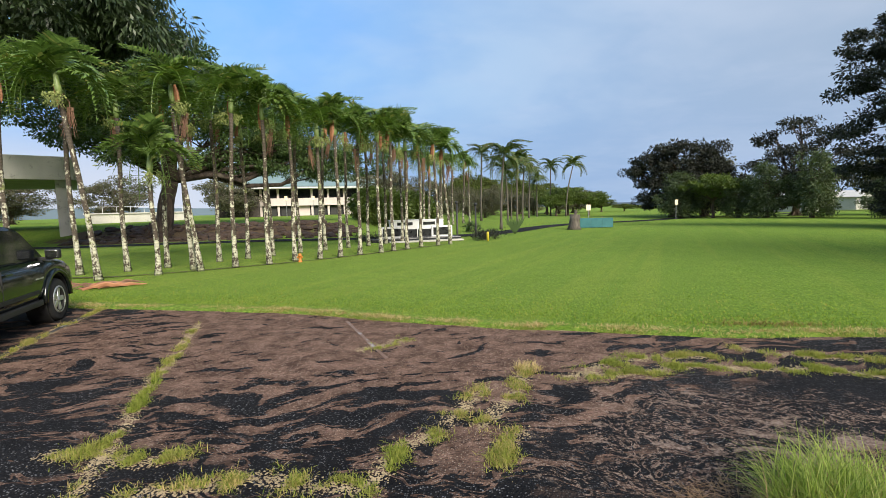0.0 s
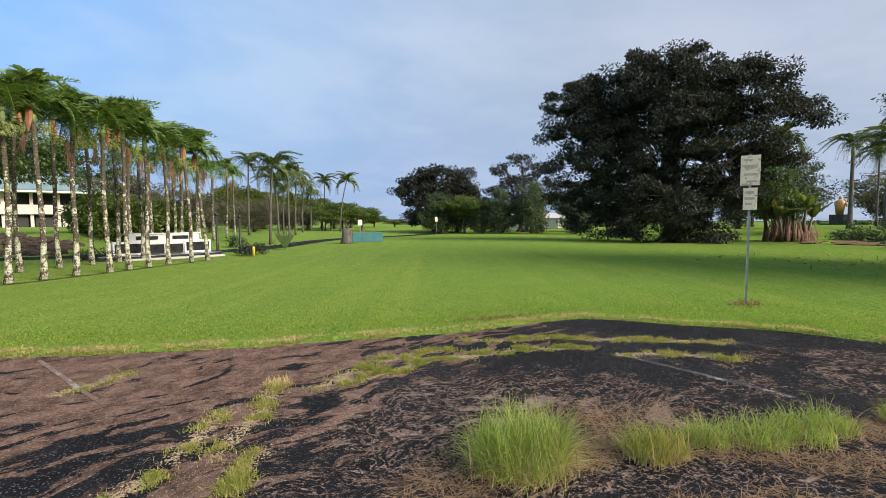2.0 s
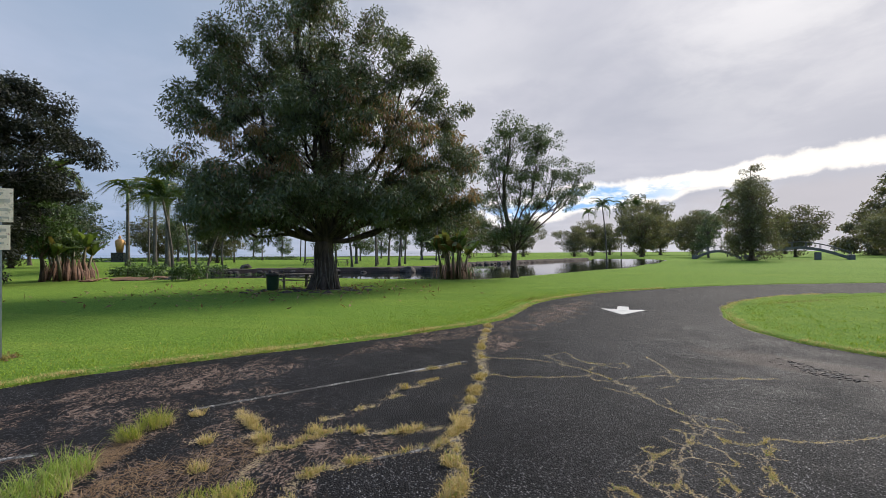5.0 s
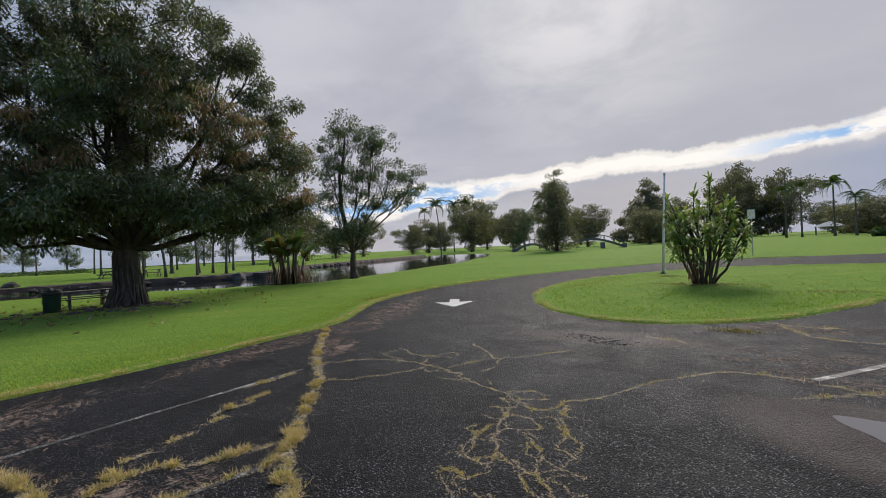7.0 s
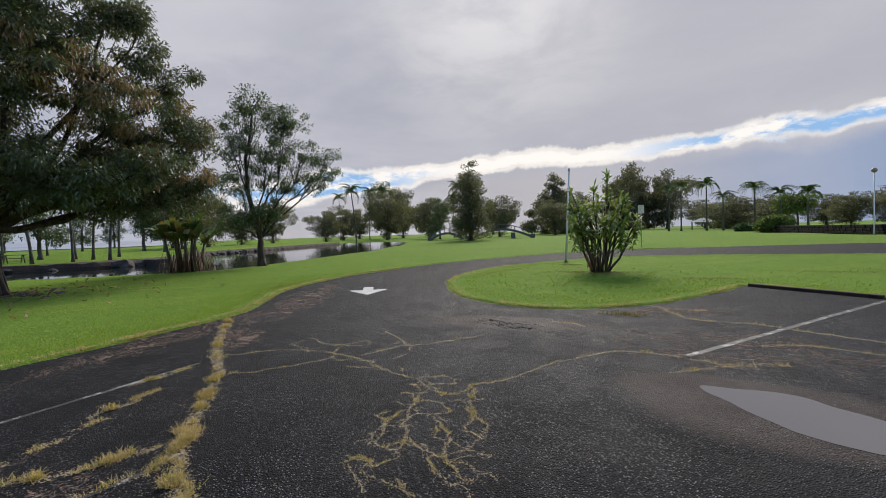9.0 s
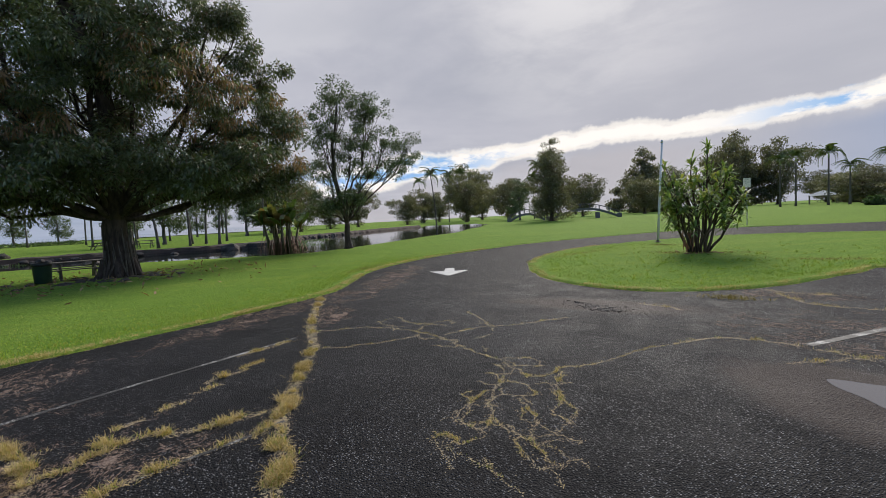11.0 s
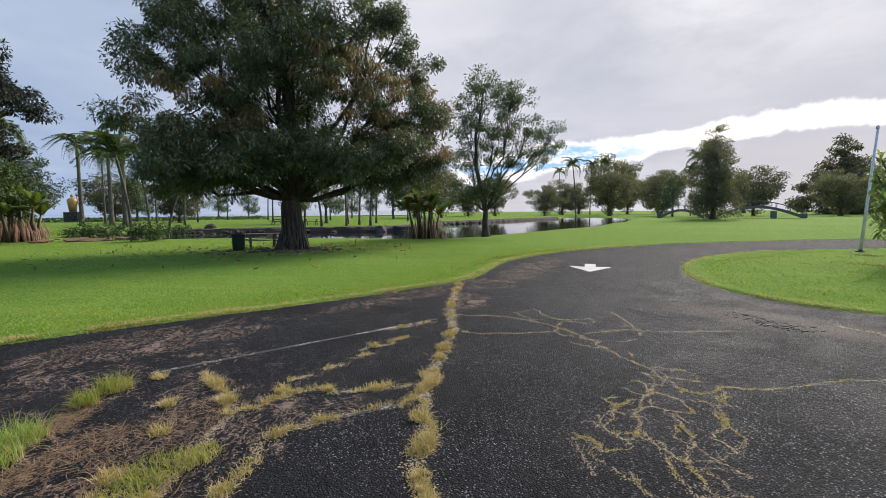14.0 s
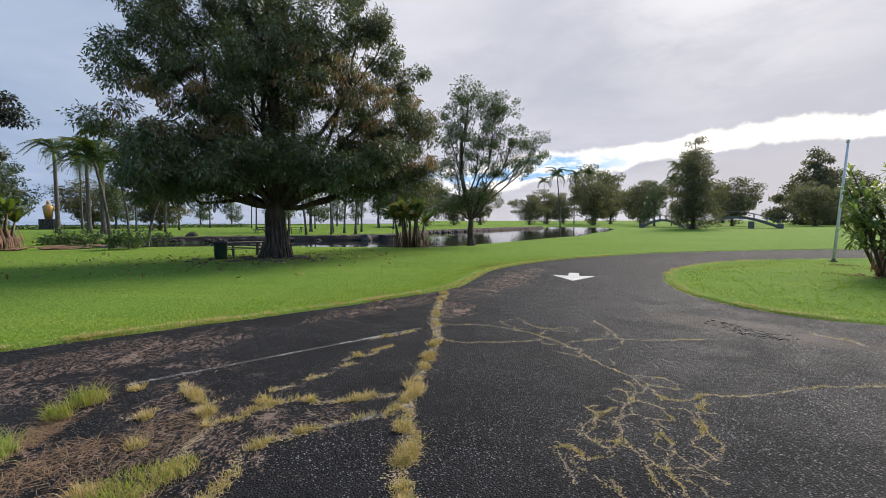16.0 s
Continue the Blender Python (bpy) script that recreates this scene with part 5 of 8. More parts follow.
# the big mango tree on the lawn between the lot and the pond
MAIN = (24.3, 1.0)
mango = tree("mango_tree", MAIN,
     [(0, 0.9, 14.4, 3.6, 3.7, 2.6), (0, 0.7, 17.0, 2.6, 2.7, 1.7), (0, 0.3, 11.6, 4.7, 5.2, 2.2), (0, 5.0, 12.2, 1.7, 1.3, 1.2), (0.2, -4.6, 12.2, 1.5, 1.2, 1.1), (0, 1.0, 8.7, 5.2, 5.6, 2.2), (0, 4.8, 9.4, 1.8, 1.4, 1.2),
      (0.4, -6.6, 9.2, 1.7, 1.6, 1.3), (0.2, -6.9, 6.5, 1.5, 1.4, 1.1), (-0.2, 4.3, 6.3, 3.6, 3.2, 1.9), (0, -4.9, 6.8, 3.4, 3.3, 1.6), (0, 5.0, 4.4, 2.2, 1.8, 1.3), (0.2, 5.9, 3.4, 1.2, 0.9, 0.7), (0, 2.7, 4.6, 3.2, 2.8, 1.3), (0, -2.8, 5.1, 3.2, 2.6, 1.2),
      (0.3, -6.7, 5.1, 2.0, 1.7, 0.9), (0, -8.2, 4.5, 0.8, 0.8, 0.8), (-2.6, 1.0, 4.9, 2.0, 2.4, 1.0), (2.8, 0, 4.6, 2.2, 3.2, 1.1), (-1.5, 4.2, 3.7, 1.7, 1.7, 0.8), (0.3, -5.0, 4.3, 1.5, 1.5, 0.7), (0, 0, 7.2, 2.6, 2.6, 2.4), (0, -1.4, 10.0, 2.6, 2.6, 2.2), (-0.4, -4.2, 3.9, 1.7, 1.7, 0.9), (-0.2, -6.4, 4.0, 1.3, 1.3, 0.9), (-0.8, 3.6, 3.6, 1.8, 1.8, 0.9), (0.2, 4.9, 3.6, 1.4, 1.3, 0.7), (-2.4, -1.8, 4.3, 1.6, 1.8, 0.8), (1.8, -3.4, 4.0, 1.6, 1.6, 0.8), (0, -5.2, 10.4, 1.6, 1.6, 1.2), (-3.4, 1.6, 4.1, 1.7, 1.8, 0.9), (-3.4, -2.0, 4.3, 1.7, 1.8, 0.9), (-3.2, 4.0, 4.2, 1.6, 1.6, 0.9), (-2.8, -4.8, 4.6, 1.6, 1.7, 0.9)],
     "large dark mango tree with reddish young leaves on lawn", LEAF_MANGO, BARK_DARK, 2.5, 0.58, 0.48, 0.66, 250, (0.21, 0.066), 0.6, 0.035, 2.0, inner=0.25, share=0.14, flare=1.22, shell=0.35, flat=0.72, stout=0.25, rooty=0.45)
young, young_r, _ = clumps_in([(-1.8, -5.0, 6.9, 2.4, 2.9, 1.3), (-2.4, -2.6, 8.4, 2.2, 2.4, 1.4), (-0.6, -6.4, 5.4, 1.6, 1.6, 0.9), (-2.6, 3.4, 6.6, 2.2, 2.4, 1.2)], 0.42, 0.50, 0.1)
part("young_leaves", leaf_cloud(young, young_r, 70, 0.26, 0.065, 1.3, 0.3), LEAF_RUST, mango, "drooping reddish-brown young leaves", kind="stuff")
# thin pale roots that run down the trunk
strands = []
for i in range(16):
    a, r0 = 2.2 + i * 0.16 + RNG.normal(0, 0.05), 0.62
    hi = RNG.uniform(0.9, 2.3)
    strands.append(tube([(math.cos(a) * r0 * 0.95, math.sin(a) * r0 * 0.95, hi), (math.cos(a + 0.08) * r0, math.sin(a + 0.08) * r0, hi * 0.5), (math.cos(a + RNG.normal(0, 0.15)) * r0 * 1.3, math.sin(a + RNG.normal(0, 0.15)) * r0 * 1.3, -0.05)], [0.022, 0.03, 0.04], 5))
part("root_tangle", joined(*strands), BARK_PALE, mango, "thin pale aerial roots", smooth=True, kind="stuff")


def abreast(heading, tiers):
    """Blobs from (across, height, across radius, height radius, ahead), across being to the left of a heading."""
    h = radians(heading)
    return [(-math.cos(h) * a + math.sin(h) * d, math.sin(h) * a + math.cos(h) * d, z, r, r, rz * 1.25) for a, z, r, rz, d in tiers]


# the wide dark banyan in flat tiers, hanging down to the grass
tree("banyan_tree", (30.4, 24.0),
     abreast(52, [(1.0, 13.7, 2.9, 0.7, 0), (5.2, 12.7, 2.6, 0.7, 0), (8.5, 12.5, 1.5, 0.5, -0.5), (9.0, 11.2, 1.8, 0.5, 0.5), (5.2, 11.0, 3.2, 0.9, -0.5), (-1.6, 12.1, 3.6, 0.9, 0), (-5.0, 11.4, 2.3, 0.9, 0), (8.8, 9.2, 2.2, 0.5, 0),
                  (6.0, 8.7, 3.2, 0.9, 0.5), (0.5, 9.8, 4.6, 1.3, 0), (-5.8, 9.6, 2.7, 0.9, 0), (-8.3, 8.8, 1.3, 0.6, 0), (3.5, 6.4, 4.2, 1.3, -0.6), (-3.2, 6.8, 3.9, 1.2, 0), (7.4, 6.2, 2.6, 0.9, 0), (-6.4, 6.6, 1.7, 0.8, 0),
                  (0, 3.7, 4.2, 1.5, -1), (-1.8, 1.6, 2.7, 1.2, -1.0), (2.2, 1.5, 2.5, 1.2, -1.0), (5.0, 3.8, 2.8, 1.3, 0), (5.6, 1.8, 2.1, 1.2, 0), (-4.0, 4.2, 2.2, 1.1, 0), (7.6, 3.6, 1.9, 1.1, 0), (-2.0, 14.4, 0.9, 0.4, 0), (0, 8.0, 4.4, 3.4, 0), (4.0, 9.6, 3.0, 2.4, 0), (-4.0, 9.4, 3.0, 2.6, 0), (1.0, 12.4, 3.0, 1.8, 0), (6.5, 11.0, 2.2, 1.6, 0)]),
     "wide dark banyan tree with low hanging branches on lawn", LEAF_BANYAN, BARK_PALE, 2.8, 0.6, 0.46, 0.82, 170, (0.24, 0.115), 0.15, 0.042, 5.0, inner=0.30, flat=0.42, share=0.42, flare=1.1, stout=0.26)
tree("dark_lawn_tree", (36.7, 21.0), [(0, 0, 4.6, 1.7, 1.7, 1.7), (0.3, -0.6, 2.9, 1.4, 1.4, 1.3), (0, 0.3, 6.0, 1.1, 1.1, 0.7)],
     "narrow dark green tree beside the banyan", LEAF_POD, BARK, 1.8, 0.13, 1.2, 0.5, 70, (0.22, 0.10), 0.4, 0.03, 7.0)

# the dark trees that close the lawn towards the street, seen as one ragged wall of leaves
tree("black_layered_tree", (26.9, 62.0),
     abreast(25, [(0, 9.0, 2.6, 0.7, 0), (3.0, 8.0, 2.4, 0.6, 0), (-3.6, 8.6, 2.5, 0.7, 0), (4.6, 6.4, 2.2, 0.6, 0), (0.5, 6.8, 3.4, 0.9, 0), (-4.2, 6.4, 3.0, 0.8, 0), (3.6, 4.6, 2.6, 0.8, 0), (-1.5, 4.6, 3.6, 1.1, 0), (-5.6, 4.4, 2.4, 0.9, 0), (0, 2.6, 3.4, 1.1, 0), (-4, 2.2, 2.8, 1.2, 0), (3.4, 2.4, 2.0, 1.0, 0)]),
     "black-green tree in flat ragged layers across the lawn", LEAF_BANYAN, BARK, 2.4, 0.4, 0.5, 0.85, 105, (0.34, 0.17), 0.15, 0.06, 6.0, inner=0.4, flat=0.5, share=0.2, flare=1.1, stout=0.3)
tree("black_layered_tree", (36.5, 53.5),
     abreast(34, [(0, 10.2, 1.9, 0.6, 0), (2.2, 8.8, 1.9, 0.6, 0), (-2.2, 8.6, 2.0, 0.6, 0), (0, 7.0, 2.8, 0.8, 0), (-3.4, 6.6, 2.2, 0.7, 0), (3.2, 6.0, 2.0, 0.7, 0), (0, 4.6, 3.2, 1.0, 0), (-3.6, 4.0, 2.4, 1.0, 0), (3.0, 3.4, 2.2, 1.0, 0), (0, 2.2, 3.0, 1.1, 0)]),
     "taller black-green tree with thin upper tiers", LEAF_BANYAN, BARK, 2.4, 0.35, 0.55, 0.7, 60, (0.32, 0.16), 0.15, 0.05, 6.6, inner=0.3, flat=0.42, share=0.5, flare=1.1)
SHRUBBY = [(0, 0, 3.8, 1.7, 1.7, 1.3), (0.6, -0.8, 2.4, 1.5, 1.5, 1.2), (-0.8, 0.8, 2.2, 1.5, 1.5, 1.1), (0, 0, 1.2, 1.7, 1.7, 0.9), (0.2, 0.2, 5.1, 1.0, 1.0, 0.6)]
shrubby = tree("grey_green_tree", (31.3, 50.2), SHRUBBY, "bushy grey-green tree leafy down to the grass", LEAF_THIN, BARK, 1.6, 0.18, 1.1, 0.6, 75, (0.25, 0.12), 0.3, 0.03, 8.0, group="bushy grey-green trees", share=0.3)
tree("umbrella_tree", (28.0, 54.6), [(0, 0, 4.1, 2.6, 2.6, 0.6), (1.4, -1.2, 3.6, 1.9, 1.9, 0.5), (-1.3, 1.4, 3.7, 2.0, 2.0, 0.5), (0.4, 0.4, 4.6, 1.6, 1.6, 0.4), (0.6, 0.6, 3.0, 2.0, 2.0, 0.5)],
     "low flat-crowned yellow-green tree before dark ones", LEAF_LIGHT, BARK, 2.0, 0.16, 1.3, 0.5, 60, (0.26, 0.14), 0.1, 0.03, 15.5, flat=0.4)

# a dark tree beyond the banana clumps
tree("dark_shore_tree", (48.0, 26.5), [(0, 0, 6.6, 2.6, 2.6, 1.4), (1.5, 1.8, 5.4, 2.2, 2.2, 1.2), (-1.2, -1.8, 5.2, 2.4, 2.4, 1.2), (0, 0.5, 8.4, 1.8, 1.8, 1.0), (0.5, -2.6, 3.8, 1.8, 1.8, 0.9), (0.2, 2.8, 3.9, 1.6, 1.6, 0.8)],
     "dark leafy tree beyond the banana clumps", LEAF_DARK, BARK_DARK, 2.6, 0.2, 0.5, 0.85, 80, (0.30, 0.11), 0.4, 0.04, 25.0, share=0.4, flat=0.55)

# the open, thin-leaved tree on the pond's bank
tree("bank_tree", (32.5, -12.5, -0.05),
     [(0, 0.2, 10.8, 1.8, 1.6, 1.6), (0.2, -2.2, 10.4, 1.7, 1.6, 1.6), (0, 1.8, 8.5, 1.5, 1.5, 1.4), (0, -0.6, 8.0, 1.8, 1.8, 1.4), (0.3, -3.4, 8.2, 1.5, 1.5, 1.2), (0.2, -5.6, 7.6, 1.0, 1.0, 1.3), (0, -4.0, 6.2, 1.5, 1.4, 0.9), (0, 1.4, 6.0, 1.6, 1.4, 1.0),
      (0, -1.8, 5.8, 1.6, 1.5, 0.9), (-0.3, 1.3, 3.6, 1.6, 1.5, 1.2), (-0.3, -0.6, 3.7, 1.1, 1.1, 0.9), (0, 2.2, 2.7, 0.9, 0.9, 0.7)],
     "slender open-crowned tree on the pond bank", LEAF_THIN, BARK_DARK, 1.9, 0.25, 1.0, 0.52, 95, (0.18, 0.075), 0.35, 0.024, 9.0, inner=0.40, share=0.9, shell=0.2, stout=0.32)

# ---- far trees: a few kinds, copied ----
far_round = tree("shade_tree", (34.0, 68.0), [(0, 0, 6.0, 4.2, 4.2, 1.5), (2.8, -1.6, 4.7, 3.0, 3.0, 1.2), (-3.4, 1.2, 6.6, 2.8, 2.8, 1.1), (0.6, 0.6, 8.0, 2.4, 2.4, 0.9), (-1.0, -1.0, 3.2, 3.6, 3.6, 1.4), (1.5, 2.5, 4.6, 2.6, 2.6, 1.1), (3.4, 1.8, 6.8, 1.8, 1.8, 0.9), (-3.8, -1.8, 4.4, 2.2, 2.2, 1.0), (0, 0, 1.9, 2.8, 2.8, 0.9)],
                 "dense dark green shade tree at the lawn's far side", LEAF_HAZED, BARK, 2.2, 0.26, 0.26, 1.0, 75, (0.36, 0.19), 0.3, 0.05, 11.0, group="far shade trees", share=0.3, flat=0.5, stout=0.4, inner=0.25)
far_open = tree("open_tree", (45.5, 46.0), [(0, 0, 5.4, 2.2, 2.2, 2.2), (0.6, -0.9, 7.8, 1.7, 1.7, 1.2), (-0.8, 0.9, 3.2, 1.9, 1.9, 1.4), (0.3, 0.3, 9.2, 1.1, 1.1, 0.6)],
                "loose grey-green tree with bare upper twigs", LEAF_THIN, BARK_PALE, 2.0, 0.22, 0.75, 0.75, 44, (0.33, 0.15), 0.3, 0.03, 13.0, group="far open trees", share=0.5)
far_yellow = tree("monkeypod_tree", (16.0, 99.0), [(0, 0, 4.2, 3.3, 3.2, 0.9), (0.5, 0.5, 3.2, 2.8, 2.8, 0.7)],
                  "low flat-crowned yellow-green tree", LEAF_LIGHT, BARK, 2.0, 0.20, 0.8, 0.7, 70, (0.30, 0.15), 0.1, 0.04, 15.0, group="flat-crowned trees", flat=0.4)
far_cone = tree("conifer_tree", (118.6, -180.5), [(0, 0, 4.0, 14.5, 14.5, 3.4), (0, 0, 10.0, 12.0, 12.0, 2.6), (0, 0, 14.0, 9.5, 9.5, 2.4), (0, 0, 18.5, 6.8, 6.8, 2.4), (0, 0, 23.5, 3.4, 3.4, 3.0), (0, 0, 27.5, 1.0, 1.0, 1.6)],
                "tall dark conifer-like tree far across the lawn", LEAF_HAZED, BARK, 5.0, 0.6, 0.12, 2.2, 45, (1.1, 0.5), 0.5, 0.10, 17.0, group="far conifers", flat=0.4, share=0.1)


def again(ob, spots):
    """Copies of a thing at (x, y, scale, turn) spots."""
    return [copy_thing(ob, Matrix.Translation((x, y, level(x, y))) @ Matrix.Rotation(radians(turn), 4, "Z") @ Matrix.Diagonal((s, s, s * h, 1))) for x, y, s, turn, h in spots]


again(far_round, [(31.5, 64, 0.75, 70, 1.0), (46, 52, 0.8, 130, 1.0), (43, 39, 0.4, 250, 0.9), (52, 47, 0.7, 310, 1.0),
                  (62, 34, 0.8, 40, 1.0), (194, -139, 2.3, 30, 1.4), (215, -165, 2.0, 120, 1.2), (184, -159, 2.0, 210, 1.15), (240, -150, 2.0, 80, 1.0), (150, -60, 1.5, 150, 1.1), (160, -85, 1.3, 270, 1.0), (135, -45, 1.1, 300, 1.0),
                  (190, -110, 1.8, 10, 1.0), (125, -330, 3.2, 60, 1.4), (142, -300, 3.0, 160, 1.5), (170, -290, 2.6, 260, 1.2), (95, -310, 2.4, 20, 0.8), (60, -290, 2.6, 100, 0.7), (30, -250, 2.1, 200, 0.7), (5, -230, 2.1, 330, 0.75),
                  (-25, -220, 2.4, 140, 1.1), (14, -156, 1.0, 80, 1.0), (6, -152, 1.0, 170, 1.0), (-8, -150, 1.2, 210, 1.0), (80, -270, 1.8, 200, 0.8), (200, -230, 2.4, 50, 0.9), (-2, 120, 1.3, 220, 0.9),
                  (50, -195, 1.9, 190, 0.7), (34, -182, 1.6, 80, 0.7), (-9, 58, 0.5, 90, 1.0), (95, 60, 1.4, 15, 0.9), (110, 42, 1.2, 100, 0.9)])
again(shrubby, [(33.5, 46.8, 1.05, 130, 1.05), (36.2, 41.6, 0.75, 220, 0.9), (29.6, 52.4, 0.8, 30, 0.9), (25.6, 57.5, 1.2, 75, 0.8), (41.0, 31.5, 0.7, 10, 0.9), (39.0, 36.0, 0.6, 250, 1.0)])
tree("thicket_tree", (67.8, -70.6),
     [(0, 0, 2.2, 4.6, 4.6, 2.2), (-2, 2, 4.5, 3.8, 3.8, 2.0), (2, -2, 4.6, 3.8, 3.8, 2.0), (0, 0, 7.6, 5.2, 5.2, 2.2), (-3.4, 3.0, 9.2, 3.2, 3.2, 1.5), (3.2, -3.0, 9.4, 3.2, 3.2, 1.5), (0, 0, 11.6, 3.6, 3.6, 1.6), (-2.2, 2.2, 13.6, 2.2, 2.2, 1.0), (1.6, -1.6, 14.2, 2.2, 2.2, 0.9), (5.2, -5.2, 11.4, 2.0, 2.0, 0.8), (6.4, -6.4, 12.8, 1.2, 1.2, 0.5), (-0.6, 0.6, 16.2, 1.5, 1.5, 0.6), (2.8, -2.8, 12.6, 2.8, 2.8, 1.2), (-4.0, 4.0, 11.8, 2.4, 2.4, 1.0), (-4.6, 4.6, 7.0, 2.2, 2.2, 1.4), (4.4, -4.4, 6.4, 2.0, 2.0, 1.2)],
     "broad tree leafy to the ground before a footbridge", LEAF_HAZED, BARK, 3.0, 0.4, 0.34, 1.0, 62, (0.36, 0.18), 0.3, 0.06, 12.5, share=0.5, inner=0.3, flat=0.6, stout=0.4)
again(far_open, [(90, -92, 1.5, 260, 0.9), (110, -100, 1.5, 310, 0.9),
                 (85, 24, 0.9, 10, 1.0), (133, 19, 1.0, 100, 0.9), (150, 30, 1.2, 200, 0.9), (160, 5, 1.2, 310, 0.9), (120, -8, 1.0, 60, 0.9), (105, 36, 1.1, 150, 0.9), (180, -20, 1.4, 250, 0.9), (140, 50, 1.3, 20, 0.9)])
again(far_round, [(82, 22, 0.8, 40, 1.0), (62, 39, 0.8, 230, 1.0), (2, 78, 0.6, 10, 0.9), (8, 98, 0.75, 120, 0.8), (14, 106, 0.75, 200, 0.8), (-4, 72, 0.6, 300, 0.9), (21, 112, 0.8, 80, 0.8), (27, 120, 0.9, 160, 0.8), (5, 112, 0.9, 240, 0.9), (-1, 90, 0.7, 30, 0.9), (100, -22, 1.2, 70, 1.1), (112, -30, 1.2, 170, 1.1), (126, -26, 1.3, 250, 1.1), (140, -100, 1.6, 10, 1.2), (128, -112, 1.5, 100, 1.1), (108, -128, 1.5, 200, 1.1), (92, -140, 1.4, 310, 1.0)])
again(far_open, [(66, -1, 1.0, 130, 1.0), (80, 3, 1.1, 300, 1.0), (95, -15, 1.3, 160, 1.0)])
pod_hill = tree("monkeypod_tree", (5.0, 118.0), [(0, 0, 6.4, 6.0, 6.0, 1.2), (3.5, 1.0, 5.2, 4.2, 4.2, 1.0), (-3.6, -1.0, 5.4, 4.2, 4.2, 1.0), (0.5, 2.0, 7.8, 4.0, 4.0, 0.9), (1.0, -2.5, 4.2, 4.4, 4.4, 1.0)],
                "broad flat-crowned olive-green shade tree far off", LEAF_OLIVE, BARK, 3.0, 0.4, 0.22, 1.3, 80, (0.48, 0.24), 0.1, 0.06, 18.0, group="flat-crowned trees", flat=0.36, inner=0.15)
again(pod_hill, [(12.5, 122, 1.0, 40, 1.0), (20.0, 124, 0.95, 100, 0.95), (27.0, 124, 0.85, 160, 0.85), (34.0, 122, 0.6, 220, 0.6), (-2.0, 116, 1.0, 300, 1.1), (40.0, 122, 0.5, 20, 0.45), (46.0, 124, 0.4, 80, 0.4)])
again(far_yellow, [(22.4, 89, 1.1, 30, 0.8), (19, 92, 1.3, 120, 0.85), (16, 88, 1.0, 210, 0.8), (23.3, -146, 1.5, 10, 1.2), (75, 45, 1.2, 30, 1.0)])
again(far_round, [(-13, 66, 0.85, 60, 0.9), (-7, 64, 0.75, 150, 0.9), (-52, 62, 0.9, 10, 0.8), (-40, 72, 0.9, 90, 0.8), (-30, 92, 1.2, 170, 0.9), (-62, 56, 1.0, 240, 0.8), (-46, 84, 1.1, 300, 0.9)])
again(far_cone, [(150, -330, 1.6, 100, 1.1), (60, -230, 0.55, 200, 1.0)])

# the tall trees behind the palm row
tree("rain_tree", (-24.1, 32.8),
     abreast(-36, [(0, 12.8, 4.5, 1.6, 0), (5, 12.0, 4.5, 1.6, 0), (10, 11.0, 4.0, 1.5, 0), (-4.6, 11.2, 3.6, 1.5, 0), (-8, 9.4, 2.8, 1.2, 0), (0, 9.6, 5.0, 1.6, 0), (5.4, 9.0, 4.0, 1.3, 0), (-5.2, 8.4, 4.0, 1.4, 0), (-8.6, 6.9, 2.6, 1.0, 0), (3.4, 7.0, 3.0, 0.8, -1),
                   (-11, 7.6, 2.8, 1.0, 0), (-13.2, 6.5, 2.0, 0.7, 0), (-10.5, 6.2, 2.4, 0.8, 0), (-15, 6.8, 2.0, 0.8, 0), (1.0, 7.0, 3.0, 0.7, -2), (-7.0, 6.6, 2.6, 0.8, 1), (-3.4, 5.5, 2.6, 0.7, 0), (-6.5, 5.4, 2.4, 0.7, 0), (-10, 5.2, 2.6, 0.7, 0), (-13, 5.2, 2.2, 0.7, 0), (1.6, 5.8, 2.2, 0.6, -1), (-16.5, 5.8, 2.4, 0.8, 0)]),
     "huge spreading rain tree with dark crown on a bank", LEAF_POD, BARK_DARK, 4.0, 0.62, 0.40, 1.05, 190, (0.24, 0.12), 0.2, 0.07, 19.0, inner=0.25, flat=0.36, flare=1.15, share=0.25, stout=0.42, lean=(0.9, 0.4), rooty=0.4)
tree("tall_mango_tree", (-21.8, 17.2),
     [(2.5, 1.2, 11.6, 5.6, 5.2, 3.6), (5.0, 3.0, 10.2, 3.4, 3.2, 2.5), (-2.5, -2.0, 10.5, 4.0, 4.0, 3.2), (1.0, 0.5, 14.2, 4.0, 4.0, 2.4)],
     "tall dark mango tree beyond the parked truck", LEAF_DARK, BARK, 5.0, 0.5, 0.6, 0.95, 150, (0.38, 0.105), 0.9, 0.06, 21.0)

# ---- palms ----


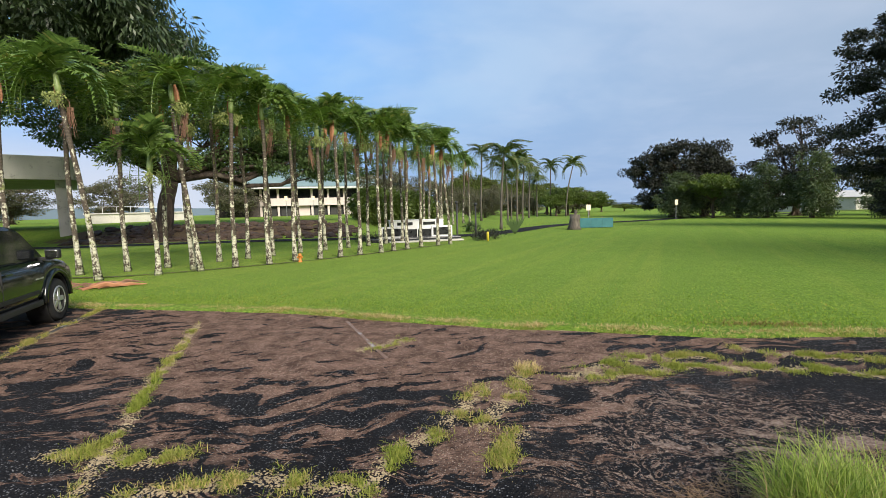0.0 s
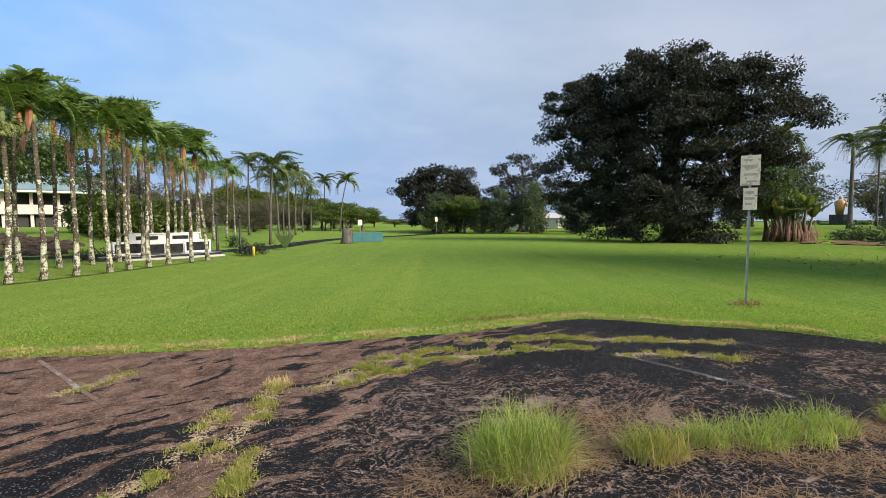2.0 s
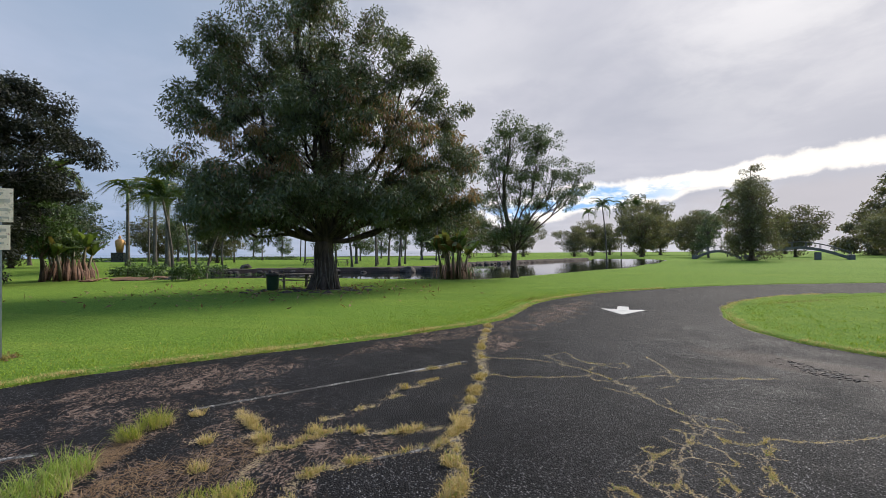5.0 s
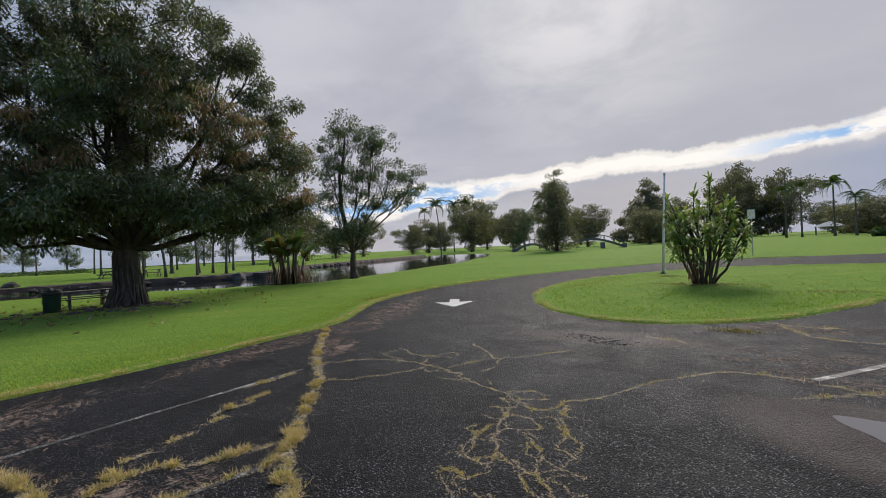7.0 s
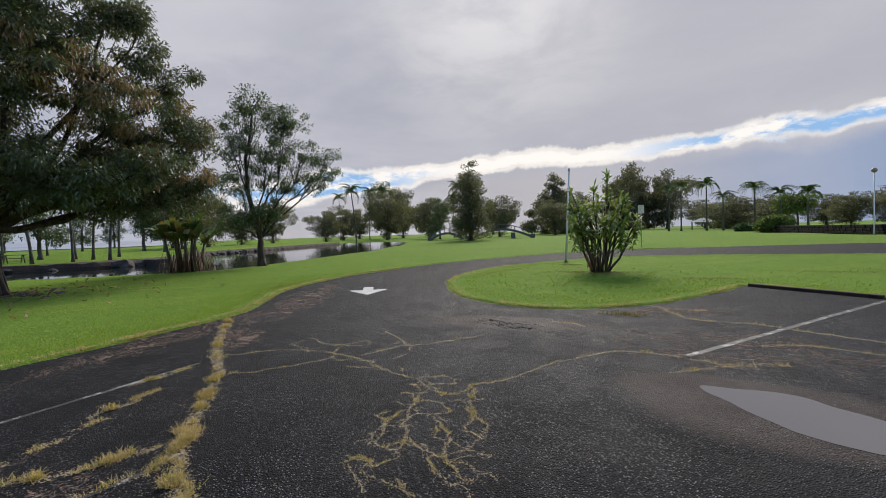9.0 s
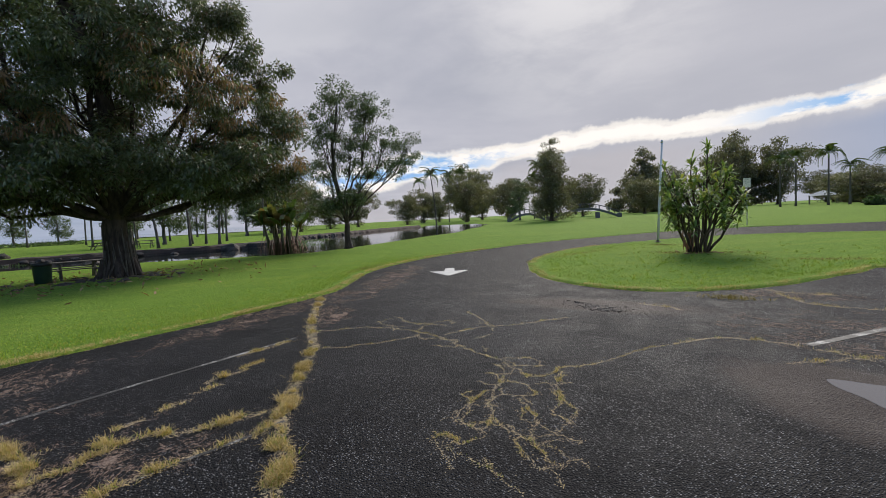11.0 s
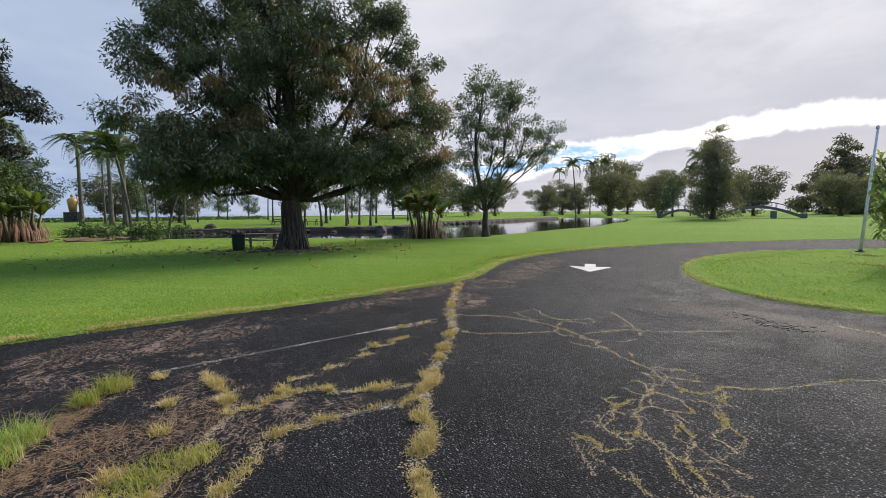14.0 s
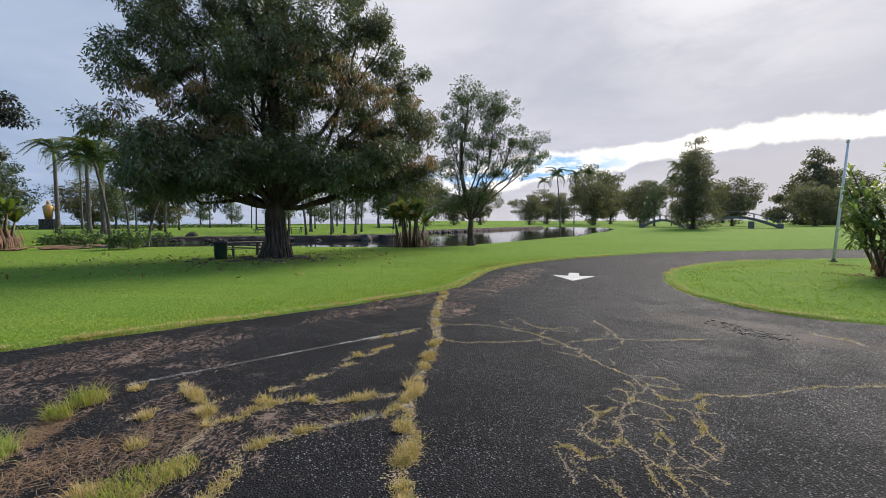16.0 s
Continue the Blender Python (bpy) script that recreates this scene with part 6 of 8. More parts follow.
def frond_shape(length, leaflets, leaf_len, leaf_w, arch, sag, limp=1.0):
    """One feather leaf pointing along x: a curved midrib with drooping leaflets on both sides."""
    rib = []
    for i in range(9):
        t = i / 8
        rib.append((length * t * (1 - 0.10 * t), 0, arch * math.sin(t * 1.9) * length - sag * length * t ** 2.2))
    pts, tris = [], []
    shape = tube(rib, [0.022 * (1 - 0.85 * i / 8) + 0.003 for i in range(9)], 4)
    for j in range(leaflets):
        t = 0.10 + 0.90 * j / leaflets
        k = min(int(t * 8), 7)
        o = Vector(rib[k]).lerp(Vector(rib[k + 1]), t * 8 - k)
        ll = leaf_len * (0.55 + 0.9 * math.sin(min(t * 1.15, 1) * math.pi) * 0.6) * RNG.uniform(0.85, 1.1)
        for s in (-1, 1):
            fwd = 0.35 + 0.55 * t
            dz = -limp * (0.25 + RNG.uniform(0.1, 0.75))
            d = Vector((fwd, s, RNG.uniform(0.0, 0.35))).normalized()
            mid = o + d * ll * 0.5
            tip = mid + (d + Vector((0, 0, dz * 1.6))).normalized() * ll * 0.55
            w = Vector((leaf_w / 2, 0, 0.004))
            n = len(pts)
            pts += [tuple(o - w * 0.6), tuple(o + w * 0.6), tuple(mid + w), tuple(mid - w), tuple(tip)]
            tris += [(n, n + 1, n + 2, n + 3), (n + 3, n + 2, n + 4)]
    return joined(shape, (pts, tris))


FEATHER = mesh_of("frond", frond_shape(1.32, 23, 0.40, 0.072, 0.42, 0.95, 0.5), FROND)
FEATHER_2 = mesh_of("frond", frond_shape(1.20, 21, 0.42, 0.072, 0.52, 1.25, 0.6), FROND)
COCO = mesh_of("frond", frond_shape(3.4, 34, 0.80, 0.13, 0.30, 0.85), FROND_TALL)
ROYAL = mesh_of("frond", frond_shape(3.2, 36, 0.85, 0.12, 0.40, 1.05), FROND_TALL)


def set_fronds(ob, data, n, at, lift, scale=1.0, seed=0):
    r = random.Random(seed)
    for i in range(n):
        f = new("frond", data[i % len(data)])
        f.parent = ob
        tilt = lift[0] + (lift[1] - lift[0]) * ((i * 0.7548 + 0.31 * seed) % 1.0)
        s = scale * r.uniform(0.85, 1.12)
        f.matrix_basis = Matrix.Translation(at) @ Matrix.Rotation(i * 2.39996 + r.uniform(-0.2, 0.2), 4, "Z") @ Matrix.Rotation(-radians(tilt), 4, "Y") @ Matrix.Diagonal((s, s, s, 1))


def manila_palm(at, height, lean, seed, fronds=13, base_r=0.076):
    """A slender ringed palm with a green crownshaft, hanging dead sheath and pale fruit."""
    r = random.Random(seed)
    ob = thing("manila_palm", "slender palm with white lichened trunk and drooping fronds", "palm tree", (*at, level(*at)), group="palms of the row")
    head = Vector((lean[0], lean[1], height))
    line = [Vector((0, 0, -0.1)).lerp(head, t) + Vector((math.sin(t * 3 + seed) * 0.06, math.cos(t * 2.6 + seed) * 0.06, 0)) * math.sin(t * math.pi) for t in (i / 8 for i in range(9))]
    part("trunk", tube(line, [base_r * (1.7, 1.15, 1.0, 0.97, 0.93, 0.9, 0.88, 0.86, 0.84)[i] for i in range(9)], 9), PALM_BARK, ob, smooth=True)
    ax = (line[-1] - line[-2]).normalized()
    top = line[-1] + ax * 0.6
    part("crownshaft", tube([line[-1] - ax * 0.03, line[-1] + ax * 0.16, line[-1] + ax * 0.4, top], [base_r * 0.95, base_r * 1.18, base_r * 0.95, base_r * 0.6], 9), CROWNSHAFT, ob, smooth=True)
    set_fronds(ob, (FEATHER, FEATHER_2), fronds, top - ax * 0.08, (-22, 74), 1.12, seed)
    for q in range(2):
        a = r.uniform(0, 6.3)
        berries = [lathe([(0.012, -0.03), (0.03, 0.0), (0.012, 0.032)], 5, (math.cos(a) * 0.28 + RNG.normal(0, 0.11), math.sin(a) * 0.28 + RNG.normal(0, 0.11), -0.16 + RNG.normal(0, 0.09))) for _ in range(26)]
        berries += [tube([(math.cos(a) * 0.22, math.sin(a) * 0.22, 0.0), (math.cos(a) * 0.3 + RNG.normal(0, 0.10), math.sin(a) * 0.3 + RNG.normal(0, 0.10), -0.12), (math.cos(a) * 0.3 + RNG.normal(0, 0.13), math.sin(a) * 0.3 + RNG.normal(0, 0.13), -0.42)], [0.009, 0.008, 0.004], 3) for _ in range(14)]
        stalk = tube([(0, 0, 0.05), (math.cos(a) * 0.17, math.sin(a) * 0.17, 0.03), (math.cos(a) * 0.28, math.sin(a) * 0.28, -0.12)], [0.016, 0.012, 0.006], 5)
        fr = part("fruit", joined(stalk, *berries), FRUIT, ob, "pale green fruit cluster", kind="stuff")
        fr.location = line[-1]
    if seed % 5 != 1:
        a = r.uniform(0, 6.3)
        c, s = math.cos(a) * base_r * 1.25, math.sin(a) * base_r * 1.25
        sh = part("dead_sheath", tube([(c, s, 0.55), (c * 1.4, s * 1.4, 0.25), (c * 1.8, s * 1.8, -0.1), (c * 1.9, s * 1.9, -0.32)], [0.06, 0.12, 0.09, 0.02], 6, 0.45), SHEATH, ob, "orange-brown dead leaf sheath")
        sh.location = line[-1]
    if seed % 2 == 0:
        a = r.uniform(0, 6.3)
        c, s = math.cos(a), math.sin(a)
        pts = [(c * 0.1, s * 0.1, 0.05), (c * 0.32, s * 0.32, -0.15), (c * 0.33, s * 0.33, -0.6), (c * 0.22, s * 0.22, -1.1)]
        strands = [tube([Vector(pts[2]) + Vector((RNG.normal(0, 0.05), RNG.normal(0, 0.05), 0.3)), Vector(pts[3]) + Vector((RNG.normal(0, 0.09), RNG.normal(0, 0.09), RNG.uniform(-0.2, 0.3)))], [0.012, 0.004], 3) for _ in range(22)]
        dd = part("dead_frond", joined(tube(pts, [0.02, 0.018, 0.012, 0.005], 4), *strands), DEAD_FROND, ob, "hanging brown dead frond")
        dd.location = line[-1]
    return ob


FRONT = [(-11.1, 12.3, 5.3, -0.35, -0.33), (-10.0, 13.3, 3.2, 0, 0), (-9.1, 14.1, 5.4, -0.34, -0.3), (-8.4, 15.0, 5.3, 0.2, 0), (-7.5, 15.7, 5.2, 0, 0.1), (-6.9, 16.6, 4.9, 0, 0), (-6.1, 17.1, 4.7, 0.1, 0), (-5.5, 17.8, 4.9, 0, 0),
         (-4.9, 18.6, 4.7, 0.1, 0.1), (-4.1, 19.2, 4.8, 0, 0), (-3.7, 20.1, 4.9, 0, 0), (-3.2, 20.9, 4.6, 0.05, 0), (-2.7, 22.2, 4.7, 0, 0), (-1.9, 22.9, 4.6, -0.1, 0), (-1.3, 23.6, 4.4, -0.3, 0)]
BACK = [(-12.9, 13.6, 5.6, 0, 0), (-11.9, 14.4, 5.2, 0, 0.1), (-11.1, 15.3, 5.4, 0.1, 0), (-10.1, 16.9, 5.5, 0, 0), (-9.4, 17.8, 4.9, 0, 0), (-8.8, 18.8, 5.2, -0.1, 0), (-8.0, 19.9, 5.3, 0, 0), (-7.2, 21.0, 5.4, 0.1, 0), (-6.4, 22.2, 5.2, 0, 0),
        (-5.6, 23.2, 5.3, 0, 0), (-4.9, 24.3, 5.3, 0, 0), (-4.2, 25.6, 5.2, 0, 0), (-14.2, 12.6, 5.6, 0.2, 0), (-9.6, 14.5, 4.9, -0.2, 0.1)]
for i, (x, y, h, lx, ly) in enumerate(FRONT + BACK):
    manila_palm((x, y), h, (lx, ly), i, 16 if i != 1 else 19)
EXTRA = [(-3.4, 44.5, 6.6, 0.2, 0), (-2.9, 41.0, 6.2, 0, 0), (-2.2, 47.0, 7.0, 0, 0), (-1.2, 49.8, 7.4, 0.2, 0), (-4.4, 39.0, 6.2, 0, 0), (-5.6, 37.0, 6.4, 0, 0), (-0.5, 53.0, 7.0, 0, 0), (-6.3, 34.4, 6.2, 0, 0), (-3.6, 36.0, 5.6, 0.1, 0)]
for i, (x, y, h, lx, ly) in enumerate(EXTRA):
    manila_palm((x, y), h * 0.86, (lx, ly), i + 40, 16, 0.10)


def coconut_palm(at, height, lean, seed, data, label, base_r=0.19, fronds=18, group="tall palms", lift=(-30, 70), name="coconut_palm", scale=1.0):
    ob = thing(name, label, "palm tree", (*at, level(*at)), group=group)
    head = Vector((lean[0], lean[1], height))
    line = [Vector((0, 0, -0.1)).lerp(head, t) + Vector((-lean[0], -lean[1], 0)) * 0.25 * math.sin(t * math.pi) for t in (i / 9 for i in range(10))]
    part("trunk", tube(line, [base_r * (1.6, 1.1, 1.0, 0.95, 0.9, 0.86, 0.82, 0.78, 0.75, 0.72)[i] for i in range(10)], 8), BARK_PALE, ob, smooth=True)
    ax = (line[-1] - line[-2]).normalized()
    if data is ROYAL:
        part("crownshaft", tube([line[-1], line[-1] + ax * 0.5, line[-1] + ax * 1.6], [base_r * 0.8, base_r * 0.95, base_r * 0.5], 8), CROWNSHAFT, ob, smooth=True)
        set_fronds(ob, (data,), fronds, line[-1] + ax * 1.5, lift, scale, seed)
    else:
        set_fronds(ob, (data,), fronds, line[-1], lift, scale, seed)
    return ob


COCO_SPOTS = [(2.3, 38.4, 6.2, 0.3, 0), (4.8, 50.0, 6.6, 0, 0.2), (6.9, 64.0, 8.0, 0.3, 0), (15.4, 91.0, 9.6, 0, 0), (17.0, 84.0, 9.4, 1.4, 0.3), (9.5, 78.0, 7.8, 0.3, 0), (1.0, 60.0, 8.8, 0.2, 0), (6.0, 72.0, 6.4, 0.2, 0.1), (12.0, 86.0, 7.0, 0, 0), (3.4, 45.0, 5.4, -0.2, 0),
              (37.2, 12.7, 7.0, -0.2, 0.7), (40.1, 11.4, 5.6, 0.3, -1.3), (53.4, 16.9, 7.6, -0.3, 1.0), (50.7, -0.4, 7.4, 0.4, 1.6), (50.1, -3.0, 5.6, 0, 0.1), (49.5, -5.5, 7.6, 0.4, -1.2), (53.0, -4.6, 7.0, 0.4, -0.8), (58.0, -3.6, 7.4, 0, 1.0), (62.0, -7.6, 8.0, 0.2, -0.7),
              (71.7, 22.0, 8.4, 0.4, 0.3), (66.0, 17.0, 8.0, -0.3, -0.6), (85.0, 20.0, 9.0, 0.2, 0.4), (69.0, 2.0, 8.0, 0.2, 0.4), (75.0, 7.0, 8.6, 0.2, -0.3), (90.0, -2.0, 9.0, 0, 0.5), (96.0, 10.0, 9.0, 0.4, -0.5), (110.0, 20.0, 10.0, 0.2, 0.3), (78.0, -15.0, 9.0, 0.3, -0.6),
              (84.0, -52.0, 12.6, 0.6, 0.6), (86.0, 34.0, 10.5, 0, 0), (175.8, -127.0, 23.0, 1.5, 2.5), (178.0, -117.0, 22.0, 0.5, -1.0), (130.0, -128.0, 20.0, 0, 0), (122.0, -118.0, 14.0, -0.8, 0.6), (44.0, 24.0, 8.9, 0.3, 0.3), (210.0, -120.0, 22.0, 0.6, 0)]
for i, (x, y, h, lx, ly) in enumerate(COCO_SPOTS):
    coconut_palm((x, y), h, (lx, ly), 100 + i, COCO, "tall thin coconut palm with a ragged crown", 0.07 + h * 0.006, 20, scale=0.66 if h < 9 else (0.8 if h < 13 else 1.25))
for i, (x, y, h, s) in enumerate([(72.7, 31.4, 9.4, 0.95), (70.0, 26.8, 9.2, 0.9), (60.0, 21.5, 9.6, 0.85), (61.8, -175.7, 14.5, 1.3), (49.0, -161.1, 13.2, 1.25), (31.5, -141.1, 9.6, 1.05), (25.1, -136.0, 7.6, 1.0), (18.6, -128.0, 6.6, 0.95), (67.0, -178.0, 14.0, 1.2), (44.0, -160.0, 9.0, 1.1)]):
    coconut_palm((x, y), h, (0, 0), 200 + i, ROYAL, "royal palm with a smooth trunk and arching fronds", 0.26, 16, "royal palms", (-25, 60), "royal_palm", s)

# ---- the lot and the lawn: signs, poles, shrub ----


def writing_bars(rows, width, height, at_y):
    """Unreadable lettering as plain bars on a panel."""
    out = []
    for z, x0, x1, h in rows:
        out.append(box((x0 + x1) / 2 * width, at_y, z * height, (x1 - x0) * width, 0.002, h))
    return out


def lot_sign():
    ob = thing("sign_post", "weathered parking sign with two panels on a steel post", "sign", (9.6, 5.65, 0), -58)
    rail = [(-0.022, -0.02), (-0.022, 0.02), (0.0, 0.028), (0.022, 0.02), (0.022, -0.02), (0.0, -0.012)]
    part("post", ([(x, y, z) for z in (-0.1, 3.05) for x, y in rail], [tuple((i, (i + 1) % 6, (i + 1) % 6 + 6, i + 6)) for i in range(6)] + [tuple(range(5, -1, -1)), tuple(range(6, 12))]), GALV, ob)
    ink = plain("faded_sign_ink", (0.44, 0.39, 0.27), (0.62, 0.55, 0.40), 0.6, 30.0, 6.0)
    up = part("upper_panel", box(0, -0.035, 2.72, 0.33, 0.008, 0.60, 0.003), SIGN_FACE, ob, "blotched cream sign panel")
    for b in writing_bars([(2.93, -0.36, 0.1, 0.035), (2.80, -0.3, 0.36, 0.06), (2.64, -0.32, 0.3, 0.05), (2.50, -0.2, 0.34, 0.035)], 0.33, 1, -0.0405):
        part("writing", b, ink, up)
    lo = part("lower_panel", box(0.01, -0.035, 2.15, 0.235, 0.008, 0.44, 0.003), SIGN_FACE, ob, "smaller blotched cream sign panel")
    for b in writing_bars([(2.28, -0.3, 0.32, 0.05), (2.16, -0.36, 0.36, 0.05), (2.05, -0.3, 0.2, 0.04)], 0.235, 1, -0.0405):
        part("writing", b, ink, lo)
    for z in (2.9, 2.5, 2.26, 2.04):
        part("bolt", lathe([(0.0, -0.004), (0.011, -0.004), (0.011, 0.006), (0.0, 0.008)], 8, (0, -0.043, z), "y"), GALV, ob)
    earth = [rock(RNG.normal(0, 0.16), RNG.normal(0, 0.12), 0.0, RNG.uniform(0.02, 0.05), 0.5) for _ in range(14)]
    stuff("post_soil", moved(joined(*earth), pose(9.6, 5.65, 0.01)), RED_EARTH, "bare soil round the sign post", "soil")


lot_sign()


def leaning_pole():
    ob = thing("flag_pole", "leaning grey-white metal pole with a finial on lawn", "pole", (14.0, -22.4, 0))
    lean = Vector((-0.10, -0.36, 5.1))
    part("pole", tube([Vector((0, 0, -0.1)), lean * 0.5, lean], [0.065, 0.055, 0.045], 10), POLE_WHITE, ob, smooth=True)
    part("finial", lathe([(0.0, 0), (0.075, 0.02), (0.05, 0.06), (0.07, 0.10), (0.0, 0.17)], 10, tuple(lean)), POLE_WHITE, ob, smooth=True)
    part("foot", lathe([(0.16, -0.05), (0.16, 0.03), (0.08, 0.06), (0.07, 0.10)], 12), LAVA, ob)


leaning_pole()


def far_sign(at, height, turn, panel):
    ob = thing("road_sign", "small pale sign on a thin post beside the lane", "sign", (*at, level(*at)), turn, "small road signs")
    part("post", tube([(0, 0, -0.1), (0, 0, height)], [0.035, 0.035], 6), GALV, ob)
    part("panel", box(0, -0.045, height - panel[1] / 2, panel[0], 0.012, panel[1], 0.004), SIGN_FACE, ob)
    return ob


far_sign((17.9, -41.1), 3.8, 200, (0.5, 0.75))
far_sign((24.0, 55.0), 2.3, 20, (0.45, 0.6))
far_sign((10.0, 40.0), 1.9, 10, (0.4, 0.5))


def ti_shrub():
    """A many-stemmed shrub with rosettes of long leaves at the ends of its twigs."""
    ob = thing("ti_shrub", "many-stemmed shrub with rosettes of broad green leaves", "shrub", (9.6, -18.0, 0))
    ob.matrix_world = ob.matrix_world @ Matrix.Diagonal((1.05, 1.05, 1.10, 1))
    r = random.Random(5)
    ends = []
    for i in range(13):
        a = i * 0.483 * 2 + r.uniform(-0.2, 0.2)
        reach, h = r.uniform(0.35, 1.5), r.uniform(2.3, 3.75)
        h -= reach * 0.25
        foot = Vector((math.cos(a) * 0.25, math.sin(a) * 0.25, -0.05))
        tip = Vector((math.cos(a) * reach, math.sin(a) * reach, h))
        line = crooked(foot, tip, 6, 0.28, i * 2.7)
        part("stem", tube(line, [0.058, 0.05, 0.042, 0.036, 0.03, 0.024, 0.018], 7), BARK, ob, smooth=True)
        ends += [(tip, 1.0), (line[5], 0.8)]
        for q in range(6):
            b, k = a + r.uniform(-1.4, 1.4), 2 + q % 3
            e = line[k] + Vector((math.cos(b) * r.uniform(0.25, 0.6), math.sin(b) * r.uniform(0.25, 0.6), r.uniform(0.3, 0.9)))
            part("stem", tube([line[k], line[k].lerp(e, 0.5) + Vector((0, 0, 0.08)), e], [0.028, 0.022, 0.014], 5), BARK, ob, smooth=True)
            ends.append((e, 0.85))
    for tip, size in ends:
        pts, faces = [], []
        for j in range(22):
            a, up = r.uniform(0, 6.283), r.uniform(-0.6, 1.4)
            d = Vector((math.cos(a) * math.cos(up), math.sin(a) * math.cos(up), math.sin(up)))
            side = d.cross(Vector((0, 0, 1)))
            side = side.normalized() if side.length > 0.1 else Vector((1, 0, 0))
            L, w = size * r.uniform(0.26, 0.46), r.uniform(0.028, 0.048)
            o = Vector(tip) + Vector((0, 0, r.uniform(-0.28, 0.05)))
            m1, m2, e = o + d * L * 0.35, o + d * L * 0.7 - Vector((0, 0, 0.02)), o + d * L - Vector((0, 0, 0.07))
            n = len(pts)
            pts += [tuple(o), tuple(m1 + side * w), tuple(m1 - side * w), tuple(m2 + side * w * 0.9), tuple(m2 - side * w * 0.9), tuple(e)]
            faces += [(n, n + 1, n + 2), (n + 1, n + 3, n + 4, n + 2), (n + 3, n + 5, n + 4)]
        part("leaf_rosette", (pts, faces), LEAF_SHRUB, ob)
    dead = []
    for _ in range(26):
        x, y, z = 0.1 + RNG.normal(0, 0.09), 0.42 + RNG.normal(0, 0.09), RNG.uniform(0.35, 0.85)
        dead.append(tube([(x, y, z), (x + RNG.normal(0, 0.03), y + 0.05, z - 0.16), (x + RNG.normal(0, 0.04), y + 0.06, z - 0.34)], [0.012, 0.026, 0.006], 4, 0.3))
    part("dead_leaf_bunch", joined(*dead), SHEATH, ob, "hanging dead orange leaves")
    soil = [rock(9.6 + RNG.normal(0, 0.35), -18.0 + RNG.normal(0, 0.35), 0.0, RNG.uniform(0.03, 0.07), 0.5) for _ in range(50)]
    stuff("shrub_soil", joined(*soil), RED_EARTH, "bare soil round the shrub's foot", "soil")


ti_shrub()


def litter_bin():
    ob = thing("litter_bin", "round dark green litter bin under the mango tree", "bin", (24.3, 3.55, 0))
    part("body", lathe([(0.24, 0), (0.28, 0.03), (0.31, 0.75), (0.33, 0.78), (0.33, 0.82), (0.29, 0.82), (0.28, 0.6)], 18), BIN_GREEN, ob, smooth=True)
    part("liner", lathe([(0.285, 0.80), (0.31, 0.84), (0.335, 0.81), (0.34, 0.70), (0.332, 0.70)], 18, ring=True), BLACK_TRIM, ob, "black bin liner folded over the rim", smooth=True)


litter_bin()


def picnic_table(at, turn):
    ob = thing("picnic_table", "low grey timber picnic table with benches on lawn", "picnic table", (*at, level(*at)), turn, "picnic tables")
    for y in (-0.30, -0.10, 0.10, 0.30):
        part("top_board", box(0, y, 0.74, 1.9, 0.18, 0.04, 0.006), OLD_WOOD, ob)
    for s in (-1, 1):
        part("seat_board", box(0, 0.70 * s, 0.44, 1.9, 0.24, 0.04, 0.006), OLD_WOOD, ob)
        part("cross_beam", box(0.65 * s, 0, 0.40, 0.06, 1.5, 0.09, 0.005), OLD_WOOD, ob)
        part("top_beam", box(0.65 * s, 0, 0.68, 0.06, 0.74, 0.08, 0.005), OLD_WOOD, ob)
        for q in (-1, 1):
            part("leg", tube([(0.58 * s, 0.68 * q, 0.0), (0.58 * s, 0.22 * q, 0.70)], [0.05, 0.05], 4), OLD_WOOD, ob)
    return ob


first_table = picnic_table((25.6, 2.6), 100)
for x, y, a in ((32.4, 22.6, 30), (56.0, 0.8, 80), (60.5, 5.0, 20)):
    copy_thing(first_table, Matrix.Translation((x, y, level(x, y))) @ Matrix.Rotation(radians(a), 4, "Z"))

# roots, soil and fallen leaves under the mango tree
soil = [rock(24.3 + RNG.normal(-0.4, 1.0), 0.9 + RNG.normal(0, 1.6), -0.02, RNG.uniform(0.06, 0.20), 0.4) for _ in range(150)]
stuff("root_soil", joined(*soil), LAVA, "dark soil and stones round the mango roots", "soil")
n = 420
fx, fy = 23.0 + RNG.normal(0, 3.0, n), 3.0 + RNG.normal(0, 4.2, n)
stuff("fallen_leaves", leaf_cloud(np.stack([fx, fy, np.full(n, 0.05)], 1), np.full((n, 3), 0.03), 1, 0.22, 0.08, 0.0), STRAW, "fallen dry leaves on the lawn", "leaves")

# ---- plants at the pond ----


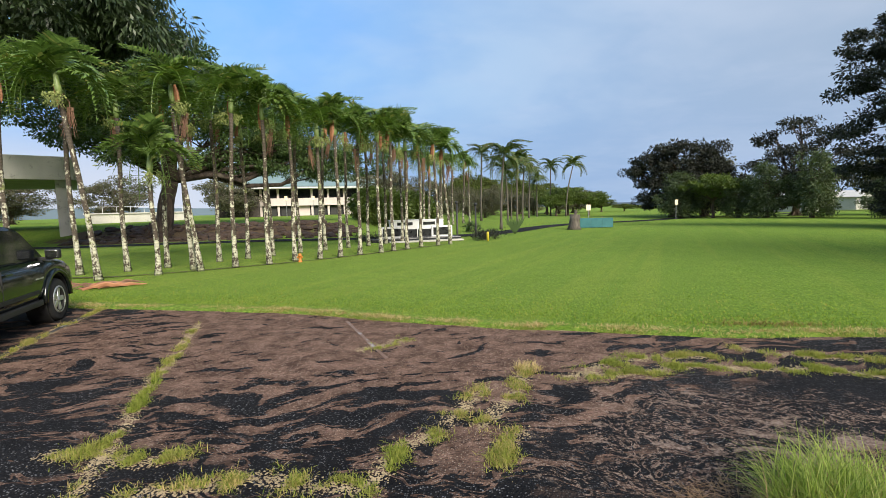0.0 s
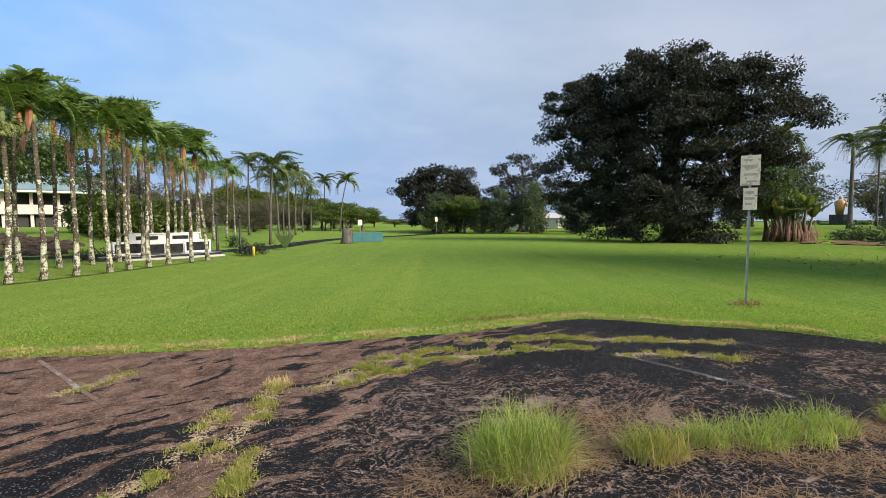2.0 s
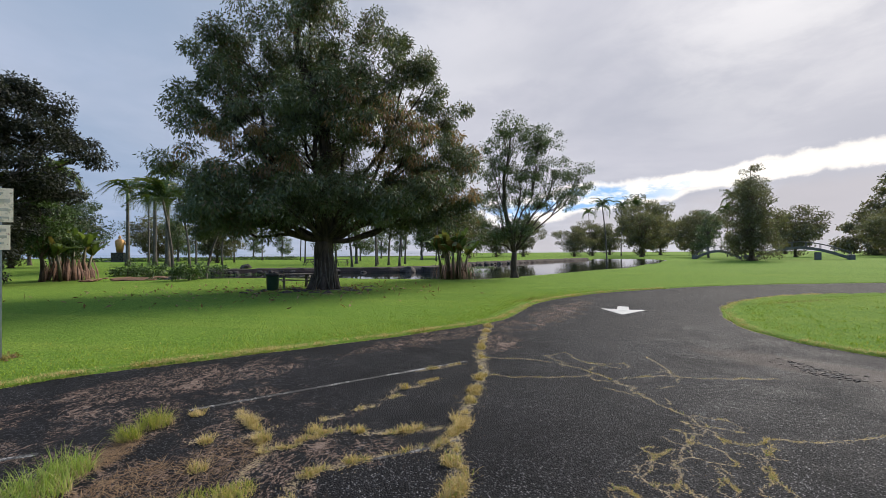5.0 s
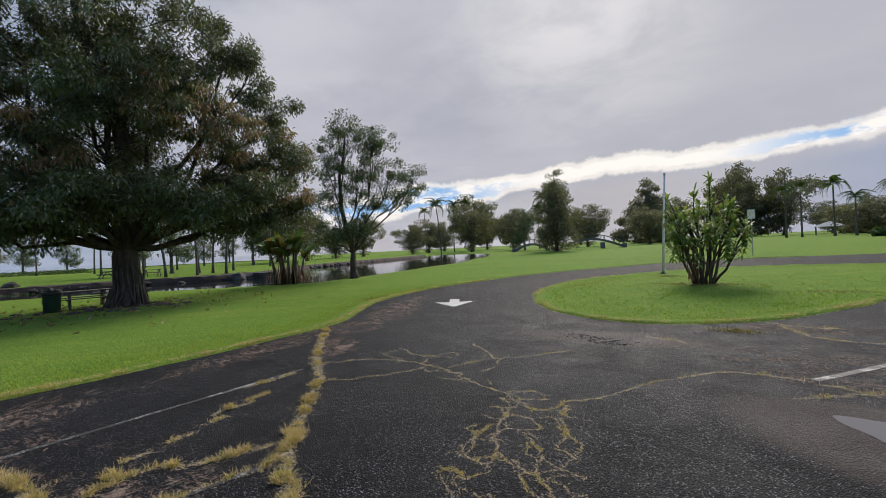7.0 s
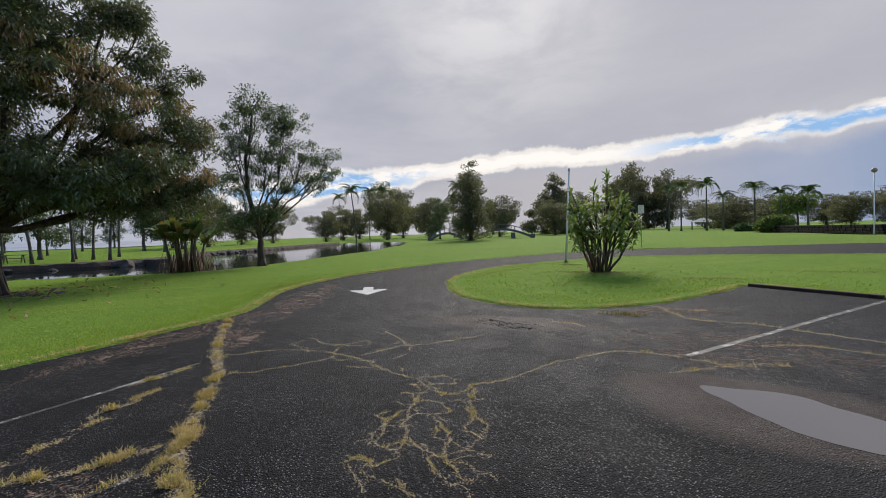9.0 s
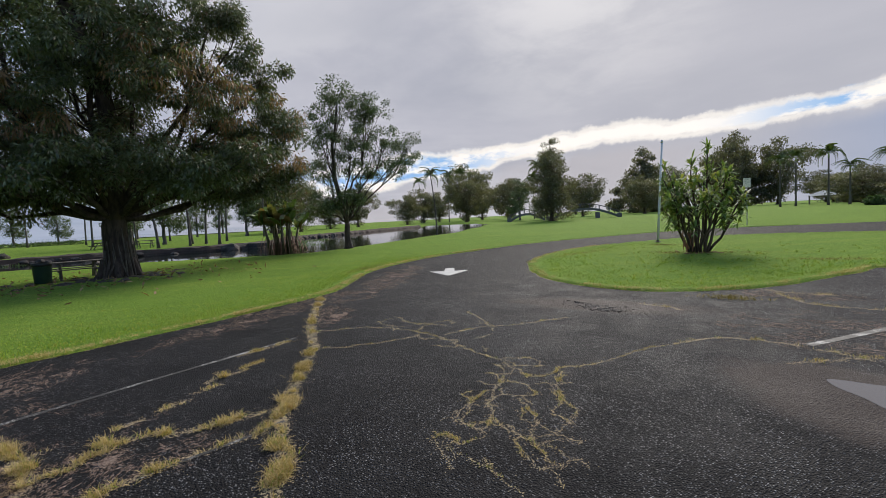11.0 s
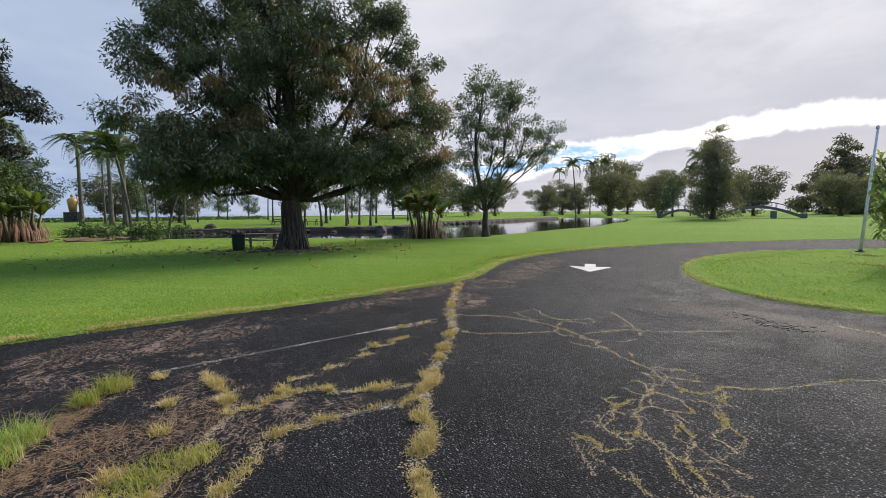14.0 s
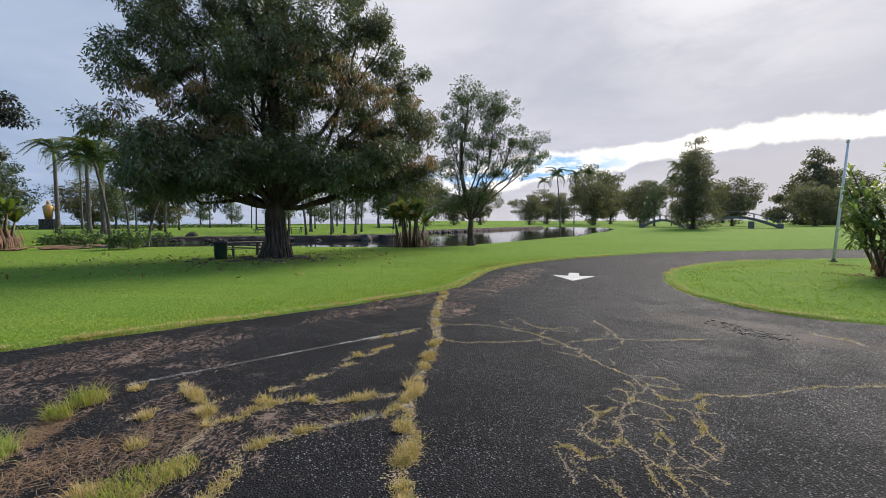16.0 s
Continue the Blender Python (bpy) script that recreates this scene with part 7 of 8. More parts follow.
def banana(at, count, height, seed, label):
    ob = thing("banana_clump", label, "plant", (*at, level(*at)), group="banana clumps")
    r = random.Random(seed)
    for i in range(count):
        a, d = r.uniform(0, 6.3), r.uniform(0.2, 1.3)
        x, y, h = math.cos(a) * d, math.sin(a) * d, height * r.uniform(0.45, 0.75)
        part("stem", tube([(x, y, -0.1), (x * 1.15, y * 1.15, h * 0.5), (x * 1.4, y * 1.4, h)], [0.12, 0.10, 0.06], 8), BANANA_STEM, ob, smooth=True)
        pts, faces = [], []
        for j in range(7):
            b, up = j * 0.9 + r.uniform(-0.3, 0.3), r.uniform(0.7, 1.4)
            L, w = height * r.uniform(0.38, 0.60), height * 0.07
            side = Vector((-math.sin(b), math.cos(b), 0))
            o = Vector((x * 1.4, y * 1.4, h - 0.05))
            base = len(pts)
            for q in range(6):
                t = q / 5
                c = o + Vector((math.cos(b) * math.cos(up) * L * t, math.sin(b) * math.cos(up) * L * t, math.sin(up) * L * t - r.uniform(0.35, 0.6) * L * t * t))
                ww = w * math.sin(min(1, 0.15 + t) * math.pi * 0.85) + 0.02
                pts += [tuple(c - side * ww - Vector((0, 0, ww * 0.35))), tuple(c), tuple(c + side * ww - Vector((0, 0, ww * 0.35)))]
            for q in range(5):
                k = base + q * 3
                faces += [(k, k + 1, k + 4, k + 3), (k + 1, k + 2, k + 5, k + 4)]
        part("leaf_crown", (pts, faces), BANANA, ob)
    dead = []
    for _ in range(90):
        a, d = r.uniform(0, 6.3), r.uniform(0.2, 1.35)
        x, y = math.cos(a) * d, math.sin(a) * d
        dead.append(tube([(x, y, r.uniform(0.7, 1.6)), (x * 1.2, y * 1.2, r.uniform(0.3, 0.7)), (x * 1.25, y * 1.25, 0)], [0.03, 0.09, 0.02], 4, 0.3))
    part("dead_leaf_skirt", joined(*dead), DEAD_FROND, ob, "hanging dead brown leaves", kind="stuff")
    return ob


banana((32.0, -7.6), 8, 3.9, 3, "banana clump with dead leaves at the pond")
banana((37.6, 19.6), 7, 3.9, 4, "banana clump with pale leaves by the lawn")
banana((39.2, 20.8), 5, 3.3, 8, "low banana clump with dead brown leaves")


def bush(at, r, h, leaf, label, seed, lsize=(0.16, 0.08)):
    ob = thing("bush", label, "bush", (*at, level(*at)), group="bushes at the pond")
    blobs = [(0, 0, h * 0.5, r, r, h * 0.5), (r * 0.6, -r * 0.4, h * 0.4, r * 0.6, r * 0.6, h * 0.4), (-r * 0.5, r * 0.5, h * 0.42, r * 0.6, r * 0.6, h * 0.4)]
    cs, rs, owner = clumps_in(blobs, 2.0, 0.32)
    part("branch_work", limbs((0, 0, 0.05), 0.05, blobs, cs, owner, 0.015, seed, 0.3), BARK, ob, kind="stuff")
    part("foliage", leaf_cloud(cs, rs, 36, lsize[0] * 1.25, lsize[1] * 1.25, 0.2), leaf, ob, kind="stuff")
    return ob


for i, (x, y, r, h) in enumerate([(45.6, 17.4, 1.4, 1.4), (33.4, 10.4, 0.95, 1.35), (47.4, 12.3, 1.2, 1.3), (36.6, 13.6, 0.8, 0.9), (43.6, 18.6, 1.0, 1.1)]):
    bush((x, y), r, h, LEAF_POD, "rounded dark green bush on the pond bank", i)
bush((-0.2, 35.2), 0.5, 0.9, LEAF_POD, "small clipped dark bush on lawn", 20)
bush((21.5, -112.0), 3.0, 3.4, LEAF_LIGHT, "bright yellow-green bush by a dark wall", 21, (0.4, 0.2))
bush((30.5, -128.0), 2.2, 2.0, LEAF_POD, "low green bush far on the lawn", 22, (0.35, 0.18))
for i, (x, y) in enumerate([(-8.6, 44.0), (-11.0, 47.5), (-6.6, 48.0), (-9.0, 52.0)]):
    bush((x, y), 2.2, 3.6, LEAF_LIGHT, "tall olive-green shrub behind the monument", 30 + i, (0.3, 0.12))

# traveller's fan on the lawn
fan = thing("fan_plant", "upright spiky fan of dark green leaves on lawn", "plant", (2.8, 31.2, 0))
for i in range(13):
    a = (i - 6) * 0.11
    part("leaf", ([(-0.04, 0, 0), (0.04, 0, 0), (math.sin(a) * 0.8 + 0.05, 0.05 * (i % 3 - 1), 0.75), (math.sin(a) * 0.8 - 0.05, 0.05 * (i % 3 - 1), 0.75), (math.sin(a) * 1.25, 0.1 * (i % 3 - 1), 1.25)], [(0, 1, 2, 3), (3, 2, 4)]), LEAF_POD, fan)

# banks: boulders, reeds and red earth
bank = []
for i in range(260):
    t = i / 259
    x, y = np.interp(t, [0, 0.25, 0.45, 0.6, 0.75, 1.0], [46.8, 48.9, 48.0, 52.5, 64.0, 84.0]), np.interp(t, [0, 0.25, 0.45, 0.6, 0.75, 1.0], [14.0, 3.0, -5.0, -10.2, -16.0, -35.0])
    bank.append(rock(x + RNG.normal(0, 0.35), y + RNG.normal(0, 0.35), -0.16 + RNG.uniform(-0.1, 0.22), RNG.uniform(0.2, 0.42), 0.75))
stuff("bank_boulders", joined(*bank), LAVA, "dark lava boulders along the pond's far bank", "rocks")
for x, y, r in ((46.6, -6.2, 0.9), (47.6, -7.4, 0.8), (36.6, 3.2, 0.6), (36.0, 12.2, 0.7), (52.5, 11.0, 0.6), (66, 2.5, 0.5)):
    b = thing("boulder", "single dark mossy lava boulder by the pond", "rock", (x, y, 0), group="boulders at the pond")
    part("stone", rock(0, 0, level(x, y) + 0.1 if level(x, y) > -0.3 else -0.12, r, 0.65), LAVA, b)
wall_block = thing("stone_abutment", "squared dark lava stone abutment at the pond's edge", "stone wall", (47.5, -8.2, -0.42), 20)
for i in range(4):
    for j in range(2):
        part("stone", box(-1.5 + i * 0.98 + 0.2 * j, 0, 0.2 + j * 0.40, 0.94, 1.2, 0.38, 0.05), LAVA, wall_block)


far_shore = rounded([(104.0, -58.6), (84.6, -36.6), (66.2, -17.6), (52.2, -11.0), (47.8, -5.2), (48.7, 3.0), (47.0, 16.5)], 0.6)
shore_pts, shore_faces = [], []
for i, (x, y) in enumerate(far_shore):
    a, b = Vector(far_shore[max(i - 1, 0)]), Vector(far_shore[min(i + 1, len(far_shore) - 1)])
    d = (b - a).normalized()
    out = Vector((d.y, -d.x))
    j = 0.25 * noise.noise(Vector((x * 0.7, y * 0.7, 2)))
    for o, z in ((-0.75, -0.5), (-0.60, 0.0), (-0.35, 0.30), (0.5, 0.36), (1.3, 0.20)):
        shore_pts.append((x + out.x * (o + j), y + out.y * (o + j), z + (0.12 * noise.noise(Vector((x * 1.9, y * 1.9, o * 5))) if -0.4 < z and o < 0.9 else 0)))
shore_faces = [(i * 5 + q, i * 5 + q + 1, i * 5 + q + 6, i * 5 + q + 5) for i in range(len(far_shore) - 1) for q in range(4)]
structure("pond_bank", (shore_pts, shore_faces), BANK_ROCK, "low dark rocky bank along the pond's far shore", "bank")


def reeds():
    x, y = along(rounded([(37.5, 15.5), (41, 16.5), (45.5, 14.5), (48.0, 8.0)], 0.5), 2400, 0.9)
    x2, y2 = along(rounded([(44.0, -13.0), (52.0, -13.5), (60, -19)], 0.5), 1300, 1.1)
    x, y = np.concatenate([x, x2]), np.concatenate([y, y2])
    n = len(x)
    return blades(x, y, np.full(n, -0.22), RNG.uniform(0.10, 0.32, n), RNG.uniform(0.015, 0.04, n), 0.7, 0.7)


stuff("pond_reeds", reeds(), REED, "green reeds and water weeds along the pond", "reeds")
earth = [rock(37.8 + RNG.normal(0, 1.2), 15.8 + RNG.normal(0, 1.3), 0.0, RNG.uniform(0.15, 0.5), 0.22) for _ in range(60)]
stuff("earth_bank", joined(*earth), RED_EARTH, "bare red earth on the pond bank", "soil")

# the arched footbridge far across the pond
bridge = thing("footbridge", "long arched grey footbridge over the pond", "bridge", (81.0, -88.3, 0.2), math.degrees(math.atan2(-97.4 + 79.2, 71.1 - 91.0)))


def arc(x0, x1, rise, z0, n=14):
    return [(x0 + (x1 - x0) * i / n, z0 + rise * math.sin(math.pi * i / n)) for i in range(n + 1)]


for x0, x1, rise in ((-13.5, -4.5, 1.6), (-2.5, 13.5, 2.2)):
    deck = arc(x0, x1, rise, 0.3)
    part("deck", prism(deck + [(x, z - 0.55) for x, z in reversed(deck)], -1.2, 1.2), BRIDGE_STONE, bridge)
    for s in (-1.15, 1.15):
        part("handrail", tube([(x, s, z + 0.95) for x, z in deck], [0.07] * len(deck), 6), BRIDGE_STONE, bridge)
        for x, z in deck[::2]:
            part("rail_post", box(x, s, z + 0.45, 0.12, 0.12, 0.95), BRIDGE_STONE, bridge)
for x in (-13.6, -3.5, 8.5, 13.6):
    part("pier", box(x, 0, 0.0, 1.0, 2.4, 1.6 if x != 8.5 else 2.6, 0.05), BRIDGE_STONE, bridge)

# the gilded statue on its dark plinth, far beyond the pond
plinth = thing("statue_plinth", "tall stepped black stone statue plinth", "plinth", (100.6, 45.1, 0.0))
part("step", box(0, 0, 0.25, 4.0, 4.0, 0.6, 0.05), BLACK_STONE, plinth)
part("block", box(0, 0, 1.4, 2.2, 2.2, 1.8, 0.05), BLACK_STONE, plinth)
tagged(part("statue", moved(joined(tube([(0, 0, 0), (0, 0, 1.2), (0, 0, 2.3), (0, 0, 2.75)], [0.55, 0.72, 0.85, 0.3], 12), lathe([(0.0, 2.75), (0.24, 2.85), (0.26, 3.1), (0.12, 3.4), (0.0, 3.45)], 12), tube([(0, -0.8, 2.2), (0.1, -1.0, 1.5), (0.5, -0.9, 1.9)], [0.16, 0.14, 0.10], 8)),
                          pose(100.6, 45.1, 2.3)), GOLD, smooth=True), "gilded standing statue on a dark plinth", "statue")
hedge_line = thing("clipped_hedge", "long low dark clipped hedge before the sea", "hedge", (0, 0, 0))
part("foliage", leaf_cloud(np.stack([np.linspace(98, 122, 60), np.linspace(52, 14, 60), np.full(60, 0.6)], 1), np.tile([[0.9, 0.9, 0.55]], (60, 1)), 90, 0.4, 0.2, 0.1), LEAF_POD, hedge_line, kind="stuff")
part("stems", joined(*[tube([(x, y, 0), (x, y, 0.9)], [0.06, 0.03], 5) for x, y in zip(np.linspace(98, 122, 30), np.linspace(52, 14, 30))]), BARK, hedge_line, kind="stuff")

# ---- far right: lamp, wall, shelter ----


def globe_lamp(at, height, globe, label, pole=POLE_WHITE, head=None):
    ob = thing("lamp_post", label, "lamp post", (*at, level(*at)), group="lamp posts")
    part("pole", tube([(0, 0, -0.1), (0, 0, height * 0.12), (0, 0, height)], [0.10, 0.065, 0.055], 8), pole, ob, smooth=True)
    part("globe", lathe([(0.0, -globe), (globe * 0.7, -globe * 0.7), (globe, 0), (globe * 0.7, globe * 0.7), (0.0, globe)], 12, (0, 0, height + globe * 0.8)), head or plain("amber_lamp_globe", (0.30, 0.20, 0.15), (0.38, 0.27, 0.21), 0.3, 10, 2), ob, smooth=True)
    return ob


globe_lamp((4.6, -72.0), 7.2, 0.30, "pale lamp post with a round brownish globe")
black_lamp = globe_lamp((0.1, 29.6), 2.1, 0.11, "black lamp post by the monument", BLACK_METAL, BLACK_METAL)
for x, y, s in ((-1.1, 28.8, 1.05), (-7.4, 30.6, 1.0)):
    copy_thing(black_lamp, Matrix.Translation((x, y, level(x, y))) @ Matrix.Diagonal((s, s, s, 1)))
wall_run = thing("low_stone_wall", "long low dark lava stone wall across the lawn", "wall", (12.5, -92.5, 0), math.degrees(math.atan2(-109.7 + 75.2, 20.8 - 4.0)))
for i in range(44):
    for j in range(3):
        part("stone", box(-20 + i * 0.92 + 0.3 * j + RNG.uniform(-0.05, 0.05), RNG.uniform(-0.04, 0.04), 0.22 + j * 0.42, 0.90 + RNG.uniform(-0.06, 0.06), 0.8, 0.42, 0.08), WALL_ROCK, wall_run)
shelter = thing("park_shelter", "small open shelter with a pale hipped roof", "shelter", (66.0, -212.0, 0), 20)
part("roof", ([(-5, -4, 3.2), (5, -4, 3.2), (5, 4, 3.2), (-5, 4, 3.2), (0, 0, 5.2)], [(0, 1, 4), (1, 2, 4), (2, 3, 4), (3, 0, 4), (3, 2, 1, 0)]), CONCRETE, shelter)
for x in (-4, 4):
    for y in (-3, 3):
        part("post", box(x, y, 1.6, 0.3, 0.3, 3.3), OLD_WOOD, shelter)
for x, y in ((52.0, 76.0), (66.0, 84.0), (38.0, -205.0)):
    h = thing("low_house", "low white house far beyond the trees", "house", (x, y, level(x, y)), 30 if y > 0 else 10, "far houses")
    part("wall", box(0, 0, 1.0, 9, 6, 2.2, 0.03), CONCRETE, h)
    part("roof", prism([(-5, 2.1), (5, 2.1), (0, 3.3)], -3.6, 3.6), CONCRETE, h)
    for q in (-2.8, 0, 2.8):
        w = part("window", box(q, -3.02, 1.2, 1.6, 0.08, 0.9), WHITE_WALL, h)
        part("pane", box(q, -3.07, 1.2, 1.4, 0.04, 0.7), DARK_GLASS, w)

# ---- behind the palm row ----
edging = rounded([(-18, 12.8), (-14.2, 13.0), (-11.2, 12.9), (-8.2, 14.9), (-5.4, 17.6), (-1.5, 23.2)], 0.5)
structure("palm_row_edging", ribbon(edging, 0.13, 0.02, 0.8, 4.0), BANK_ROCK, "low dark stone edging along the palm row", "edging")
slope = [rock(x, y, level(x, y) + 0.02, RNG.uniform(0.12, 0.45), 0.55) for x, y in zip(RNG.uniform(-30, -9.0, 420), RNG.uniform(30.0, 35.6, 420))]
stuff("lava_rock_bank", joined(*slope), BANK_ROCK, "bank of dark lava rocks and roots", "rocks")


def monument():
    """A stepped white wall with black inscribed panels and a low black base."""
    ob = thing("monument_wall", "white stepped memorial wall with black stone panels", "monument", (-3.5, 27.0, level(-3.5, 27.0)), 20)
    ob.matrix_world = ob.matrix_world @ Matrix.Diagonal((1, 1, 0.76, 1))
    part("side_wall", box(-1.55, 0, 0.62, 1.3, 0.40, 1.05, 0.02), WHITE_WALL, ob)
    part("side_wall", box(1.55, 0, 0.62, 1.3, 0.40, 1.05, 0.02), WHITE_WALL, ob)
    part("centre_wall", box(0, 0.12, 0.85, 3.3, 0.46, 1.5, 0.02), WHITE_WALL, ob)
    part("coping", box(0, 0.12, 1.64, 3.4, 0.54, 0.08, 0.02), WHITE_WALL, ob)
    for x, w, z, h, y in ((-1.55, 1.12, 0.72, 0.6, -0.215), (1.55, 1.12, 0.72, 0.6, -0.215), (-0.75, 0.95, 1.37, 0.24, -0.125), (0.75, 0.75, 1.37, 0.24, -0.125), (-0.42, 0.82, 0.62, 0.62, -0.125), (0.45, 0.82, 0.62, 0.62, -0.125)):
        part("stone_panel", box(x, y, z, w, 0.03, h, 0.004), BLACK_STONE, ob, "black granite panel")
    part("base", box(-0.2, -0.55, 0.14, 5.4, 1.0, 0.30, 0.03), BLACK_STONE, ob, "low black stone base")
    part("step", box(0.3, -1.25, 0.05, 4.4, 0.5, 0.12, 0.02), CONCRETE, ob)
    return ob


monument()
for x, y in ((0.6, 26.8), (0.9, 28.2), (-6.3, 26.0)):
    hb = thing("low_hedge", "low dark clipped hedge by the monument", "hedge", (x, y, 0), group="hedges by the monument")
    cs = np.stack([RNG.normal(0, 0.4, 14), RNG.normal(0, 0.25, 14), RNG.uniform(0.15, 0.4, 14)], 1)
    part("foliage", leaf_cloud(cs, np.full((14, 3), 0.25), 70, 0.10, 0.05), LEAF_BANYAN, hb, kind="stuff")
    part("stem", tube([(0, 0, -0.05), (0, 0, 0.4)], [0.05, 0.02], 5), BARK, hb)
bollard = thing("yellow_bollard", "small yellow marker post on the lawn", "bollard", (0.75, 25.6, 0))
part("post", lathe([(0.07, -0.05), (0.07, 0.42), (0.05, 0.47), (0, 0.48)], 10), YELLOW, bollard, smooth=True)


def hydrant():
    ob = thing("fire_hydrant", "small orange fire hydrant among the palms", "hydrant", (-6.55, 16.2, 0))
    ob.matrix_world = ob.matrix_world @ Matrix.Diagonal((0.62, 0.62, 0.62, 1))
    part("barrel", lathe([(0.13, -0.03), (0.13, 0.05), (0.085, 0.06), (0.085, 0.36), (0.11, 0.37), (0.11, 0.41), (0.08, 0.48), (0.03, 0.52), (0, 0.53)], 14), HYDRANT, ob, smooth=True)
    for s in (-1, 1):
        part("outlet", lathe([(0.045, 0.05), (0.045, 0.14), (0.055, 0.14), (0.055, 0.17), (0, 0.17)] if s > 0 else [(0, -0.17), (0.055, -0.17), (0.055, -0.14), (0.045, -0.14), (0.045, -0.05)], 8, (0, 0, 0.29), "x"), HYDRANT, ob)


hydrant()
stump = thing("tree_stump", "broad grey sawn-off tree stump on lawn", "stump", (7.9, 36.0, 0))
part("bole", tube([(0, 0, -0.1), (0, 0, 0.25), (0.03, 0, 0.7), (0.05, 0, 1.15)], [0.62, 0.42, 0.38, 0.40], 12), BARK_PALE, stump, smooth=True)
part("stub", tube([(0.12, 0.1, 1.1), (0.16, 0.12, 1.5)], [0.12, 0.10], 7), BARK_PALE, stump)
hoard = thing("blue_hoarding", "blue-green panel screen standing on the lawn", "screen", (9.9, 37.2, 0), -8)
for i in range(3):
    part("panel", box(-0.8 + i * 0.86, 0, 0.42, 0.84, 0.04, 0.78, 0.01), BLUE_SHEET, hoard)
    part("post", box(-1.22 + i * 0.86, 0.04, 0.45, 0.06, 0.06, 0.95), OLD_WOOD, hoard)

# fallen fronds beside the truck
debris = thing("fallen_fronds", "pile of dead reddish-brown palm fronds on grass", "debris", (-9.9, 10.9, 0.02), 35)
for i in range(30):
    a, x, y = RNG.uniform(-0.35, 0.35), RNG.normal(0, 0.40), RNG.normal(0, 0.17)
    L, w = RNG.uniform(0.35, 1.0), RNG.uniform(0.015, 0.055)
    part("frond_sheath", tube([(x - L / 2 * math.cos(a), y - L / 2 * math.sin(a), 0.02), (x, y, 0.03 + 0.004 * i), (x + L / 2 * math.cos(a), y + L / 2 * math.sin(a), 0.03)], [w * 0.4, w, w * 0.2], 5, 0.4), DEAD_FROND if i % 3 else SHEATH, debris)

# the raised concrete canopy on columns
canopy = thing("concrete_canopy", "raised pale concrete deck on tall columns", "building", (-31.5, 33.4, level(-31.5, 33.4)), 43)
part("fascia", prism([(-24, 4.15), (0.4, 4.15), (0.4, 5.9), (-24, 5.9)], -1.0, 0.0, 0.03), CONCRETE, canopy)
part("deck", box(-12, 9, 4.9, 24.6, 18, 1.1, 0.03), CONCRETE, canopy)
for x, y in ((-0.6, 0.2), (-7.6, 6.5), (-7.6, 0.2), (-14.6, 0.2), (-0.6, 13.0), (-14.6, 13.0)):
    part("column", box(x, y, 2.1, 0.9, 0.8, 4.6, 0.03), CONCRETE, canopy)
low = thing("low_white_building", "long low white building behind the trees", "building", (-46.0, 58.5, level(-47, 57.5) - 0.9), 38)
part("wall", box(0, 0, 1.0, 11, 5, 2.0, 0.03), CONCRETE, low)
part("roof_edge", box(0, 0, 2.06, 11.4, 5.4, 0.16, 0.02), CONCRETE, low)
for i in range(8):
    part("railing_post", box(-5.2 + i * 1.48, -2.6, 2.5, 0.05, 0.05, 0.9), POLE_WHITE, low)
part("railing", box(0, -2.6, 2.93, 10.6, 0.05, 0.05), POLE_WHITE, low)


def pavilion():
    """A two-storey pavilion: lava stone base, pink balcony band, columns and a hipped teal roof."""
    z = level(-28.5, 79.0) - 0.2
    ob = thing("pavilion", "two-storey pavilion with pink balcony band and teal roof", "building", (-28.5, 80.0, z), math.degrees(math.atan2(10.4, 27.6)))
    # dark core, painted shade for the depth of the open storeys
    part("core", box(0, 5.0, 2.6, 27.5, 8.0, 5.2), DARK_GLASS, ob, "dark core standing in for shade in the open storeys")
    part("balcony_band", box(0.6, 0.2, 2.75, 27.0, 0.35, 1.25, 0.02), PINK_WALL, ob)
    part("floor_edge", box(0.6, 0.8, 2.15, 27.0, 1.6, 0.25, 0.02), PINK_WALL, ob)
    for i in range(10):
        part("column", box(-12.4 + i * 2.9, 0.55, 2.5, 0.38, 0.38, 5.2, 0.02), PINK_WALL, ob)
    # lower bays: the black ones stand in for shaded openings
    for i in range(9):
        part("door_bay", box(-10.95 + i * 2.9, 0.98, 1.0, 2.1, 0.1, 1.9), PINK_WALL if i % 3 == 0 else BLACK_METAL, ob)
    part("rock_wall", box(-12.8, -1.4, 1.7, 6.4, 1.0, 3.7, 0.06), LAVA, ob, "dark lava stone end wall")
    part("eave", box(0, 4.4, 5.2, 31.0, 12.0, 0.3, 0.04), WHITE_WALL, ob)
    roof = part("roof", ([(-15.7, -1.7, 5.35), (15.7, -1.7, 5.35), (15.7, 10.6, 5.35), (-15.7, 10.6, 5.35), (-9.5, 4.4, 8.0), (9.5, 4.4, 8.0)], [(0, 1, 5, 4), (1, 2, 5), (2, 3, 4, 5), (3, 0, 4), (3, 2, 1, 0)]), ROOF_TEAL, ob)
    for i in range(20):
        x = -14.2 + i * 1.5
        s = min(1.0, (15.7 - abs(x)) / 6.2)
        part("roof_seam", tube([(x, -1.7, 5.37), (x, -1.7 + 6.1 * s, 5.37 + 2.65 * s)], [0.05, 0.05], 4), ROOF_TEAL, roof)
    return ob


pavilion()
for x, y in ((-26.5, 62.0), (-24.0, 66.0)):
    far_sign((x, y), 3.0, 20, (0.4, 0.6))

# ---- the parked pickup ----


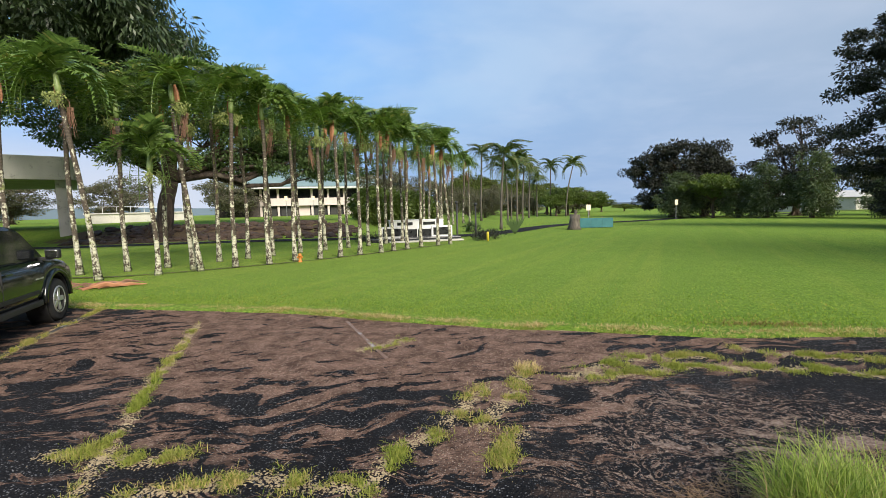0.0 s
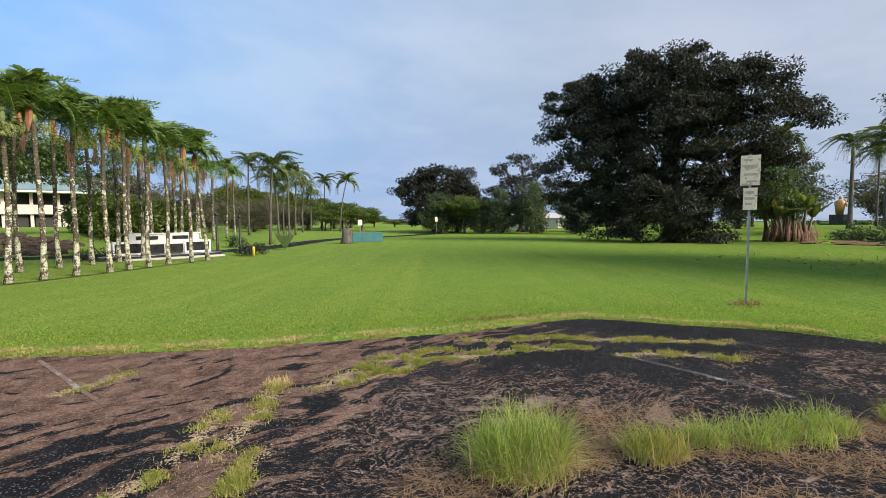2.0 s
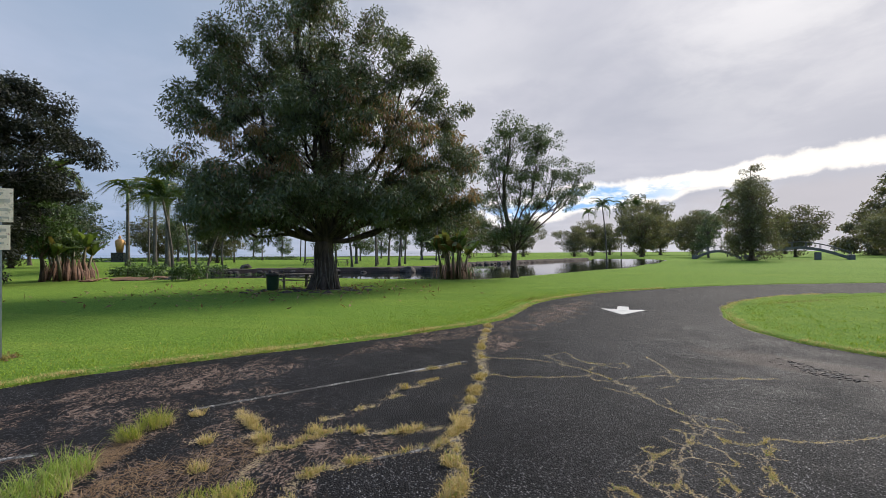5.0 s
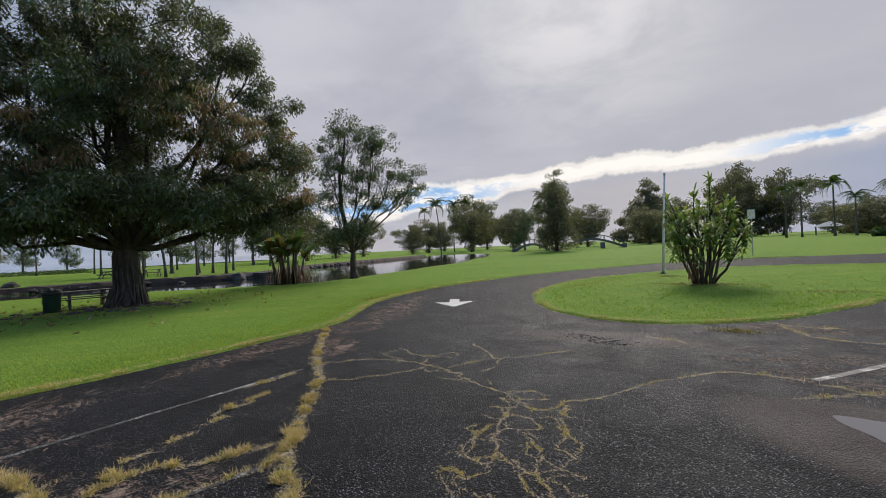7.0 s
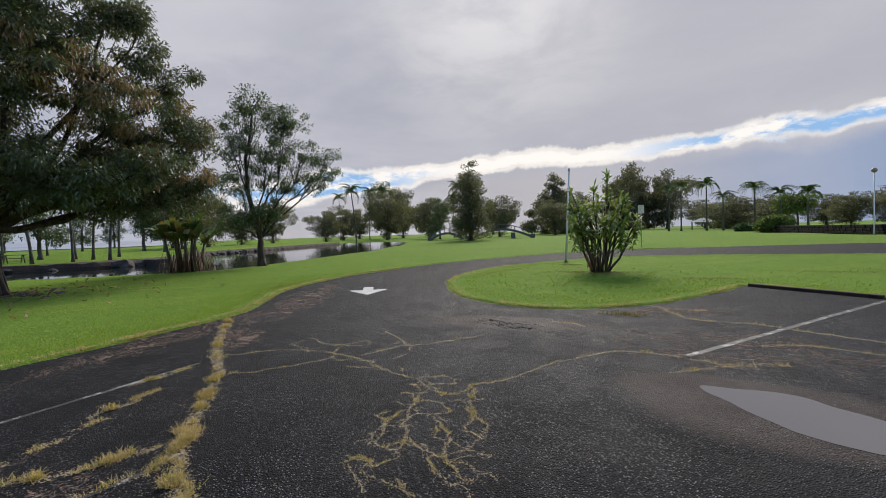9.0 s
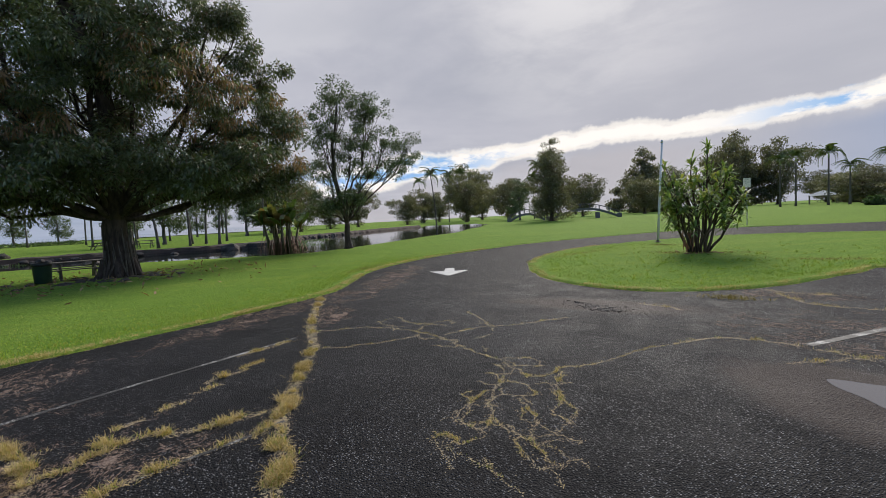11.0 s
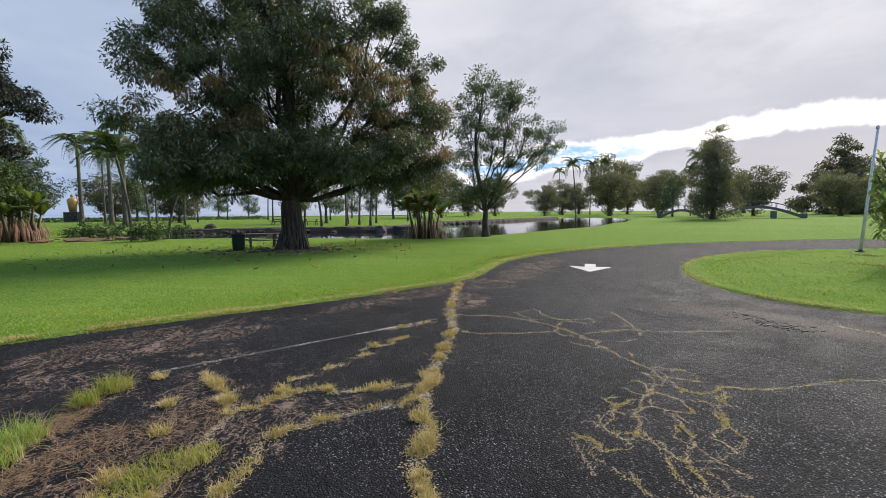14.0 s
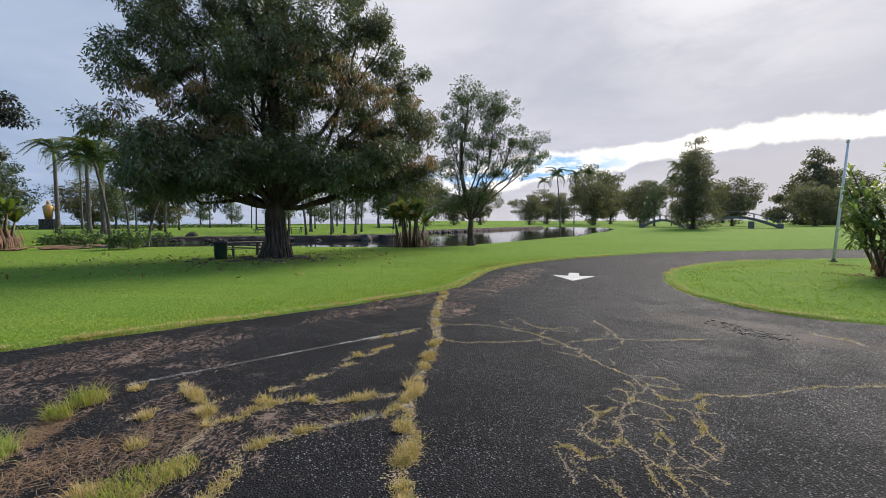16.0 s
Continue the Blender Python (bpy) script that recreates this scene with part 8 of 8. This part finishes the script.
def wheel(name, at, side, parent):
    """A tyre with a five-spoke alloy rim."""
    w = part(name, lathe([(0.20, -0.115), (0.33, -0.125), (0.372, -0.10), (0.380, -0.05), (0.380, 0.05), (0.372, 0.10), (0.33, 0.125), (0.20, 0.115)], 30, (0, 0, 0), "y", True), RUBBER, parent, "black tyre", True)
    w.location = at
    rim = part("rim", lathe([(0.0, -0.06), (0.20, -0.06), (0.225, -0.09), (0.245, -0.118), (0.215, -0.125), (0.19, -0.07), (0.0, -0.055)], 30, (0, 0, 0), "y"), BLACK_METAL, w, "dark rim well", True)
    for i in range(5):
        a = i * 2 * math.pi / 5 + 0.3
        sp = part("spoke", moved(box(0, -0.095, 0.12, 0.085, 0.035, 0.20, 0.012), Matrix.Rotation(a, 4, "Y")), ALLOY, rim)
    part("rim_ring", lathe([(0.215, -0.128), (0.245, -0.128), (0.25, -0.10), (0.21, -0.10)], 30, (0, 0, 0), "y", True), ALLOY, rim, smooth=True)
    part("hub_cap", lathe([(0.0, -0.12), (0.055, -0.115), (0.062, -0.09), (0.0, -0.08)], 16, (0, 0, 0), "y"), ALLOY, rim, smooth=True)
    if side > 0:
        w.rotation_euler = (0, 0, math.pi)
    return w


def truck_hull():
    """The lower body as rings along x: sides that bulge and tuck in, round corners and cut wheel arches."""
    xs = sorted(set([-2.62, -2.58, -2.4, -2.2, -0.9, -0.4, 0.2, 0.7, 1.1, 1.3, 2.3, 2.45, 2.56, 2.63, 2.68, 2.70] + [c + 0.48 * math.cos(i * math.pi / 12) for c in (1.72, -1.60) for i in range(13)]))
    levels = ((0.0, 0.885), (0.12, 0.925), (0.35, 0.945), (0.60, 0.940), (0.80, 0.915), (0.93, 0.860), (1.0, 0.760))
    pts, faces = [], []
    for x in xs:
        lo = 0.46
        for c in (1.72, -1.60):
            if abs(x - c) < 0.48:
                lo = max(lo, 0.40 + math.sqrt(0.48 ** 2 - (x - c) ** 2))
        hi = 1.15 if x < 1.2 else 1.15 - 0.075 * (x - 1.2) - 0.34 * max(0, (x - 2.2) / 0.5) ** 2.6
        w = 1.0 - 0.22 * max(0, (x - 2.25) / 0.45) ** 2.4 - 0.05 * max(0, (-2.4 - x) / 0.22) ** 2
        row = [(x, -y * w, lo + (hi - lo) * f) for f, y in levels]
        pts += row + [(x, -0.35 * w, hi + 0.025), (x, 0.35 * w, hi + 0.025)] + [(a, -b, c) for a, b, c in reversed(row)]
    n = 16
    for i in range(len(xs) - 1):
        faces += [(i * n + j, i * n + (j + 1) % n, (i + 1) * n + (j + 1) % n, (i + 1) * n + j) for j in range(n)]
    faces += [tuple(range(n)), tuple(range((len(xs) - 1) * n + n - 1, (len(xs) - 1) * n - 1, -1))]
    return pts, faces


def pickup():
    """Front to +x; its right flank faces -y."""
    ob = thing("pickup_truck", "dark green four-door pickup truck parked by the lawn", "truck", (-9.05, 7.45, 0.012), 107)
    ob.matrix_world = Matrix.Translation((-7.66, 7.42, 0.012)) @ Matrix.Rotation(radians(115), 4, "Z") @ Matrix.Translation((-1.72, 0.83, 0))
    part("body", truck_hull(), CAR_PAINT, ob, smooth=True)
    cab = [(1.84, 1.08), (0.94, 1.66), (0.70, 1.72), (-0.95, 1.73), (-1.12, 1.66), (-1.20, 1.14)]
    part("cab", moved(prism(cab, -0.78, 0.78, 0.06), Matrix.Identity(4)), CAR_PAINT, ob)
    part("windscreen", moved(box(0, 0, 0, 0.02, 1.36, 0.80, 0.01), Matrix.Translation((1.35, 0, 1.39)) @ Matrix.Rotation(radians(-57), 4, "Y")), DARK_GLASS, ob)
    for s in (-1, 1):
        y = 0.795 * s
        part("side_window", prism([(1.62, 1.16), (0.92, 1.61), (0.20, 1.64), (0.16, 1.17)], y - 0.012, y + 0.012), DARK_GLASS, ob)
        part("side_window", prism([(0.08, 1.17), (0.10, 1.64), (-0.90, 1.63), (-1.02, 1.17)], y - 0.012, y + 0.012), DARK_GLASS, ob)
        part("door_pillar", box(0.13, y, 1.40, 0.07, 0.03, 0.46, 0.004), BLACK_TRIM, ob)
        for x0, x1 in ((-0.02, 1.05), (-1.10, -0.06)):
            d = part("door", box(x0, 0.938 * s, 0.82, 0.012, 0.016, 0.52, 0.002), BLACK_TRIM, ob)
            part("door_handle", box(x0 + 0.16, 0.957 * s, 1.02, 0.20, 0.03, 0.035, 0.01), CAR_PAINT, d)
        part("rub_strip", box(0.0, 0.945 * s, 0.62, 2.1, 0.016, 0.06, 0.005), BLACK_TRIM, ob)
        part("sill", box(0.0, 0.90 * s, 0.43, 2.3, 0.10, 0.10, 0.02), BLACK_TRIM, ob)
        part("badge", box(1.10, 0.945 * s, 0.84, 0.26, 0.008, 0.022), ALLOY, ob)
        m = part("mirror", box(1.52, 1.00 * s, 1.22, 0.13, 0.21, 0.17, 0.035), BLACK_TRIM, ob, smooth=True)
        part("mirror_glass", box(1.452, 1.00 * s, 1.22, 0.006, 0.155, 0.115, 0.002), MIRROR_GLASS, m)
        part("mirror_arm", box(1.54, 0.86 * s, 1.14, 0.06, 0.24, 0.05, 0.01), BLACK_TRIM, m)
        for cx in (1.72, -1.60):
            flare = [(cx + 0.50 * math.cos(a), 0.94 * s, 0.40 + 0.50 * math.sin(a)) for a in (math.pi - i * math.pi / 12 for i in range(13))]
            part("arch_flare", tube(flare, [0.045] * 13, 6), CAR_PAINT, ob, smooth=True)
            part("arch_lining", lathe([(0.455, -0.15), (0.455, 0.15), (0.44, 0.15), (0.44, -0.15)], 24, (cx, 0.78 * s, 0.40), "y", True), BLACK_TRIM, ob)
        part("headlight", box(2.52, 0.62 * s, 0.86, 0.20, 0.30, 0.13, 0.03), LAMP_CLEAR, ob)
        part("tail_light", box(-2.60, 0.84 * s, 0.95, 0.06, 0.14, 0.30, 0.02), LAMP_RED, ob)
    part("front_bumper", box(2.64, 0, 0.56, 0.16, 1.50, 0.24, 0.05), BLACK_TRIM, ob)
    part("grille", box(2.695, 0, 0.86, 0.04, 0.95, 0.20, 0.02), BLACK_METAL, ob)
    part("rear_bumper", box(-2.70, 0, 0.55, 0.16, 1.7, 0.18, 0.03), ALLOY, ob)
    part("bed_liner", box(-1.90, 0, 1.165, 1.30, 1.5, 0.02), BLACK_TRIM, ob)
    for x, y, s in ((1.72, -0.83, -1), (1.72, 0.83, 1), (-1.60, -0.83, -1), (-1.60, 0.83, 1)):
        wheel("wheel", (x, y, 0.38), s, ob)
    return ob


pickup()

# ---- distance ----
# strip of far coast with its haze painted into the material
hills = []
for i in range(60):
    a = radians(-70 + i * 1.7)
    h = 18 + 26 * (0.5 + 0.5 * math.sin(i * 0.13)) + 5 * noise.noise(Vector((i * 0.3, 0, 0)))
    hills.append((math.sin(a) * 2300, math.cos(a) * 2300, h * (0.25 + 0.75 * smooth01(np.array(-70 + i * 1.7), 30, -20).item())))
structure("backdrop", ([(x, y, -5) for x, y, z in hills] + [(x, y, z) for x, y, z in hills], [(i, i + 1, i + 61, i + 60) for i in range(59)]), MOUNTAIN, "far coast on the horizon, coloured with blue haze", "hills")
sea_line = [(240, 260), (235, 60), (250, -60), (2900, -500), (2900, 2900), (600, 2900)]
flat_sheet("sea", sea_line, 0.35, make_water("sea_water", (0.03, 0.06, 0.09), 0.4, 0.4), "pale calm sea beyond the far trees", "sea")
